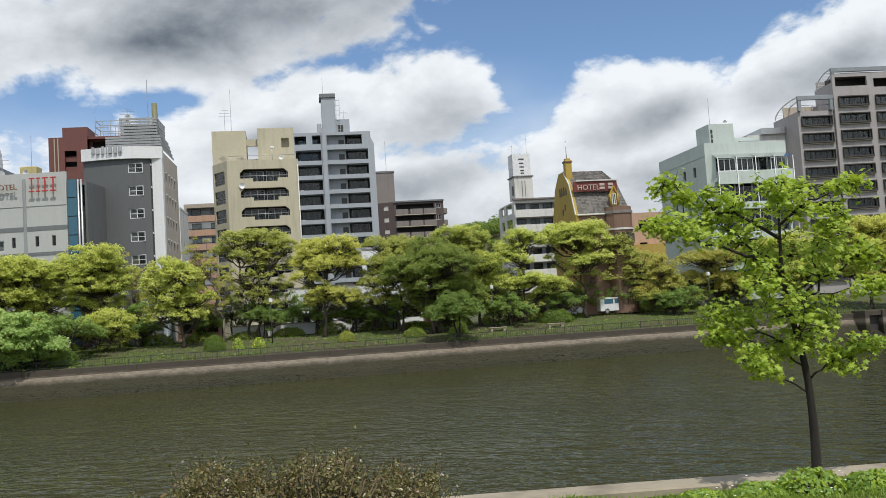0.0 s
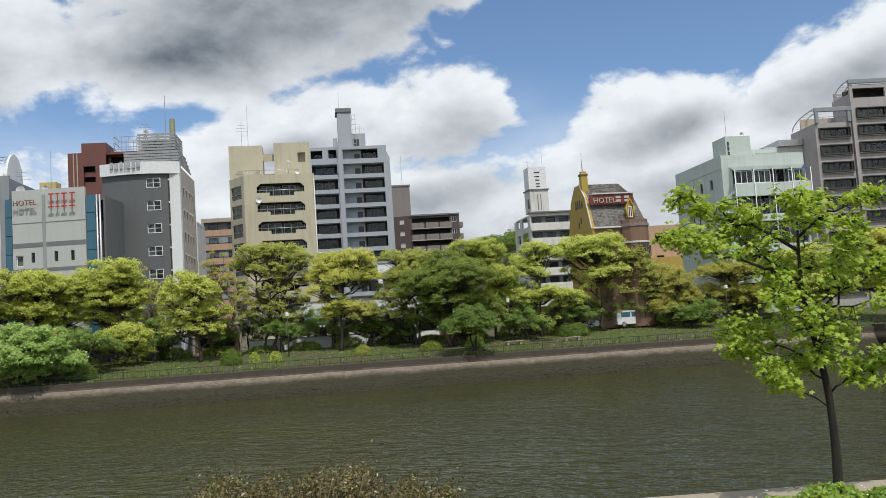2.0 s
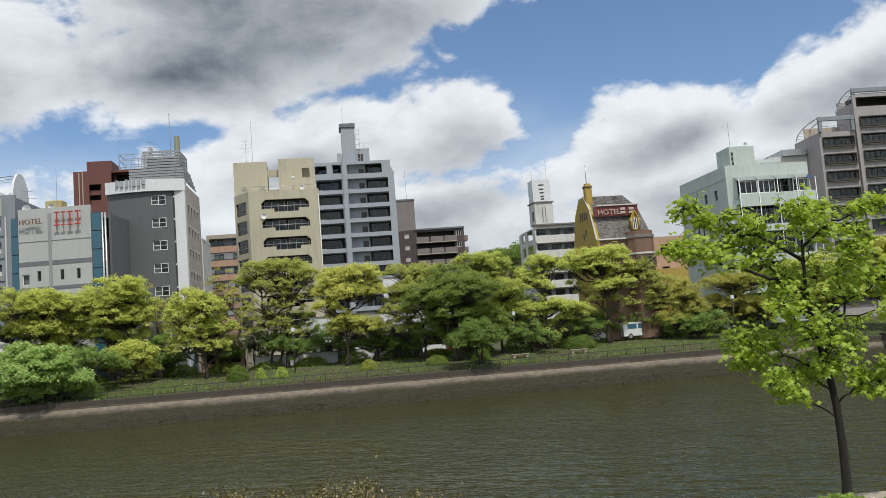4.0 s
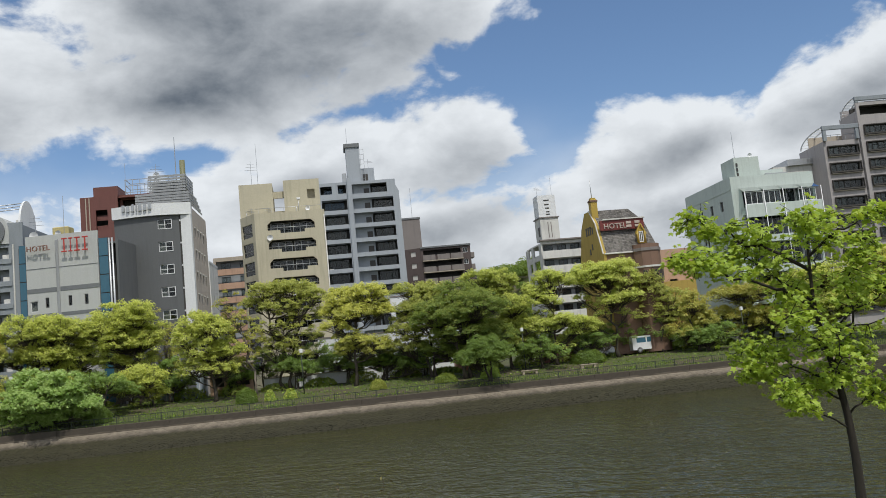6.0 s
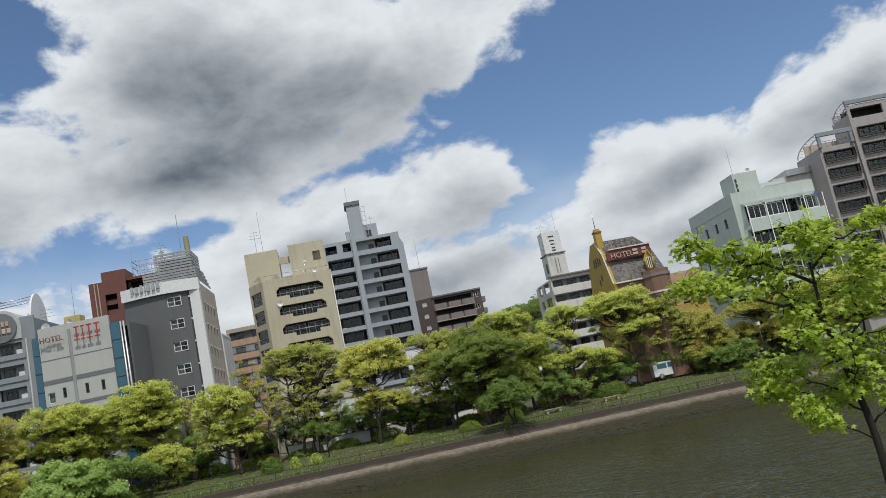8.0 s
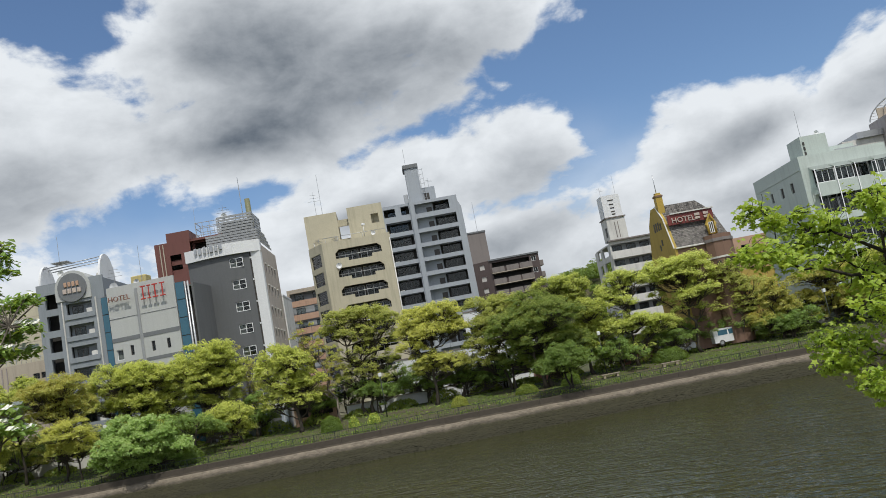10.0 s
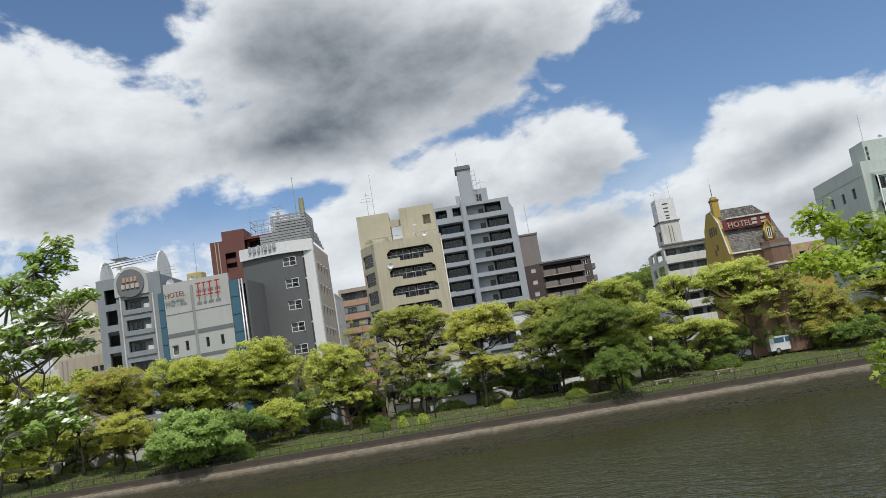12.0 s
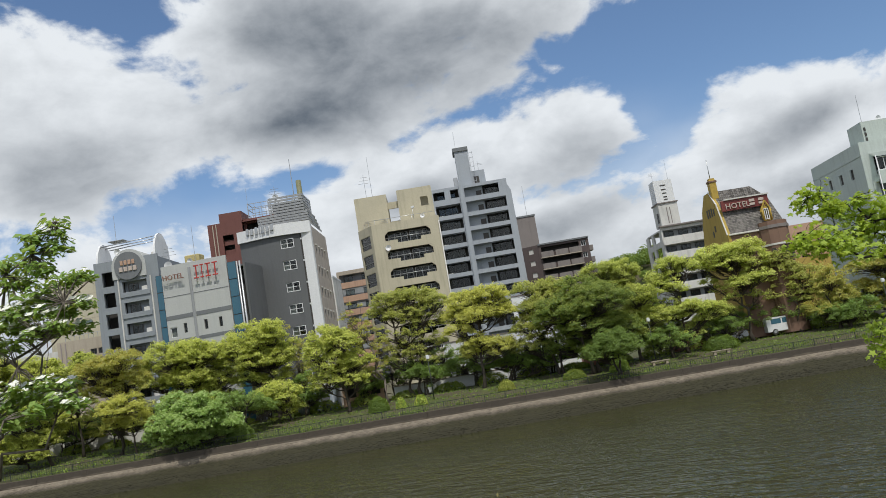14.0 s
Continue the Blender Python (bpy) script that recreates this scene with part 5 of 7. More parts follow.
def far_leaf_mesh(name, c, nrm, size, mats, which):
    """Leaves of far trees: one pointed blade each."""
    n = len(c)
    r = np.random.default_rng(n)
    nrm = nrm / np.maximum(np.linalg.norm(nrm, axis=1, keepdims=True), 1e-6)
    a = np.cross(nrm, r.normal(size=(n, 3)))
    a /= np.maximum(np.linalg.norm(a, axis=1, keepdims=True), 1e-6)
    b2, s = np.cross(nrm, a), size[:, None]
    v = np.stack([c - a * s, c + a * s * 0.6 + b2 * s * 0.7, c + a * s * 0.6 - b2 * s * 0.7], 1).reshape(-1, 3)
    return shards(name, v, np.arange(3 * n, dtype=np.int32).reshape(-1, 3), mats, which)


def shards(name, v, tri, mats, which):
    me = bpy.data.meshes.new(name)
    me.vertices.add(len(v))
    me.vertices.foreach_set("co", v.astype(np.float32).ravel())
    me.loops.add(tri.size)
    me.loops.foreach_set("vertex_index", tri.astype(np.int32).ravel())
    me.polygons.add(len(tri))
    me.polygons.foreach_set("loop_start", np.arange(len(tri), dtype=np.int32) * 3)
    for m in mats:
        me.materials.append(m)
    me.polygons.foreach_set("material_index", np.asarray(which).astype(np.int32))
    me.update(calc_edges=True)
    return me


def limb(p0, p1, r0, r1, sag, rg, n=6):
    p0, p1 = np.array(p0, float), np.array(p1, float)
    ln = np.linalg.norm(p1 - p0)
    pts = []
    for k in range(n):
        t = k / (n - 1)
        w = rg.normal(size=3) * ln * 0.035 * math.sin(math.pi * t)
        pts.append(p0 + (p1 - p0) * t + np.array((0, 0, sag * ln * math.sin(math.pi * t))) + w)
    return pts, [r0 + (r1 - r0) * (k / (n - 1)) ** 0.8 for k in range(n)]


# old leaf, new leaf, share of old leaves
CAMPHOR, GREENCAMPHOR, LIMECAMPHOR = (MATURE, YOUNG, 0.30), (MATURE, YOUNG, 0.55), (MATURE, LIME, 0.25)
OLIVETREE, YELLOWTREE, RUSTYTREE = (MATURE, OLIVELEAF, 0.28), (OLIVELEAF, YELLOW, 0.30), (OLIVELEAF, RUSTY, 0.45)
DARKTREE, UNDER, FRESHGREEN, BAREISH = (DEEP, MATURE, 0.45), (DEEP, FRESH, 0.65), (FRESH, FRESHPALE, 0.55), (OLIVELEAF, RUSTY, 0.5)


def tree(label, x, y, seed, palette, crown, trunk=0.2, stems=1, bark=None, puff=0.56, leaf=0.092, over=0.0):
    """A broadleaf tree: crooked stems, a limb to each mass of the crown, twigs to each puff of leaves.
    crown: masses as offset x, y, height, half width, half height, and how full they are."""
    rg = np.random.default_rng(seed)
    t = thing("tree", label, "tree", (x, y, far_ground(bank_sn(x, y)[1]) - 0.05), 0, "trees on the far bank")
    masses = [(np.array(m[:3]) - (0, over, 0.2), m[3] * 1.1, m[4] * 1.3, m[5] if len(m) > 5 else 1.0) for m in crown]
    # the crown closes between neighbouring masses, a little behind them
    masses += [((a[0] + b2[0]) / 2 + (0, 0.6, -0.1), min(a[1], b2[1]) * 0.95, max(a[2], b2[2]), min(a[3], b2[3]) * 0.58)
               for a, b2 in zip(masses, masses[1:]) if np.linalg.norm(a[0] - b2[0]) < 1.5 * (a[1] + b2[1])]
    top = max(c[2] + rz for c, rx, rz, f in masses)
    mid = sum(c * rx for c, rx, rz, f in masses) / sum(rx for c, rx, rz, f in masses)
    if trunk > 0.16 and bark is None and over == 0:          # thin shoots low in the crown
        masses += [(np.array((mid[0] + rg.uniform(-2.2, 2.2), mid[1] + rg.uniform(-0.8, 1.0), top * rg.uniform(0.3, 0.48))), rg.uniform(1.0, 1.6), rg.uniform(0.6, 0.9), 0.4) for k in range(3)]
    wood, paths = [], []
    for k in range(stems):
        ang = 6.283 * k / stems + rg.uniform(0, 1)
        off = np.array((math.cos(ang), math.sin(ang), 0)) * (0.0 if stems == 1 else trunk * 1.5)
        reach = 0.62 * top if stems == 1 else rg.uniform(0.5, 0.66) * top
        end = np.array((mid[0] * 0.75, mid[1] * 0.75, 0)) + off * (1 if stems == 1 else 1 + 0.35 * top) + (0, 0, reach)
        pts, rad = limb(off + (0, 0, -0.1), end, trunk, trunk * 0.45, 0.0, rg, 9)
        bend = rg.normal(size=2) * 0.02 * top
        for j in range(9):
            u = j / 8
            pts[j][:2] = off[:2] + (pts[j][:2] - off[:2]) * u ** 0.6 + bend * math.sin(3.0 * math.pi * u) * (1 - u * 0.5)
        rad[0] *= 1.4
        wood.append(tube_data(pts, rad, 8))
        paths.append(pts)
    C, N, S, M = [], [], [], []
    for c, rx, rz, full in masses:
        path = paths[rg.integers(0, stems)]
        foot = c[2] - rz * 0.6
        cand = [p for p in path[2:] if p[2] < foot - 0.25 * abs(c[0] - p[0])] or [path[2]]
        start = cand[-1]
        hub = c - (0, 0, rz * 0.45)
        lp, lr = limb(start, hub, trunk * rg.uniform(0.36, 0.5), 0.035, -0.10, rg, 7)
        wood.append(tube_data(lp, lr, 6))
        ry = 0.85 * rx
        n = max(5, int(15.0 * (rx * rz + 0.35 * rx * ry) / (puff * puff) * 0.27 * min(1.0, full * 1.15) + 3))
        d = rg.normal(size=(n, 3))
        d[:, 2] = np.abs(d[:, 2]) * 1.1 - 0.45
        d /= np.linalg.norm(d, axis=1, keepdims=True)
        pc = c + d * (rx, ry, rz) * rg.uniform(0.5, 1.0, (n, 1)) ** 0.7
        pr = puff * rg.uniform(0.6, 1.15, n) * (1.0 if full > 0.45 else 0.8)
        for p, r in zip(pc, pr):
            u = rg.uniform(0.45, 1.0) * 6
            i = min(5, int(u))
            fork = lp[i] + (lp[i + 1] - lp[i]) * (u - i)
            wood.append(tube_data(*limb(fork, p - (0, 0, r * 0.2), 0.034 if full > 0.45 else 0.045, 0.012, -0.06, rg, 4), 4))
            if full < 0.45:
                for j in range(2):
                    wood.append(tube_data(*limb(p - (0, 0, r * 0.2), p + rg.normal(size=3) * (0.5, 0.5, 0.6), 0.016, 0.008, 0.05, rg, 3), 3))
        m = 96 if full > 0.45 else 80
        e = rg.normal(size=(n, m, 3))
        e[:, :, 2] = np.abs(e[:, :, 2]) * 0.95 - 0.22
        e /= np.linalg.norm(e, axis=2, keepdims=True)
        q = pc[:, None] + e * pr[:, None, None] * rg.uniform(0.45, 1.08, (n, m, 1)) * (1.0, 1.0, 0.72)
        q[:, :, 2] -= 0.25 * np.hypot(e[:, :, 0], e[:, :, 1]) ** 2 * pr[:, None]
        C.append(q.reshape(-1, 3))
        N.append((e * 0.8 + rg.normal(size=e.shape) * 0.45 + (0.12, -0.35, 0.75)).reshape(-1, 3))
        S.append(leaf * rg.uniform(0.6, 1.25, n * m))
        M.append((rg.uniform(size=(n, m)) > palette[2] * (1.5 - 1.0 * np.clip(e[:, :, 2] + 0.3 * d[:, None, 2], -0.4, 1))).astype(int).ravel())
    attach("trunk", mesh_of("trunk", *joined(wood), [bark or BARK], True), t, "dark trunk and limbs")
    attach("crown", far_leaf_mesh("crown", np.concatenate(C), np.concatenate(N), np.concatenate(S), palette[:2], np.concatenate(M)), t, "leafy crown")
    return t


def shrub(label, x, y, w, h, seed, mats, leaf=0.09, count=2600, name="shrub", zg=None, round_=True, group="clipped shrubs on the far bank"):
    rg = np.random.default_rng(seed)
    t = thing(name, label, "shrub", (x, y, far_ground(bank_sn(x, y)[1]) - 0.05 if zg is None else zg), 0, group)
    e = rg.normal(size=(count, 3))
    e[:, 2] = np.abs(e[:, 2])
    e /= np.linalg.norm(e, axis=1, keepdims=True)
    lump = 1 + 0.10 * np.sin(e[:, :1] * 7 + seed) * np.sin(e[:, 1:2] * 6)
    k = rg.uniform(0.82, 1.03, (count, 1)) * lump
    c = e * k * np.array((w / 2, w / 2 * 0.8, h)) + (0, 0, 0.03)
    stems = [tube_data(*limb((rg.normal() * 0.1, rg.normal() * 0.1, 0), e[i] * np.array((w / 2, w / 2, h)) * 0.85, 0.04, 0.012, 0.0, rg, 4), 4) for i in range(14)]
    attach("stems", mesh_of("stems", *joined(stems), [BARK]), t)
    attach("leaves", leaf_mesh("leaves", c, e + rg.normal(size=(count, 3)) * 0.6, leaf * rg.uniform(0.6, 1.2, count), mats, (rg.uniform(size=count) < 0.5).astype(int)), t)
    return t

# ---- trees on the far bank ----
tree("camphor tree with bright yellow-green spring crown", -44.4, 91.1, 101, CAMPHOR,
     [(-1.5, -1.7, 8.5, 3.0, 1.6), (1.3, 0.1, 8.6, 3.2, 1.4), (3.8, 2.5, 7.4, 2.2, 1.4), (-3.4, -1.5, 6.6, 1.9, 1.3), (0.1, -0.8, 6.2, 2.9, 1.2), (2.8, 1.3, 5.4, 2.2, 1.2), (-1.8, -0.9, 4.1, 1.8, 0.9, 0.6), (1.7, 0.0, 3.7, 1.9, 0.8, 0.5)], trunk=0.24)
tree("camphor tree with bright yellow-green spring crown", -35.4, 92.2, 102, CAMPHOR,
     [(-1.9, -0.2, 9.2, 2.8, 1.6), (0.4, -0.6, 9.5, 1.9, 1.4), (-3.1, -1.4, 8.0, 1.8, 1.4), (0.7, 0.3, 6.9, 1.8, 1.4), (-1.4, -0.7, 6.8, 2.4, 1.3), (2.1, 1.0, 7.6, 1.0, 1.1, 0.7), (-2.8, -0.6, 5.4, 1.6, 0.8, 0.5), (-0.2, 0.9, 4.9, 2.0, 0.8, 0.5)], trunk=0.25)
tree("low yellow-green camphor with a loose crown", -32.9, 89.2, 103, CAMPHOR,
     [(-0.3, -0.5, 3.0, 1.8, 1.1), (-2.6, -0.7, 2.6, 1.6, 1.1), (0.3, 0.5, 1.8, 1.1, 0.7), (-1.3, -0.9, 3.5, 1.3, 0.9), (-3.2, -2.3, 2.4, 1.1, 0.9, 0.7)], trunk=0.13)
tree("low light-green broadleaf tree overhanging the wall", -39.8, 83.7, 104, FRESHGREEN,
     [(-1.8, 1.1, 3.9, 2.0, 1.2), (1.2, -0.3, 3.5, 2.4, 1.3), (0.1, -0.7, 2.2, 2.7, 1.2), (1.5, 2.4, 2.3, 2.0, 1.1), (-2.3, -0.8, 2.1, 2.0, 1.3), (1.3, 0.5, 1.0, 2.0, 0.8), (-1.5, 0.4, 1.1, 2.0, 0.8), (4.1, -0.0, 1.9, 0.9, 0.6, 0.7)], trunk=0.16, stems=3, puff=0.66, leaf=0.125, over=2.6)
tree("nearly bare tree with sparse olive leaves", -33.6, 95.2, 105, BAREISH,
     [(-0.3, 0.3, 8.1, 1.2, 1.6, 0.16), (0.3, -0.1, 5.6, 1.6, 1.6, 0.2), (0.7, -0.6, 3.4, 1.7, 1.2, 0.3), (-0.9, -0.0, 4.2, 1.0, 1.2, 0.2)], trunk=0.13, bark=PALEBARK)
tree("camphor tree with bright yellow-green spring crown", -26.7, 89.6, 106, CAMPHOR,
     [(-1.8, 0.3, 8.1, 1.8, 1.2), (0.3, -0.5, 7.4, 1.8, 1.2), (-2.6, -0.6, 6.5, 1.2, 1.3), (1.6, 0.1, 5.4, 1.4, 1.1), (-0.8, 0.3, 5.3, 2.3, 1.1), (-2.1, -0.2, 3.8, 1.7, 0.7, 0.5), (1.1, -0.2, 3.6, 1.7, 0.6, 0.4)], trunk=0.2)
tree("nearly bare leaning tree with sparse olive leaves", -23.2, 92.2, 107, BAREISH,
     [(-2.4, 0.0, 9.9, 1.2, 1.3, 0.1), (-1.6, -0.1, 8.0, 1.6, 1.3, 0.22), (-3.0, -0.4, 7.0, 1.1, 1.3, 0.16), (-0.2, 0.6, 6.0, 1.3, 1.0, 0.2), (-1.2, -0.4, 4.0, 1.7, 0.9, 0.25)], trunk=0.17, bark=PALEBARK)
tree("olive-green broad-crowned tree on the grassy bank", -20.4, 94.8, 108, OLIVETREE,
     [(-1.7, 0.1, 11.0, 2.1, 0.7), (1.0, 0.9, 11.2, 2.5, 0.7), (3.6, -0.0, 9.8, 1.2, 1.0), (-3.0, 0.1, 9.9, 1.1, 0.9, 0.7), (-0.4, -0.3, 9.3, 2.4, 0.7, 0.5), (2.1, 0.5, 8.3, 2.1, 0.7, 0.5), (-1.5, -1.1, 7.2, 1.7, 0.9, 0.3), (1.1, 0.6, 6.0, 2.9, 1.1, 0.3), (-1.4, -0.7, 4.4, 1.9, 1.1, 0.35)], trunk=0.2, stems=2)
tree("small yellow-green tree on the bank", -12.9, 92.7, 109, YELLOWTREE,
     [(-0.7, 0.6, 9.4, 1.8, 1.1), (2.1, -0.1, 9.6, 1.9, 1.0), (3.3, 0.6, 7.8, 1.3, 0.7), (0.7, -0.1, 7.8, 2.3, 0.8), (-1.7, -0.0, 8.1, 1.2, 1.1), (-1.6, -0.8, 6.5, 1.4, 0.6, 0.6), (0.7, -0.5, 5.0, 1.7, 0.5, 0.7), (2.3, 0.8, 4.2, 1.7, 0.8, 0.7), (-0.6, 0.4, 4.0, 1.1, 0.8, 0.7)], trunk=0.2)
tree("low dark multi-stemmed evergreen under the taller trees", -17.2, 99.1, 110, UNDER,
     [(-0.8, -0.0, 4.0, 2.1, 1.0, 0.3), (1.2, 1.0, 2.7, 1.5, 1.0, 0.35), (-1.7, -0.9, 2.2, 1.3, 0.8, 0.3)], trunk=0.1, stems=3)
tree("low dark multi-stemmed evergreen under the taller trees", -10.4, 95.2, 111, UNDER,
     [(1.2, 0.8, 2.7, 2.1, 1.0, 0.45), (3.5, -0.2, 1.6, 1.7, 1.0, 0.5), (-0.8, 0.8, 3.1, 1.3, 0.7, 0.4)], trunk=0.11, stems=3)
tree("low dark multi-stemmed evergreen under the taller trees", -23.6, 97.3, 112, UNDER,
     [(-0.3, 0.1, 3.5, 1.5, 1.2, 0.4), (1.4, 0.6, 2.4, 1.4, 0.9, 0.35), (-1.7, 0.5, 2.0, 1.2, 0.9, 0.3)], trunk=0.1, stems=3)
tree("olive-green broad-crowned tree on the grassy bank", -4.8, 94.7, 113, OLIVETREE,
     [(-1.7, 0.5, 9.7, 2.1, 0.7), (0.7, 0.6, 9.4, 1.8, 0.8), (-0.0, -0.9, 7.9, 2.5, 1.0, 0.8), (-2.5, -0.4, 7.7, 1.3, 0.7, 0.6), (-3.1, -1.0, 5.6, 1.5, 0.5, 0.8), (-1.0, -0.7, 5.9, 2.4, 1.1, 0.5), (-2.4, -0.6, 3.6, 2.1, 1.0, 0.4)], trunk=0.17, stems=2)
tree("dense dark green evergreen tree on the bank", -1.1, 92.2, 114, DARKTREE,
     [(-0.5, 1.4, 8.9, 2.6, 1.3), (2.0, -1.4, 7.4, 2.6, 1.5), (-2.8, -0.8, 6.8, 2.4, 1.5), (-0.0, -0.0, 5.3, 3.1, 1.5), (3.3, 1.4, 4.4, 2.0, 1.3), (-2.5, 1.8, 3.8, 2.2, 1.1), (1.1, 0.8, 2.9, 2.9, 0.9, 0.8)], trunk=0.23, stems=2)
tree("camphor tree with bright yellow-green spring crown", 3.6, 95.9, 115, GREENCAMPHOR,
     [(-2.8, -0.4, 10.2, 2.0, 0.9), (-0.2, 0.1, 9.7, 1.6, 1.1), (-1.5, 0.5, 8.5, 2.2, 0.9), (1.0, -0.9, 6.8, 1.6, 1.2), (-0.0, 0.3, 4.9, 1.8, 1.0), (2.0, -0.4, 4.6, 1.3, 1.0), (0.7, 0.2, 2.9, 2.1, 0.9, 0.6)], trunk=0.2)
tree("camphor tree with bright yellow-green spring crown", 8.5, 96.6, 116, LIMECAMPHOR,
     [(-0.1, 0.3, 9.8, 1.6, 0.7), (1.5, 0.2, 9.3, 1.1, 0.7), (-1.3, 0.1, 8.3, 1.2, 0.7), (-2.3, 0.3, 8.7, 0.7, 0.4), (-0.5, -0.6, 7.1, 1.5, 0.5, 0.7), (-1.1, 0.1, 4.6, 1.7, 0.7), (1.1, -0.8, 4.9, 1.4, 0.6), (3.3, -0.3, 4.4, 1.6, 0.6), (2.1, -0.1, 3.5, 1.1, 0.4, 0.7), (0.5, 0.5, 2.3, 2.1, 0.9, 0.25)], trunk=0.17)
tree("low dark multi-stemmed evergreen under the taller trees", 6.7, 94.6, 117, UNDER,
     [(-0.4, -0.2, 2.7, 1.6, 1.0, 0.5), (1.6, -1.0, 1.7, 1.2, 0.7, 0.4), (-1.9, 0.2, 2.2, 1.3, 0.8, 0.6)], trunk=0.11, stems=3)
tree("low dark multi-stemmed evergreen under the taller trees", 12.9, 97.9, 118, UNDER,
     [(-0.5, -0.5, 2.3, 1.9, 0.9, 0.4), (1.4, 0.3, 1.9, 1.4, 0.8, 0.3), (-2.0, 0.1, 1.8, 1.1, 0.8, 0.35)], trunk=0.12, stems=3)
tree("tall umbrella-crowned camphor with pale yellow-green leaves", 15.4, 98.5, 119, LIMECAMPHOR,
     [(-2.1, 0.1, 9.7, 2.2, 1.0), (0.7, 0.7, 10.1, 2.2, 0.9), (-0.9, -0.1, 8.9, 1.9, 0.8), (-3.7, 0.3, 9.1, 1.0, 0.9), (2.0, -0.6, 8.8, 1.0, 1.0), (-0.0, 0.0, 6.6, 1.9, 0.6), (2.0, -1.1, 7.0, 1.3, 0.4), (-1.0, 0.3, 5.2, 1.1, 0.4, 0.4), (-3.2, 1.3, 7.3, 0.9, 0.5, 0.5)], trunk=0.21)
tree("airy olive-green tree with fine leaves", 20.9, 100.9, 120, OLIVETREE,
     [(-1.0, 0.3, 8.6, 1.6, 0.9, 0.8), (-1.0, 0.7, 7.3, 2.0, 0.9, 0.7), (1.6, 0.6, 5.6, 2.5, 1.4, 0.6), (-1.4, 1.0, 4.7, 2.0, 1.3, 0.5), (2.3, 0.0, 3.5, 2.2, 1.2, 0.5)], trunk=0.14, stems=2)
tree("small rusty yellow-green tree on the bank", 24.3, 98.9, 121, RUSTYTREE,
     [(-0.1, 0.6, 5.2, 1.7, 1.3, 0.7), (1.0, 0.4, 3.5, 1.3, 1.0, 0.8), (-1.7, -0.1, 2.4, 1.8, 0.9, 0.5)], trunk=0.13, stems=2)
tree("low dark multi-stemmed evergreen under the taller trees", 25.2, 98.6, 122, UNDER,
     [(-1.6, 0.4, 1.9, 1.9, 1.0, 0.8), (0.3, -0.4, 1.5, 1.6, 0.9, 0.8), (1.5, -0.9, 2.2, 1.4, 0.9, 0.5)], trunk=0.11, stems=3)
tree("camphor tree with rusty olive new leaves", 31.0, 102.4, 123, RUSTYTREE,
     [(-1.5, 0.5, 6.2, 2.3, 0.8, 0.8), (1.5, -0.8, 6.0, 2.5, 0.8, 0.8), (-2.7, 1.0, 3.9, 1.6, 0.8, 0.7), (0.1, 0.2, 3.7, 2.3, 0.8, 0.6), (2.4, -1.6, 2.8, 2.0, 1.0, 0.7), (-2.2, 0.6, 1.9, 1.8, 0.7, 0.4)], trunk=0.2)
tree("camphor tree with bright yellow-green spring crown", 37.7, 97.0, 124, CAMPHOR,
     [(-1.6, 0.4, 7.1, 2.4, 1.2), (1.4, -0.1, 7.5, 2.8, 1.3), (-0.7, -0.6, 4.7, 2.9, 1.2), (2.2, -1.5, 4.5, 2.4, 1.3), (-1.1, 0.4, 2.7, 2.3, 0.8, 0.5)], trunk=0.19)
tree("small yellow-green tree on the bank", 46.2, 96.8, 125, YELLOWTREE,
     [(-1.8, 0.6, 9.1, 2.5, 1.1), (1.1, -0.2, 9.2, 2.3, 1.0), (-0.7, -0.0, 6.9, 2.9, 1.2), (1.6, -1.4, 6.6, 2.1, 1.5), (-1.6, 1.6, 4.9, 2.3, 1.1, 0.8), (0.8, -0.9, 3.9, 2.3, 1.0, 0.7), (3.6, -2.5, 7.4, 2.7, 1.5), (4.8, -2.7, 4.3, 2.7, 1.4)], trunk=0.2)
tree("camphor tree with rusty olive new leaves", -48.9, 83.2, 126, RUSTYTREE,
     [(0.5, -0.0, 9.3, 2.8, 1.1), (-1.5, -1.5, 8.7, 1.9, 1.0), (1.3, 0.9, 7.5, 1.9, 1.0), (-1.3, 0.2, 7.1, 2.1, 0.7, 0.8), (1.3, -0.0, 5.9, 1.6, 0.6, 0.4)], trunk=0.19)
tree("low yellow-green camphor with a loose crown", -46.9, 82.7, 127, YELLOWTREE,
     [(-0.5, -0.5, 4.9, 2.6, 1.0), (0.3, 0.5, 3.3, 1.6, 0.9), (-1.9, -0.3, 3.4, 1.3, 0.6, 0.7)], trunk=0.12)
tree("low yellow-green camphor with a loose crown", -57.7, 88.4, 128, YELLOWTREE,
     [(0.6, 1.6, 3.2, 2.2, 0.9), (2.6, 0.9, 2.1, 1.2, 0.6, 0.7), (0.0, 0.1, 2.9, 1.2, 0.7, 0.7)], trunk=0.12)
tree("camphor tree with bright yellow-green spring crown", -54.0, 84.8, 129, GREENCAMPHOR,
     [(0.4, 1.1, 10.0, 1.5, 0.8), (-0.2, -1.2, 8.4, 1.9, 1.0), (-1.8, -1.0, 6.9, 2.2, 1.2, 0.7), (0.3, -0.5, 5.7, 1.8, 0.9, 0.5)], trunk=0.17)
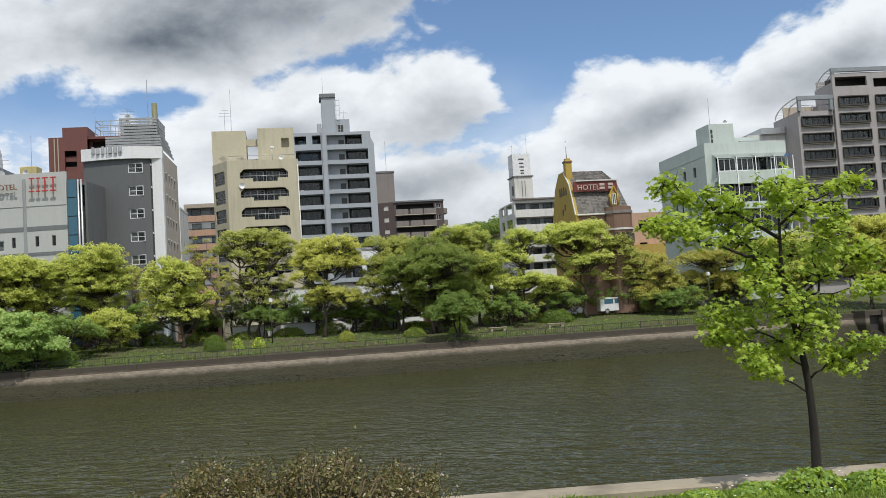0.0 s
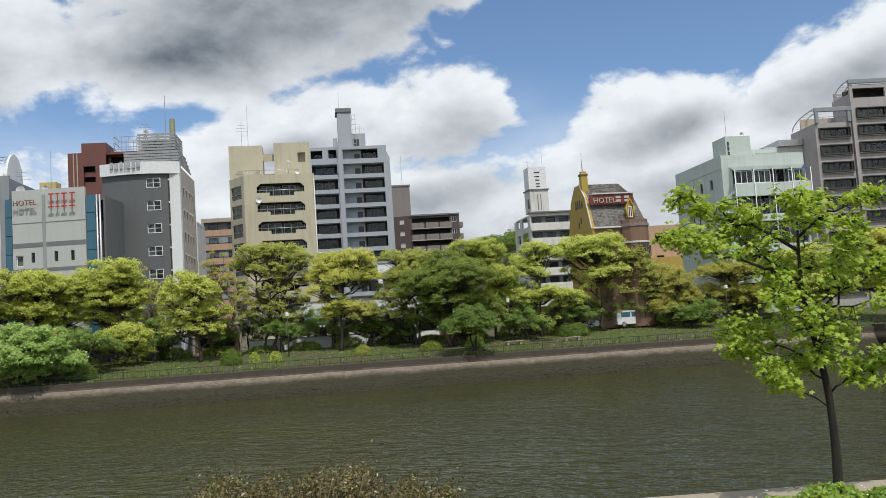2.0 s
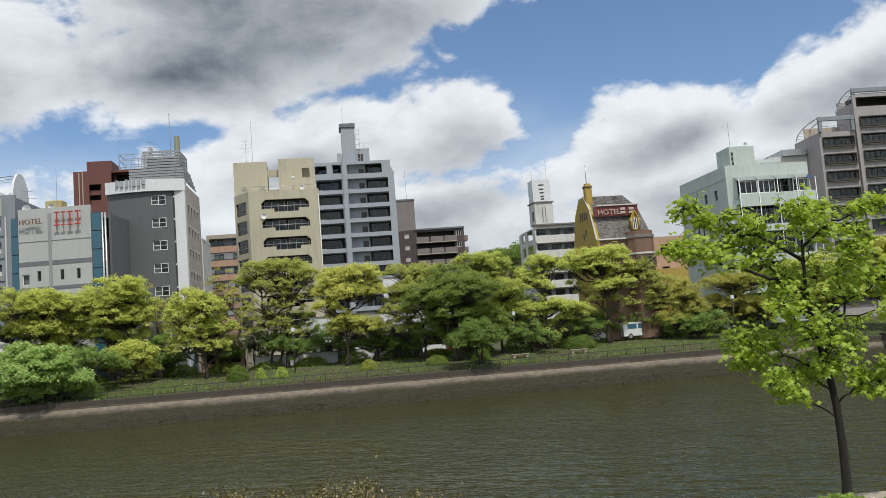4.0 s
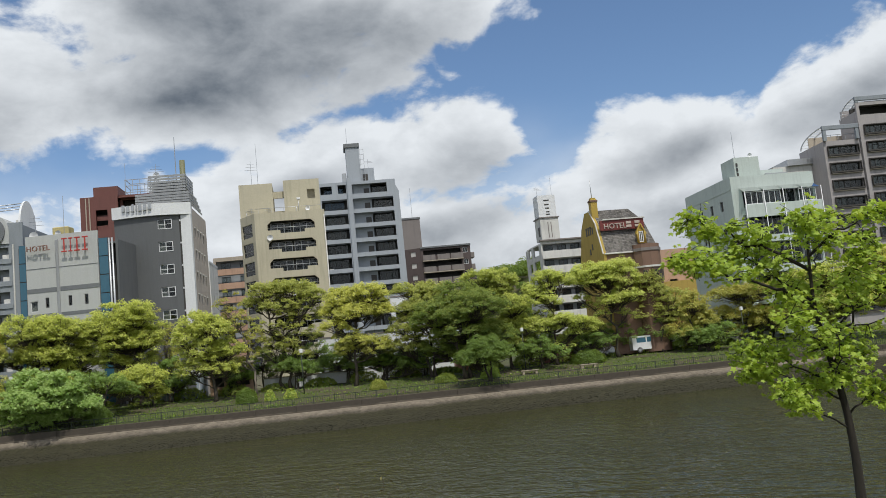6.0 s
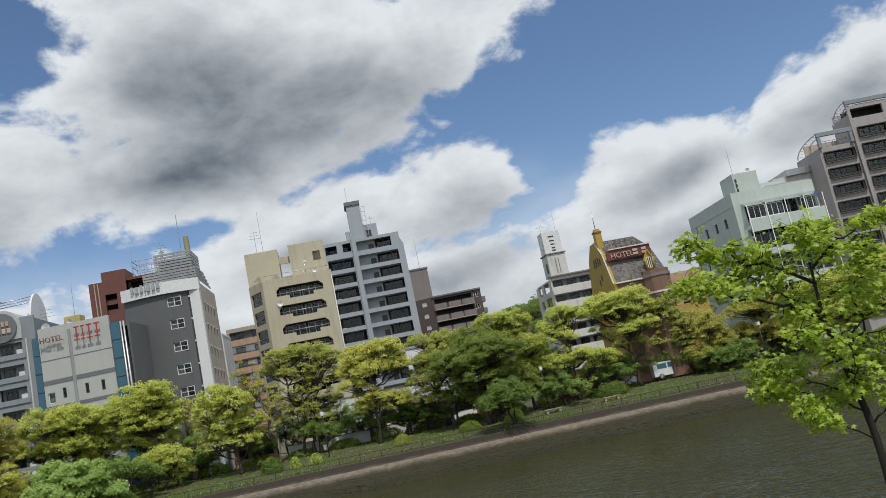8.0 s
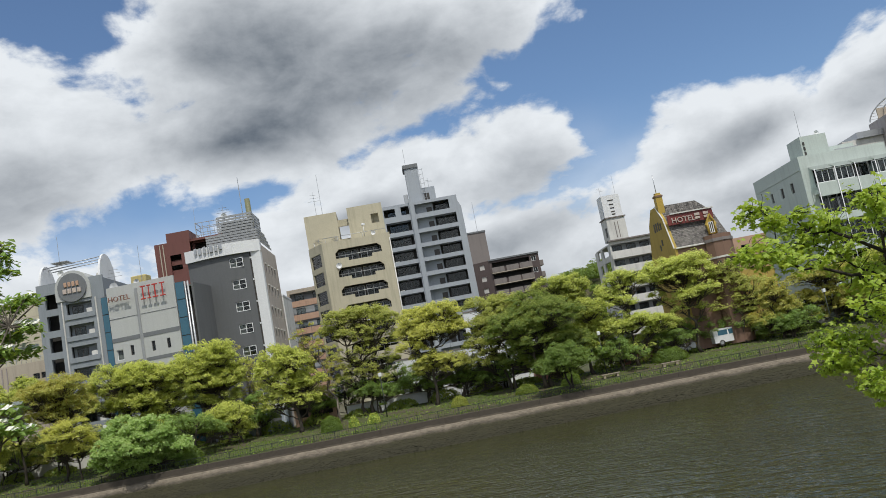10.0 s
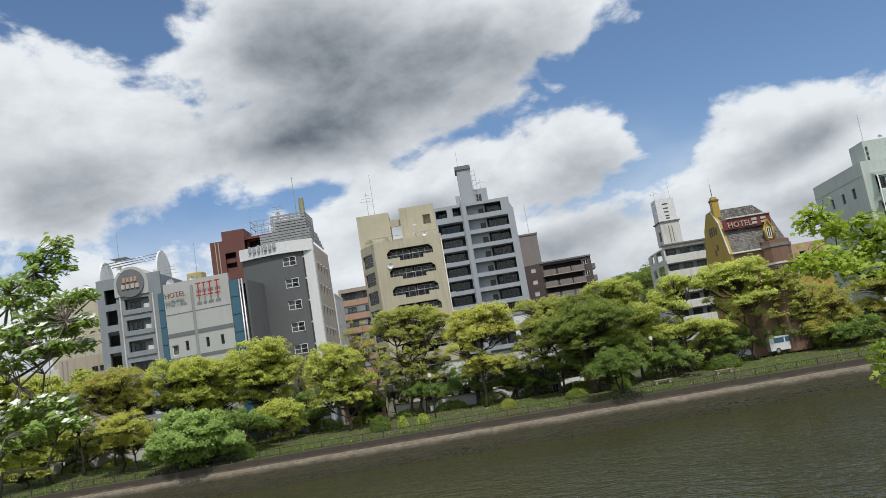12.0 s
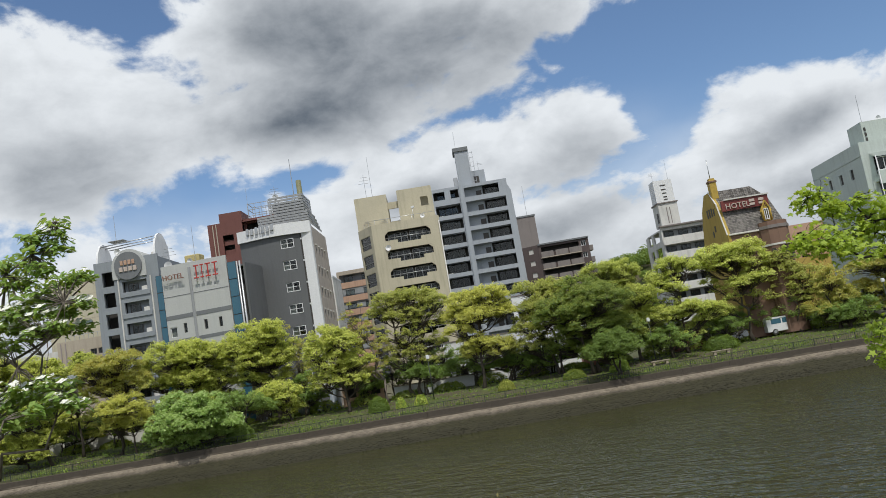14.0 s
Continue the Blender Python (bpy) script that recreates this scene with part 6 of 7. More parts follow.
tree("camphor tree with bright yellow-green spring crown", -55.9, 82.4, 130, CAMPHOR,
     [(-1.1, -0.1, 9.7, 3.1, 1.3), (-3.0, -1.1, 9.4, 2.3, 1.4), (-0.2, -0.0, 5.0, 1.9, 0.9), (-1.8, -2.4, 6.0, 2.6, 1.3, 0.7), (-4.1, -3.8, 10.3, 2.6, 1.5), (-4.3, -3.2, 7.0, 2.6, 1.3)], trunk=0.18)
tree("low yellow-green camphor with a loose crown", -58.3, 81.6, 131, CAMPHOR,
     [(-1.0, 0.1, 3.0, 2.3, 1.0), (1.4, 0.4, 3.1, 2.1, 0.9), (2.2, 2.0, 3.8, 1.2, 0.6, 0.7), (-2.1, -1.8, 2.6, 2.2, 1.2), (0.5, -0.3, 1.7, 2.2, 0.6, 0.6)], trunk=0.13)
tree("camphor tree with bright yellow-green spring crown", -71.8, 89.8, 132, CAMPHOR,
     [(-0.6, 0.0, 11.2, 3.7, 1.8), (-2.2, -2.3, 11.0, 3.7, 1.9), (0.1, -0.2, 8.6, 3.7, 1.5), (-2.6, -1.4, 7.1, 3.7, 1.6, 0.7)], trunk=0.2)
tree("low dark multi-stemmed evergreen under the taller trees", -36.1, 83.9, 133, UNDER,
     [(0.8, 0.4, 3.8, 1.5, 0.8, 0.5), (2.0, 1.4, 2.7, 1.2, 0.8, 0.5), (-0.6, -0.3, 3.5, 1.2, 0.8, 0.6)], trunk=0.11, stems=3)
tree("low dark multi-stemmed evergreen under the taller trees", -46.3, 85.6, 134, UNDER,
     [(0.7, -0.4, 3.2, 1.5, 1.0, 0.6), (1.2, 0.6, 1.6, 1.1, 0.7, 0.6)], trunk=0.11, stems=3)

tree("low dark evergreen leaning out over the wall", 1.0, 89.6, 140, (DEEP, DEEP, 0.5),
     [(-1.2, 0.0, 2.6, 1.8, 0.9), (0.8, -0.3, 2.9, 1.7, 0.9), (-0.2, 0.2, 3.8, 1.6, 0.9)], trunk=0.13, stems=2, over=2.4)
for k, along in enumerate(np.arange(-62.0, 38.0, 5.4)):
    tree("low dark evergreen in the shade of the taller trees", *on_bank(along + 1.3 * math.sin(5.0 * k), 11.6 + 0.7 * math.sin(3.0 * k)), 150 + k, UNDER,
         [(-1.3, 0.2, 2.5 + 0.5 * math.sin(k), 1.6, 0.9, 0.6), (1.2, 0.0, 2.1, 1.5, 0.8, 0.6), (0.1, 0.3, 3.4 + 0.5 * math.cos(2.0 * k), 1.4, 0.8, 0.5)], trunk=0.1, stems=3)

# shrubs with deep leaves only: shade under the trees put into leaf colour
shrub("dark clipped round shrub on the grass", -22.9, 87.1, 2.2, 1.5, 3, [DEEP, DEEP], 0.07, 5200)
shrub("bright yellow-green young shrub by the railing", -20.6, 87.2, 1.1, 1.1, 4, [YOUNG, FRESH], 0.09, 1100)
shrub("bright yellow-green young shrub by the railing", -18.6, 87.4, 1.3, 1.1, 5, [YOUNG, FRESH], 0.09, 1200)
shrub("round clipped grey-green shrub", -10.2, 89.6, 1.7, 1.0, 6, [OLIVELEAF, MATURE], 0.07, 4200)
shrub("dark low evergreen shrub by the wall", -36.0, 82.9, 2.8, 1.7, 7, [DEEP, DEEP], 0.08, 5200)
shrub("dark rounded shrub on the slope", 11.8, 96.5, 3.7, 1.4, 8, [DEEP, DEEP], 0.09, 5200)
shrub("dark rounded shrub on the slope", 1.1, 91.2, 2.0, 1.3, 9, [DEEP, DEEP], 0.09, 3000)
shrub("dark rounded shrub on the slope", -3.4, 90.6, 2.3, 0.9, 10, [DEEP, MATURE], 0.09, 3000)
for k, s in enumerate(np.arange(-66, 52, 4.6)):
    shrub("long dark clipped hedge behind the lawn", *on_bank(s, 12.4), 3.6, 1.0 + 0.25 * math.sin(s), 20 + k, [DEEP, MATURE], 0.13, 900, "hedge", group="hedge along the street")

# ---- wooded hill far behind ----
hill = thing("wooded_hill", "wooded hill with dark evergreen trees", "hill", (22, 330, 4), kind="structure")
rg = np.random.default_rng(77)
C, N, S, M = [], [], [], []
hv, hf = [], []
for i in range(17):
    for k in range(7):
        u, w = i / 16 * 2 - 1, k / 6 * 2 - 1
        hv.append((u * 60, w * 40, 30 * max(0, 1 - u * u) * max(0, 1 - w * w)))
hf = [(i * 7 + k, (i + 1) * 7 + k, (i + 1) * 7 + k + 1, i * 7 + k + 1) for i in range(16) for k in range(6)]
attach("hill_ground", mesh_of("hill_ground", hv, hf, [GROUND], True), hill)
for k in range(260):
    u, w = rg.uniform(-0.95, 0.95), rg.uniform(-0.95, 0.3)
    z = 30 * (1 - u * u) * (1 - w * w)
    rc = rg.uniform(2.0, 3.8)
    m = 260
    e = rg.normal(size=(m, 3))
    e[:, 2] = np.abs(e[:, 2]) - 0.2
    e /= np.linalg.norm(e, axis=1, keepdims=True)
    C.append(np.array((u * 60, w * 40, z + rc * 0.7)) + e * rc * rg.uniform(0.7, 1.05, (m, 1)))
    N.append(e + rg.normal(size=(m, 3)) * 0.5)
    S.append(rg.uniform(0.25, 0.5, m))
    M.append((rg.uniform(size=m) < 0.4).astype(int))
tagged(attach("woods", leaf_mesh("woods", np.concatenate(C), np.concatenate(N), np.concatenate(S), [DEEP, DEEP], np.concatenate(M)), hill), kind="stuff")

# ---- grass tufts on the far lawn ----
rg = np.random.default_rng(53)
cnt = 15000
ss, nn = rg.uniform(-62, 50, cnt), rg.uniform(0.45, 10.5, cnt) ** 1.0
keep = np.sin(ss * 0.9) * np.sin(nn * 1.7 + ss * 0.35) + rg.normal(size=cnt) * 0.5 > -0.1
ss, nn = ss[keep], nn[keep]
gx, gy = ss * CT - nn * ST + BX, BY + ss * ST + nn * CT
gz = np.interp(nn, [0, 3, 9, 15], [2.46, 2.95, 3.75, 4.0]) + 0.03
me = leaf_mesh("lawn_tufts", np.stack([gx, gy, gz], 1), rg.normal(size=(len(gx), 3)) * (0.8, 0.8, 0.3) + (0, -0.5, 0.2), rg.uniform(0.05, 0.15, len(gx)), [BLADE, DEEP], (rg.uniform(size=len(gx)) < 0.8).astype(int))
tagged(new("lawn_tufts", me), "uneven grass tufts on the far bank lawn", "grass", kind="stuff")

# ---- street level behind the trees ----
b = building("white_podium", "low white shop building with wide windows behind the trees", "building", -18.5, 103.5, 9.65)
for hgt, xa, xb, dy in ((5.2, 0.0, 17.0, 0.0), (9.4, 9.0, 13.6, 1.4)):
    hs = [(x, x + 2.0, z, z + 1.3) for z in np.arange(1.0, hgt - 1.6, 2.7) for x in np.arange(xa + 0.5, xb - 2.1, 2.6)]
    attach("front_wall", mesh_of("front_wall", *pierced(xa, xb, 0, hgt, hs, dy, 0.25), [WHITE]), b)
    for q in hs:
        window(b, *q, dy + 0.1, STEEL, lights=2, curtain=0.3)
    box("roof", b, OFFWHITE, xa, xb, dy + 0.26, dy + 6.0, hgt - 0.3, hgt - 0.1)
    box("roof_edge", b, TAUPE, xa - 0.05, xb + 0.05, dy - 0.06, dy + 0.24, hgt, hgt + 0.15)
    box("room_sheet", b, SHADEBACK, xa + 0.1, xb - 0.1, dy + 1.2, dy + 1.3, 0, hgt - 0.3)
def low_wall(label, s0, s1, n, z0, z1, mat, category="wall", name="street_wall"):
    t = thing(name, label, category, (0, 0, 0))
    t.matrix_basis = BANK @ pose(0, 0, 0)
    box("body", t, mat, s0, s1, n, n + 0.25, z0, z1, b=0.02)
    box("cap", t, COPE, s0 - 0.04, s1 + 0.04, n - 0.05, n + 0.3, z1, z1 + 0.1, b=0.02)
    return t


low_wall("white rendered street wall in front of the flats", -21.5, -3.0, 14.0, 3.9, 5.2, WHITE)
low_wall("pale street wall beside the hotel", 20.0, 36.0, 14.2, 3.9, 6.0, OFFWHITE)
low_wall("grey concrete street wall", -64.0, -40.0, 14.4, 3.9, 5.3, OFFWHITE)
shed = thing("blue_shed", "pale blue metal shed with white roof", "shed", (0, 0, 0))
shed.matrix_basis = BANK @ pose(-33.0, 13.4, 3.95)
box("body", shed, paint("pale_blue_sheet", (0.36, 0.42, 0.50), 0.6, 0.2), 0, 5.2, 0, 3, 0, 2.5)
attach("roof", mesh_of("roof", *prism([(-0.2, 2.5), (5.4, 2.5), (5.4, 2.7), (2.6, 3.5), (-0.2, 2.9)], -0.2, 3.2), [WHITE]), shed, "white pitched roof")
for x in np.arange(0.2, 5.1, 0.5):
    box("rib", shed, WHITE, x, x + 0.05, -0.03, 0, 0.05, 2.45)
box("door", shed, DARKGREY, 3.4, 4.4, -0.05, 0, 0.02, 2.0)
shop = thing("brick_porch", "low orange-brick porch with dark openings", "porch", (0, 0, 0))
shop.matrix_basis = BANK @ pose(-27.2, 13.6, 3.95)
attach("wall", mesh_of("wall", *pierced(0, 4.6, 0, 3.2, [(0.4, 1.5, 0.9, 2.3), (1.9, 2.8, 0.1, 2.3), (3.2, 4.2, 0.9, 2.3)], 0, 0.25), [SALMON]), shop)
box("roof", shop, SANDY, -0.2, 4.8, -0.4, 3, 3.2, 3.45, b=0.03)
box("room_sheet", shop, SHADEBACK, 0, 4.6, 2.2, 2.4, 0, 3.1)
for x in (0.4, 3.2):
    box("planter", shop, BRICK, x, x + 1.1, -0.35, -0.05, 0.0, 0.5)
booth = thing("pink_booth", "small pink and white booth under the trees", "booth", (0, 0, 0))
booth.matrix_basis = BANK @ pose(-0.3, 13.2, 3.95)
box("body", booth, PINK, 0, 2.4, 0, 1.6, 0, 1.5, b=0.03)
box("upper_body", booth, WHITE, 0, 2.4, 0.1, 1.6, 1.5, 2.7, b=0.03)
box("counter", booth, WHITE, -0.1, 2.5, -0.25, 0.1, 1.42, 1.52)
lot = thing("garden_wall", "reddish wall with white panels behind the trees", "wall", (0, 0, 0))
lot.matrix_basis = BANK @ pose(9.5, 12.6, 3.9)
box("body", lot, paint("faded_red_wall", (0.26, 0.12, 0.10), 0.8, 0.4), 0, 6.0, 0.1, 0.4, 0, 3.0)
box("white_panel", lot, WHITE, 5.2, 8.0, -0.2, 0.05, 0.4, 1.2)
box("board", lot, PINK, 1.4, 2.6, -0.1, 0.08, 0.2, 2.2)


def van(label, s, n, rz, body_mat):
    """A parked van: body, cab glass, wheels with rims, lamps."""
    t = thing("van", label, "van", (0, 0, 0))
    t.matrix_basis = BANK @ pose(s, n, 3.98, 0, 0, rz)
    side = [(0, 0.35), (4.2, 0.35), (4.3, 0.6), (4.2, 1.0), (3.6, 1.15), (3.0, 1.85), (0.15, 1.9), (0, 1.7)]
    attach("body", mesh_of("body", *prism(side, 0, 1.65), [body_mat]), t)
    box("side_window", t, BLUEGLASS, 0.5, 1.6, -0.015, 0, 1.15, 1.7)
    box("side_window", t, BLUEGLASS, 1.75, 2.85, -0.015, 0, 1.15, 1.7)
    for x in (0.8, 3.4):
        for y in (0.1, 1.55):
            ring = [(x, y - 0.1, 0.32), (x, y + 0.1, 0.32)]
            w = attach("wheel", mesh_of("wheel", *tube_data(ring, [0.32, 0.32], 14), [DARKFRAME]), t)
            attach("rim", mesh_of("rim", *tube_data([(x, y - 0.115, 0.32), (x, y - 0.1, 0.32)], [0.18, 0.18], 10), [STEEL]), w)
    box("headlight", t, FRAME, 4.18, 4.27, 0.1, 0.45, 0.7, 0.9)
    box("headlight", t, FRAME, 4.18, 4.27, 1.2, 1.55, 0.7, 0.9)
    return t


van("white parked van behind the hedge", 19.4, 10.6, 4, WHITE)
van("silver parked van behind the hedge", 13.2, 11.0, 3, STEEL)
for s in (-17.0, 6.0, 30.5, -45.0):
    post = thing("lamp_post", "slim dark metal lamp post on the lawn", "lamp post", (0, 0, 0), group="lamp posts on the far bank")
    post.matrix_basis = BANK @ pose(s, 6.2, far_ground(6.2) - 0.05)
    pole("pole", post, FENCE, (0, 0, 0), (0, 0, 4.2), 0.06)
    box("lantern", post, WHITE, -0.16, 0.16, -0.16, 0.16, 4.2, 4.6, b=0.04)
for k, s in enumerate((5.0, 11.2)):
    bench = thing("bench", "low stone bench on the lawn", "bench", (0, 0, 0), group="benches on the lawn")
    bench.matrix_basis = BANK @ pose(s, 4.0, far_ground(4.0) - 0.03)
    box("seat", bench, COPE, 0, 1.9, 0, 0.5, 0.36, 0.46, b=0.02)
    for x in (0.15, 1.5):
        box("leg", bench, COPE, x, x + 0.25, 0.06, 0.44, 0, 0.36)

# ---- young tree on the near bank ----
def lobed_leaf(rg, c, nrm, size):
    """A five-lobed leaf, its lobes drooping a little."""
    nrm = Vector(nrm).normalized()
    a = nrm.cross(Vector(rg.normal(size=3))).normalized()
    b2 = nrm.cross(a)
    pts = [Vector(c)]
    for k in range(10):
        t = 2 * math.pi * k / 10
        q = (1.0 if k % 2 == 0 else 0.52) * size
        pts.append(Vector(c) + a * math.cos(t) * q + b2 * math.sin(t) * q - nrm * (0.25 if k % 2 == 0 else 0.05) * size)
    return pts, [(0, k + 1, (k + 1) % 10 + 1) for k in range(10)]


def young_tree():
    rg = np.random.default_rng(5)
    t = thing("young_tree", "young slender tree with fresh lime-green lobed leaves", "tree", (4.27, 10.62, 3.46))

    def stem(z):
        k = min(1.0, max(0.0, (z - 1.1) / 1.5))
        return np.array((0.035 * math.sin(z * 2.3) * (1 - 0.4 * z / 3.3) - 0.17 * k * k * (3 - 2 * k), 0.03 * math.sin(z * 1.7), z))

    heights = [3.32 * k / 15 for k in range(16)]
    wood = [tube_data([stem(z) for z in heights], [0.072] + [0.056 - 0.0148 * z for z in heights[1:]], 10)]
    # limbs: height of the start, end across, end in depth, end height, thickness
    limbs = [(2.30, -1.58, -0.2, 2.95, 0.026), (2.70, -1.32, 0.3, 3.42, 0.022), (2.85, 0.51, -0.3, 3.26, 0.018), (3.10, 0.20, 0.2, 3.31, 0.012),
             (1.95, 0.86, 0.2, 2.47, 0.024), (1.60, 0.29, -0.35, 2.94, 0.026), (1.12, 0.84, 0.1, 1.51, 0.014), (0.98, -0.78, -0.3, 1.41, 0.011),
             (1.45, -0.92, 0.3, 1.89, 0.014), (1.72, -0.58, -0.4, 2.24, 0.014), (1.28, -0.91, 0.1, 1.69, 0.012), (1.52, 0.44, 0.4, 1.80, 0.012),
             (1.90, 0.78, -0.3, 2.15, 0.012), (2.35, -0.77, 0.4, 2.97, 0.018), (2.6, 0.1, 0.5, 3.0, 0.014), (2.1, -0.1, 0.6, 2.6, 0.012), (1.5, -0.2, -0.6, 1.95, 0.012)]
    nodes = []
    for z0, ex, ey, ez, r in limbs:
        lp, lr = limb(stem(z0), (ex, ey, ez), r, 0.004, 0.05 if abs(ex) > 0.4 else -0.04, rg, 10)
        wood.append(tube_data(lp, lr, 6))
        nodes += list(lp[2:])
    nodes = np.array(nodes)
    # sprays of leaves: across, height, half width, half height
    upper = [(-1.29, 3.41, 0.20, 0.11), (-1.05, 3.21, 0.26, 0.13), (-0.68, 3.22, 0.26, 0.11), (-1.39, 2.97, 0.21, 0.11), (-1.14, 2.83, 0.30, 0.11), (-0.70, 2.99, 0.30, 0.12),
             (-0.16, 3.29, 0.30, 0.11), (0.19, 3.27, 0.19, 0.10), (0.51, 3.27, 0.19, 0.07), (-0.01, 3.03, 0.37, 0.14), (-0.47, 2.80, 0.32, 0.11), (0.29, 2.89, 0.31, 0.14),
             (0.59, 2.60, 0.29, 0.14), (0.84, 2.47, 0.19, 0.11), (0.19, 2.52, 0.31, 0.14), (-0.17, 2.59, 0.24, 0.14), (-1.58, 2.93, 0.13, 0.06)]
    lower = [(0.73, 2.16, 0.23, 0.07), (-0.46, 2.23, 0.28, 0.12), (-0.79, 1.97, 0.25, 0.09), (-0.54, 1.85, 0.30, 0.11), (-0.88, 1.69, 0.18, 0.07), (-0.70, 1.49, 0.18, 0.10),
             (-0.28, 1.97, 0.21, 0.14), (0.07, 1.85, 0.24, 0.14), (0.37, 1.81, 0.22, 0.11), (-0.27, 1.54, 0.28, 0.10), (-0.52, 1.36, 0.19, 0.07), (0.10, 1.52, 0.18, 0.10),
             (0.42, 1.48, 0.25, 0.07), (0.73, 1.51, 0.18, 0.05), (0.45, 1.31, 0.14, 0.05), (-0.29, 2.40, 0.23, 0.08)]
    leaves = []
    for x, z, rx, rz in upper + lower:
        flat = np.hypot(nodes[:, 0] - x, (nodes[:, 2] - z) * 1.3)
        y = nodes[int(np.argmin(flat))][1]
        for j in range(int(12 + 145 * rx * (0.3 + rz))):
            d = rg.normal(size=3)
            d /= np.linalg.norm(d)
            tip = np.array((x, y, z - 0.04)) + d * (rx * 1.2, 0.30 + 0.5 * rx, rz * 1.75 + 0.03) * rg.uniform(0.25, 1.1)
            near = np.linalg.norm((nodes - tip) * (1, 1, 1.3), axis=1)
            start = nodes[int(np.argmin(near))]
            tw, tr = limb(start, tip, 0.0055, 0.002, 0.05, rg, 5)
            wood.append(tube_data(tw, tr, 4))
            for m in range(rg.integers(7, 12)):
                u = rg.uniform(1.6, 4.0)
                i = min(3, int(u))
                v = tw[i] + (tw[i + 1] - tw[i]) * (u - i) + rg.normal(size=3) * (0.055, 0.055, 0.035)
                leaves.append(lobed_leaf(rg, v, (rg.normal() * 0.6, rg.normal() * 0.6 - 0.2, 0.85), rg.uniform(0.026, 0.050)))
    attach("trunk", mesh_of("trunk", *joined(wood), [DARKBARK], True), t, "slim dark trunk and limbs")
    attach("crown", mesh_of("crown", *joined(leaves), [SPRING]), t, "airy crown of lime-green leaves")


young_tree()


def dogwood():
    """A flowering tree whose outer boughs reach in over the water."""
    rg = np.random.default_rng(9)
    t = thing("flowering_tree", "small flowering tree with white blossom and green leaves", "tree", (-5.6, 7.6, 3.6))
    stem = [np.array((0.05 * math.sin(k), 0.03 * k, 3.4 * k / 7)) for k in range(8)]
    wood = [tube_data(stem, [0.09 - 0.009 * k for k in range(8)], 9)]
    # boughs: start on the stem, end across, in depth, height
    boughs = [(4, 1.95, 0.0, 3.85), (4, 2.05, 0.3, 3.38), (3, 2.10, -0.2, 3.14), (3, 1.80, 0.2, 2.95), (3, 1.95, 0.1, 2.40), (2, 1.55, -0.3, 2.30), (5, 1.50, 0.2, 3.60),
              (5, 0.90, -0.5, 3.9), (6, 0.5, 0.6, 4.2), (4, -1.3, 0.2, 3.6), (5, -0.9, -0.5, 4.0), (3, -1.4, 0.3, 2.9), (6, 0.1, -0.6, 4.2)]
    nodes = []
    for k, ex, ey, ez in boughs:
        lp, lr = limb(stem[k], (ex, ey, ez), 0.03, 0.006, -0.05, rg, 10)
        wood.append(tube_data(lp, lr, 6))
        nodes += list(lp[3:])
    nodes = np.array(nodes)
    green = [(1.94, 3.78, 0.12, 0.11), (1.89, 3.63, 0.17, 0.08), (1.75, 3.72, 0.07, 0.05), (1.53, 3.57, 0.21, 0.10), (1.78, 3.48, 0.17, 0.08), (1.53, 3.38, 0.22, 0.08),
             (1.99, 3.32, 0.14, 0.04), (2.14, 3.35, 0.07, 0.03), (1.73, 3.26, 0.17, 0.06), (1.40, 3.12, 0.16, 0.12), (1.41, 2.89, 0.18, 0.09), (1.64, 2.32, 0.26, 0.08),
             (1.38, 2.26, 0.18, 0.07), (1.16, 3.35, 0.21, 0.21), (1.12, 2.89, 0.21, 0.21), (1.08, 2.43, 0.21, 0.21), (-0.9, 3.4, 0.5, 0.4), (0.1, 4.0, 0.6, 0.3)]
    flowery = [(1.67, 3.14, 0.25, 0.07), (1.91, 3.08, 0.19, 0.06), (2.12, 3.13, 0.09, 0.05), (1.55, 3.04, 0.23, 0.07), (2.00, 2.95, 0.14, 0.05), (1.79, 2.93, 0.20, 0.06),
               (1.60, 2.51, 0.28, 0.08), (1.81, 2.52, 0.17, 0.07), (1.43, 2.44, 0.20, 0.07), (1.86, 2.38, 0.13, 0.05), (1.99, 2.33, 0.05, 0.03)]
    C, N, petals = [], [], []
    for k, (x, z, rx, rz) in enumerate(green + flowery):
        bloom = 0.06 if k < len(green) else 0.85
        for j in range(int(14 + 220 * rx * (0.15 + rz))):
            d = rg.normal(size=3)
            d /= np.linalg.norm(d)
            tip = np.array((x, 0.0, z)) + d * (rx, 0.12 + 0.8 * rx, rz) * rg.uniform(0.3, 1.0)
            start = nodes[int(np.argmin(np.linalg.norm(nodes - tip, axis=1)))]
            tw, tr = limb(start, tip, 0.005, 0.002, 0.04, rg, 4)
            wood.append(tube_data(tw, tr, 4))
            for m in range(7):
                a = rg.uniform(0, 6.283)
                C.append(tip + np.array((0.045 * math.cos(a), 0.045 * math.sin(a), rg.normal() * 0.02)))
                N.append((0.5 * math.cos(a) + rg.normal() * 0.3, 0.5 * math.sin(a) - 0.2, 0.8))
            if rg.uniform() < bloom:
                v, turn = Vector(tip) + Vector((0, -0.02, 0.035)), rg.uniform(0, 1.5)
                s = rg.uniform(0.8, 1.25)
                for m in range(4):
                    a = m * 1.571 + turn
                    u = Vector((math.cos(a), 0.86 * math.sin(a), 0.5 * math.sin(a) + 0.1)) * s
                    w = Vector((-math.sin(a), 0.86 * math.cos(a), 0.5 * math.cos(a))) * s
                    petals.append(([v, v + u * 0.022 + w * 0.018, v + u * 0.042, v + u * 0.022 - w * 0.018], [(0, 1, 2, 3)]))
    attach("trunk", mesh_of("trunk", *joined(wood), [PALEBARK], True), t)
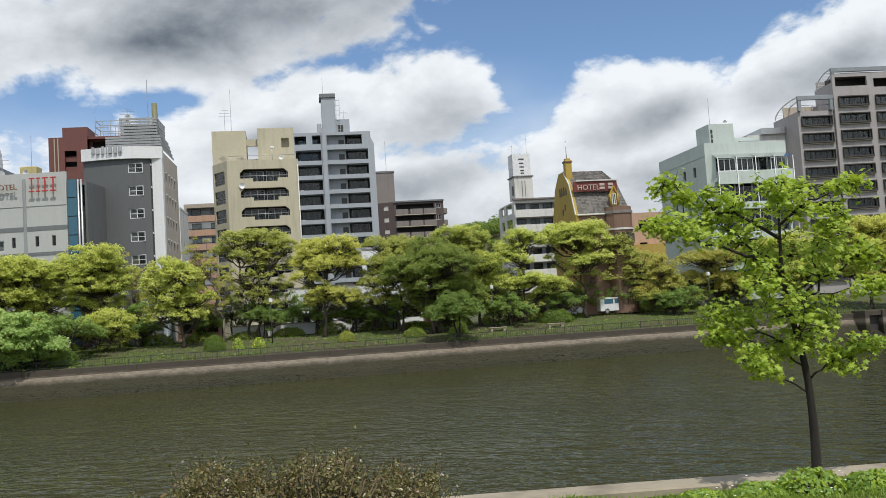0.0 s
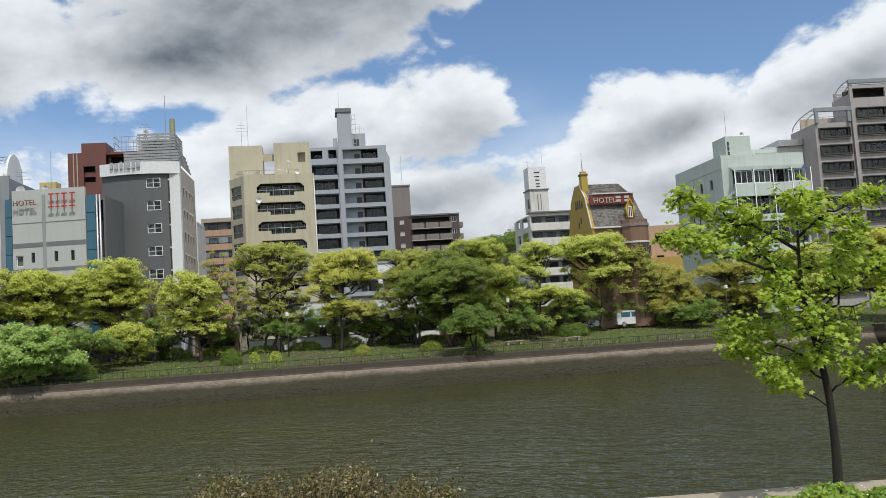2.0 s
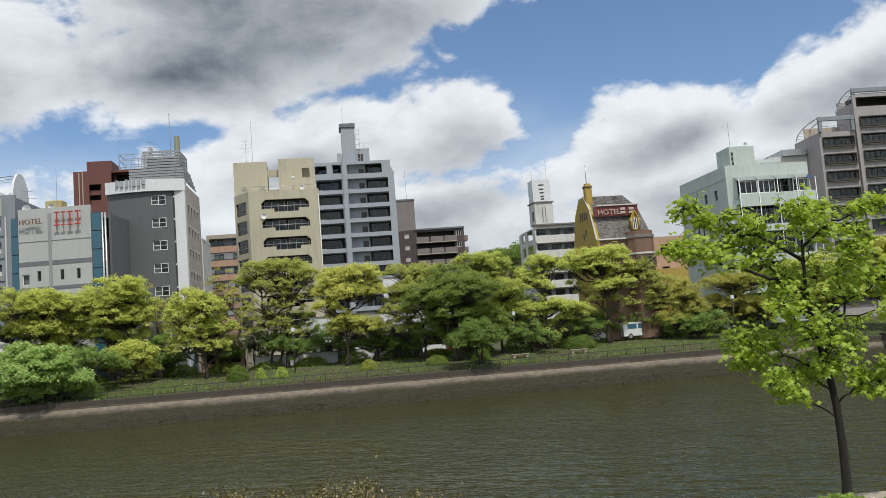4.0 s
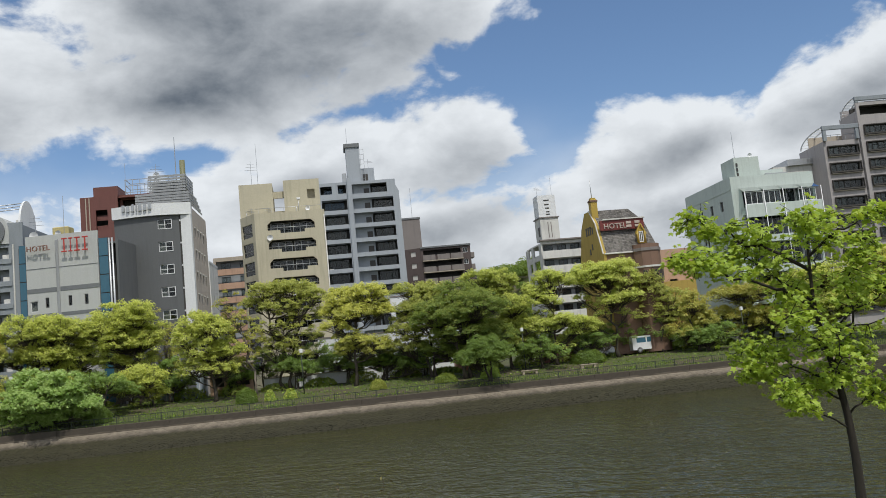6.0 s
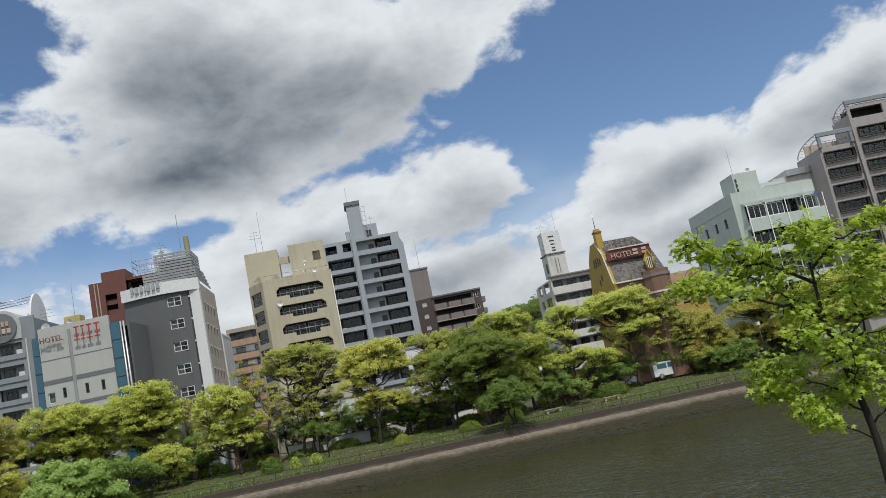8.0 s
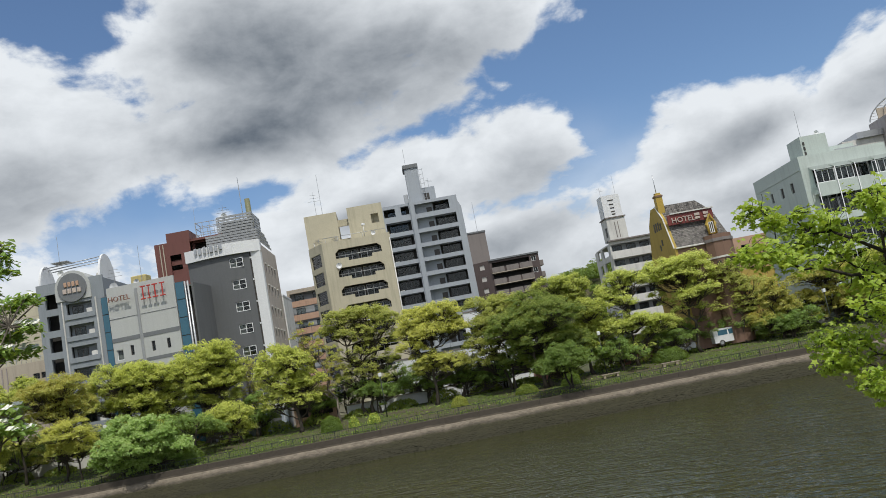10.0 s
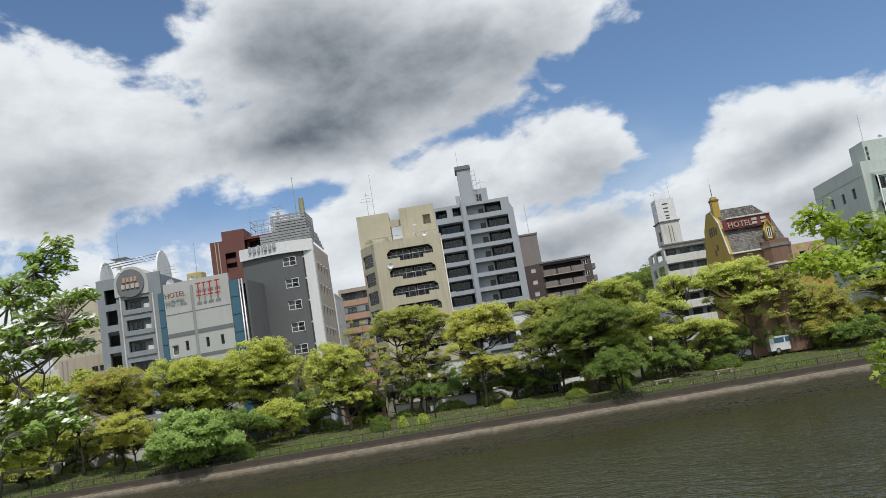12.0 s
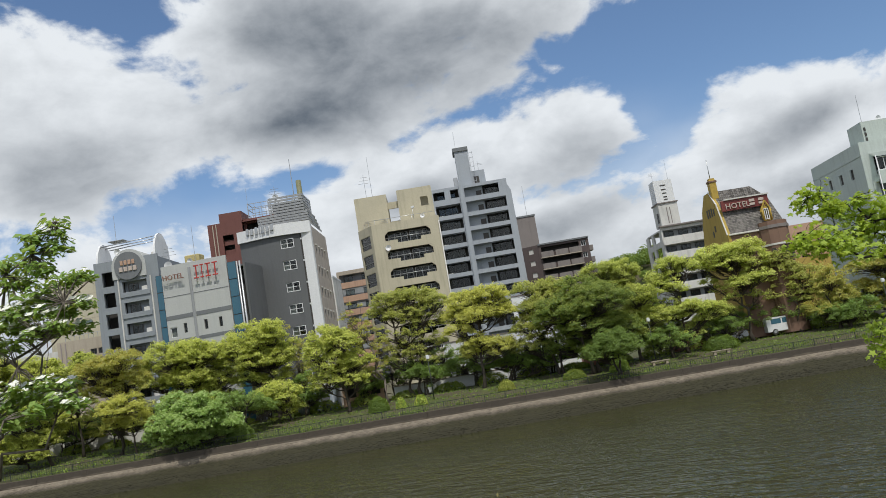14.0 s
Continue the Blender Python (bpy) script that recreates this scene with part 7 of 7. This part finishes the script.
    attach("crown", leaf_mesh("crown", np.array(C), np.array(N), rg.uniform(0.026, 0.050, len(C)), [FRESH, DEEP], (rg.uniform(size=len(C)) < 0.35).astype(int), 0.45), t, "green leafy crown")
    tagged(attach("blossom", mesh_of("blossom", *joined(petals), [PETAL]), t, "white four-petalled blossom"), kind="stuff")


dogwood()


def cut_bush():
    """A cut-back bush: stubs and canes with a thin coat of small reddish-green leaves."""
    rg = np.random.default_rng(12)
    t = thing("cut_bush", "cut-back bush of dry canes and small olive-red leaves", "shrub", (-0.64, 6.5, 3.66))
    wood, dry, C, N, S = [], [], [], [], []
    def height(x):
        return (1.03 + 0.06 * math.sin(x * 9) + 0.05 * math.sin(x * 21 + 1)) * (1 - 0.4 * (abs(x) / 1.15) ** 3)

    for k in range(330):
        x, y = rg.uniform(-0.98, 0.9), rg.normal() * 0.26
        stub = rg.uniform() < 0.2
        tall = rg.uniform() < 0.10
        top = height(x) * (rg.uniform(0.7, 0.97) if stub else rg.uniform(0.9, 1.04)) + (rg.uniform(0.06, 0.17) if tall and not stub else 0)
        p1 = np.array((x + rg.normal() * 0.13, y + rg.normal() * 0.1 - (0.1 if stub else 0), top))
        lp, lr = limb((x * 0.75, y * 0.6, 0), p1, 0.006 if not stub else 0.009, 0.002 if not stub else 0.0065, 0.0, rg, 6)
        (dry if stub else wood).append(tube_data(lp, lr, 5))
        if not stub:
            for j in range(60):
                q = rg.uniform(0.3, 1.0) * 5
                i = min(4, int(q))
                C.append(lp[i] + (lp[i + 1] - lp[i]) * (q - i) + rg.normal(size=3) * (0.022 if tall else 0.04))
                N.append(rg.normal(size=3) + (0, -0.3, 0.8))
                S.append(rg.uniform(0.008, 0.016))
    for k in range(42000):
        x, y = rg.uniform(-1.0, 0.93), rg.normal() * 0.22
        C.append(np.array((x, y, height(x) * rg.uniform(0.12, 1.0) ** 0.6)))
        N.append(rg.normal(size=3) + (0, -0.3, 0.6))
        S.append(rg.uniform(0.008, 0.016))
    for k in range(16):
        x = 0.25 + rg.normal() * 0.12
        dry.append(tube_data(*limb((x, -0.3, 0.5), (x + rg.uniform(-0.1, 0.3), -0.3 + rg.normal() * 0.08, rg.uniform(0.88, 1.1)), 0.007, 0.004, 0.0, rg, 4), 4))
    tagged(attach("woody_growth", mesh_of("woody_growth", *joined(wood), [BARK]), t), kind="stuff")
    tagged(attach("dry_wood", mesh_of("dry_wood", *joined(dry), [DRYTWIG]), t, "dry pale cut stubs"), kind="stuff")
    n = len(C)
    attach("leaves", leaf_mesh("leaves", np.array(C), np.array(N), np.array(S), [SHRUB, REDBROWNLEAF], (rg.uniform(size=n) < 0.3).astype(int)), t)


cut_bush()


def grass(label, x0, x1, y0, y1, count, h, seed):
    rg = np.random.default_rng(seed)
    x = rg.uniform(x0, x1, count)
    edge = 10.92 + 0.056 * x - 0.52
    y = edge - (edge - y0) * rg.uniform(0, 1, count) ** 1.4 + rg.normal(size=count) * 0.03
    z = 3.44 + np.interp(edge - y, [0, 2.2, 5], [0.0, 0.06, 0.28])
    hh = h * rg.uniform(0.4, 1.2, count) * (1 + 0.6 * np.sin(x * 3.1) * np.sin(y * 2.7 + x))
    a = rg.uniform(0, 2 * np.pi, count)
    w = 0.006 * rg.uniform(0.7, 1.6, count)
    dx, dy = np.cos(a), np.sin(a)
    bend = hh * rg.uniform(0.1, 0.7, count)
    p0 = np.stack([x - dy * w, y + dx * w, z], 1)
    p1 = np.stack([x + dy * w, y - dx * w, z], 1)
    p2 = np.stack([x + dx * bend * 0.35 + dy * w * 0.8, y + dy * bend * 0.35 - dx * w * 0.8, z + hh * 0.65], 1)
    p3 = np.stack([x + dx * bend, y + dy * bend, z + hh], 1)
    v = np.stack([p0, p1, p2, p3], 1).reshape(-1, 3)
    ob = new("grass", mesh_of("grass", v.tolist(), [(4 * i, 4 * i + 1, 4 * i + 2, 4 * i + 3) for i in range(count)], [BLADE]))
    tagged(ob, label, "grass", kind="stuff")


grass("fresh green grass along the near coping", -1.0, 8.5, 8.6, 10.6, 34000, 0.075, 31)
rg = np.random.default_rng(41)
for k, (x, y, w, h) in enumerate(((4.05, 10.28, 0.75, 0.26), (3.5, 10.2, 0.6, 0.16), (4.7, 10.25, 0.6, 0.2), (2.9, 10.15, 0.5, 0.13), (5.4, 10.3, 0.7, 0.15))):
    shrub("leafy green weeds growing at the foot of the young tree", x, y, w, h, 60 + k, [FRESH, SPRING], 0.035, 900, "weeds", 3.43, group="weeds on the near bank")

rg = np.random.default_rng(45)
petals = []
for k in range(60):
    x = rg.uniform(2.8, 6.0)
    v = Vector((x, 10.3 + 0.056 * x - rg.uniform(0, 0.7), 3.53 + rg.uniform(0.02, 0.13)))
    for m in range(5):
        u = Vector((math.cos(m * 1.257), math.sin(m * 1.257), 0.3))
        w = Vector((-u.y, u.x, 0))
        petals.append(([v, v + u * 0.009 + w * 0.006, v + u * 0.016, v + u * 0.009 - w * 0.006], [(0, 1, 2, 3)]))
tagged(new("wildflowers", mesh_of("wildflowers", *joined(petals), [PETAL])), "tiny white wildflowers in the near grass", "flowers", kind="stuff")
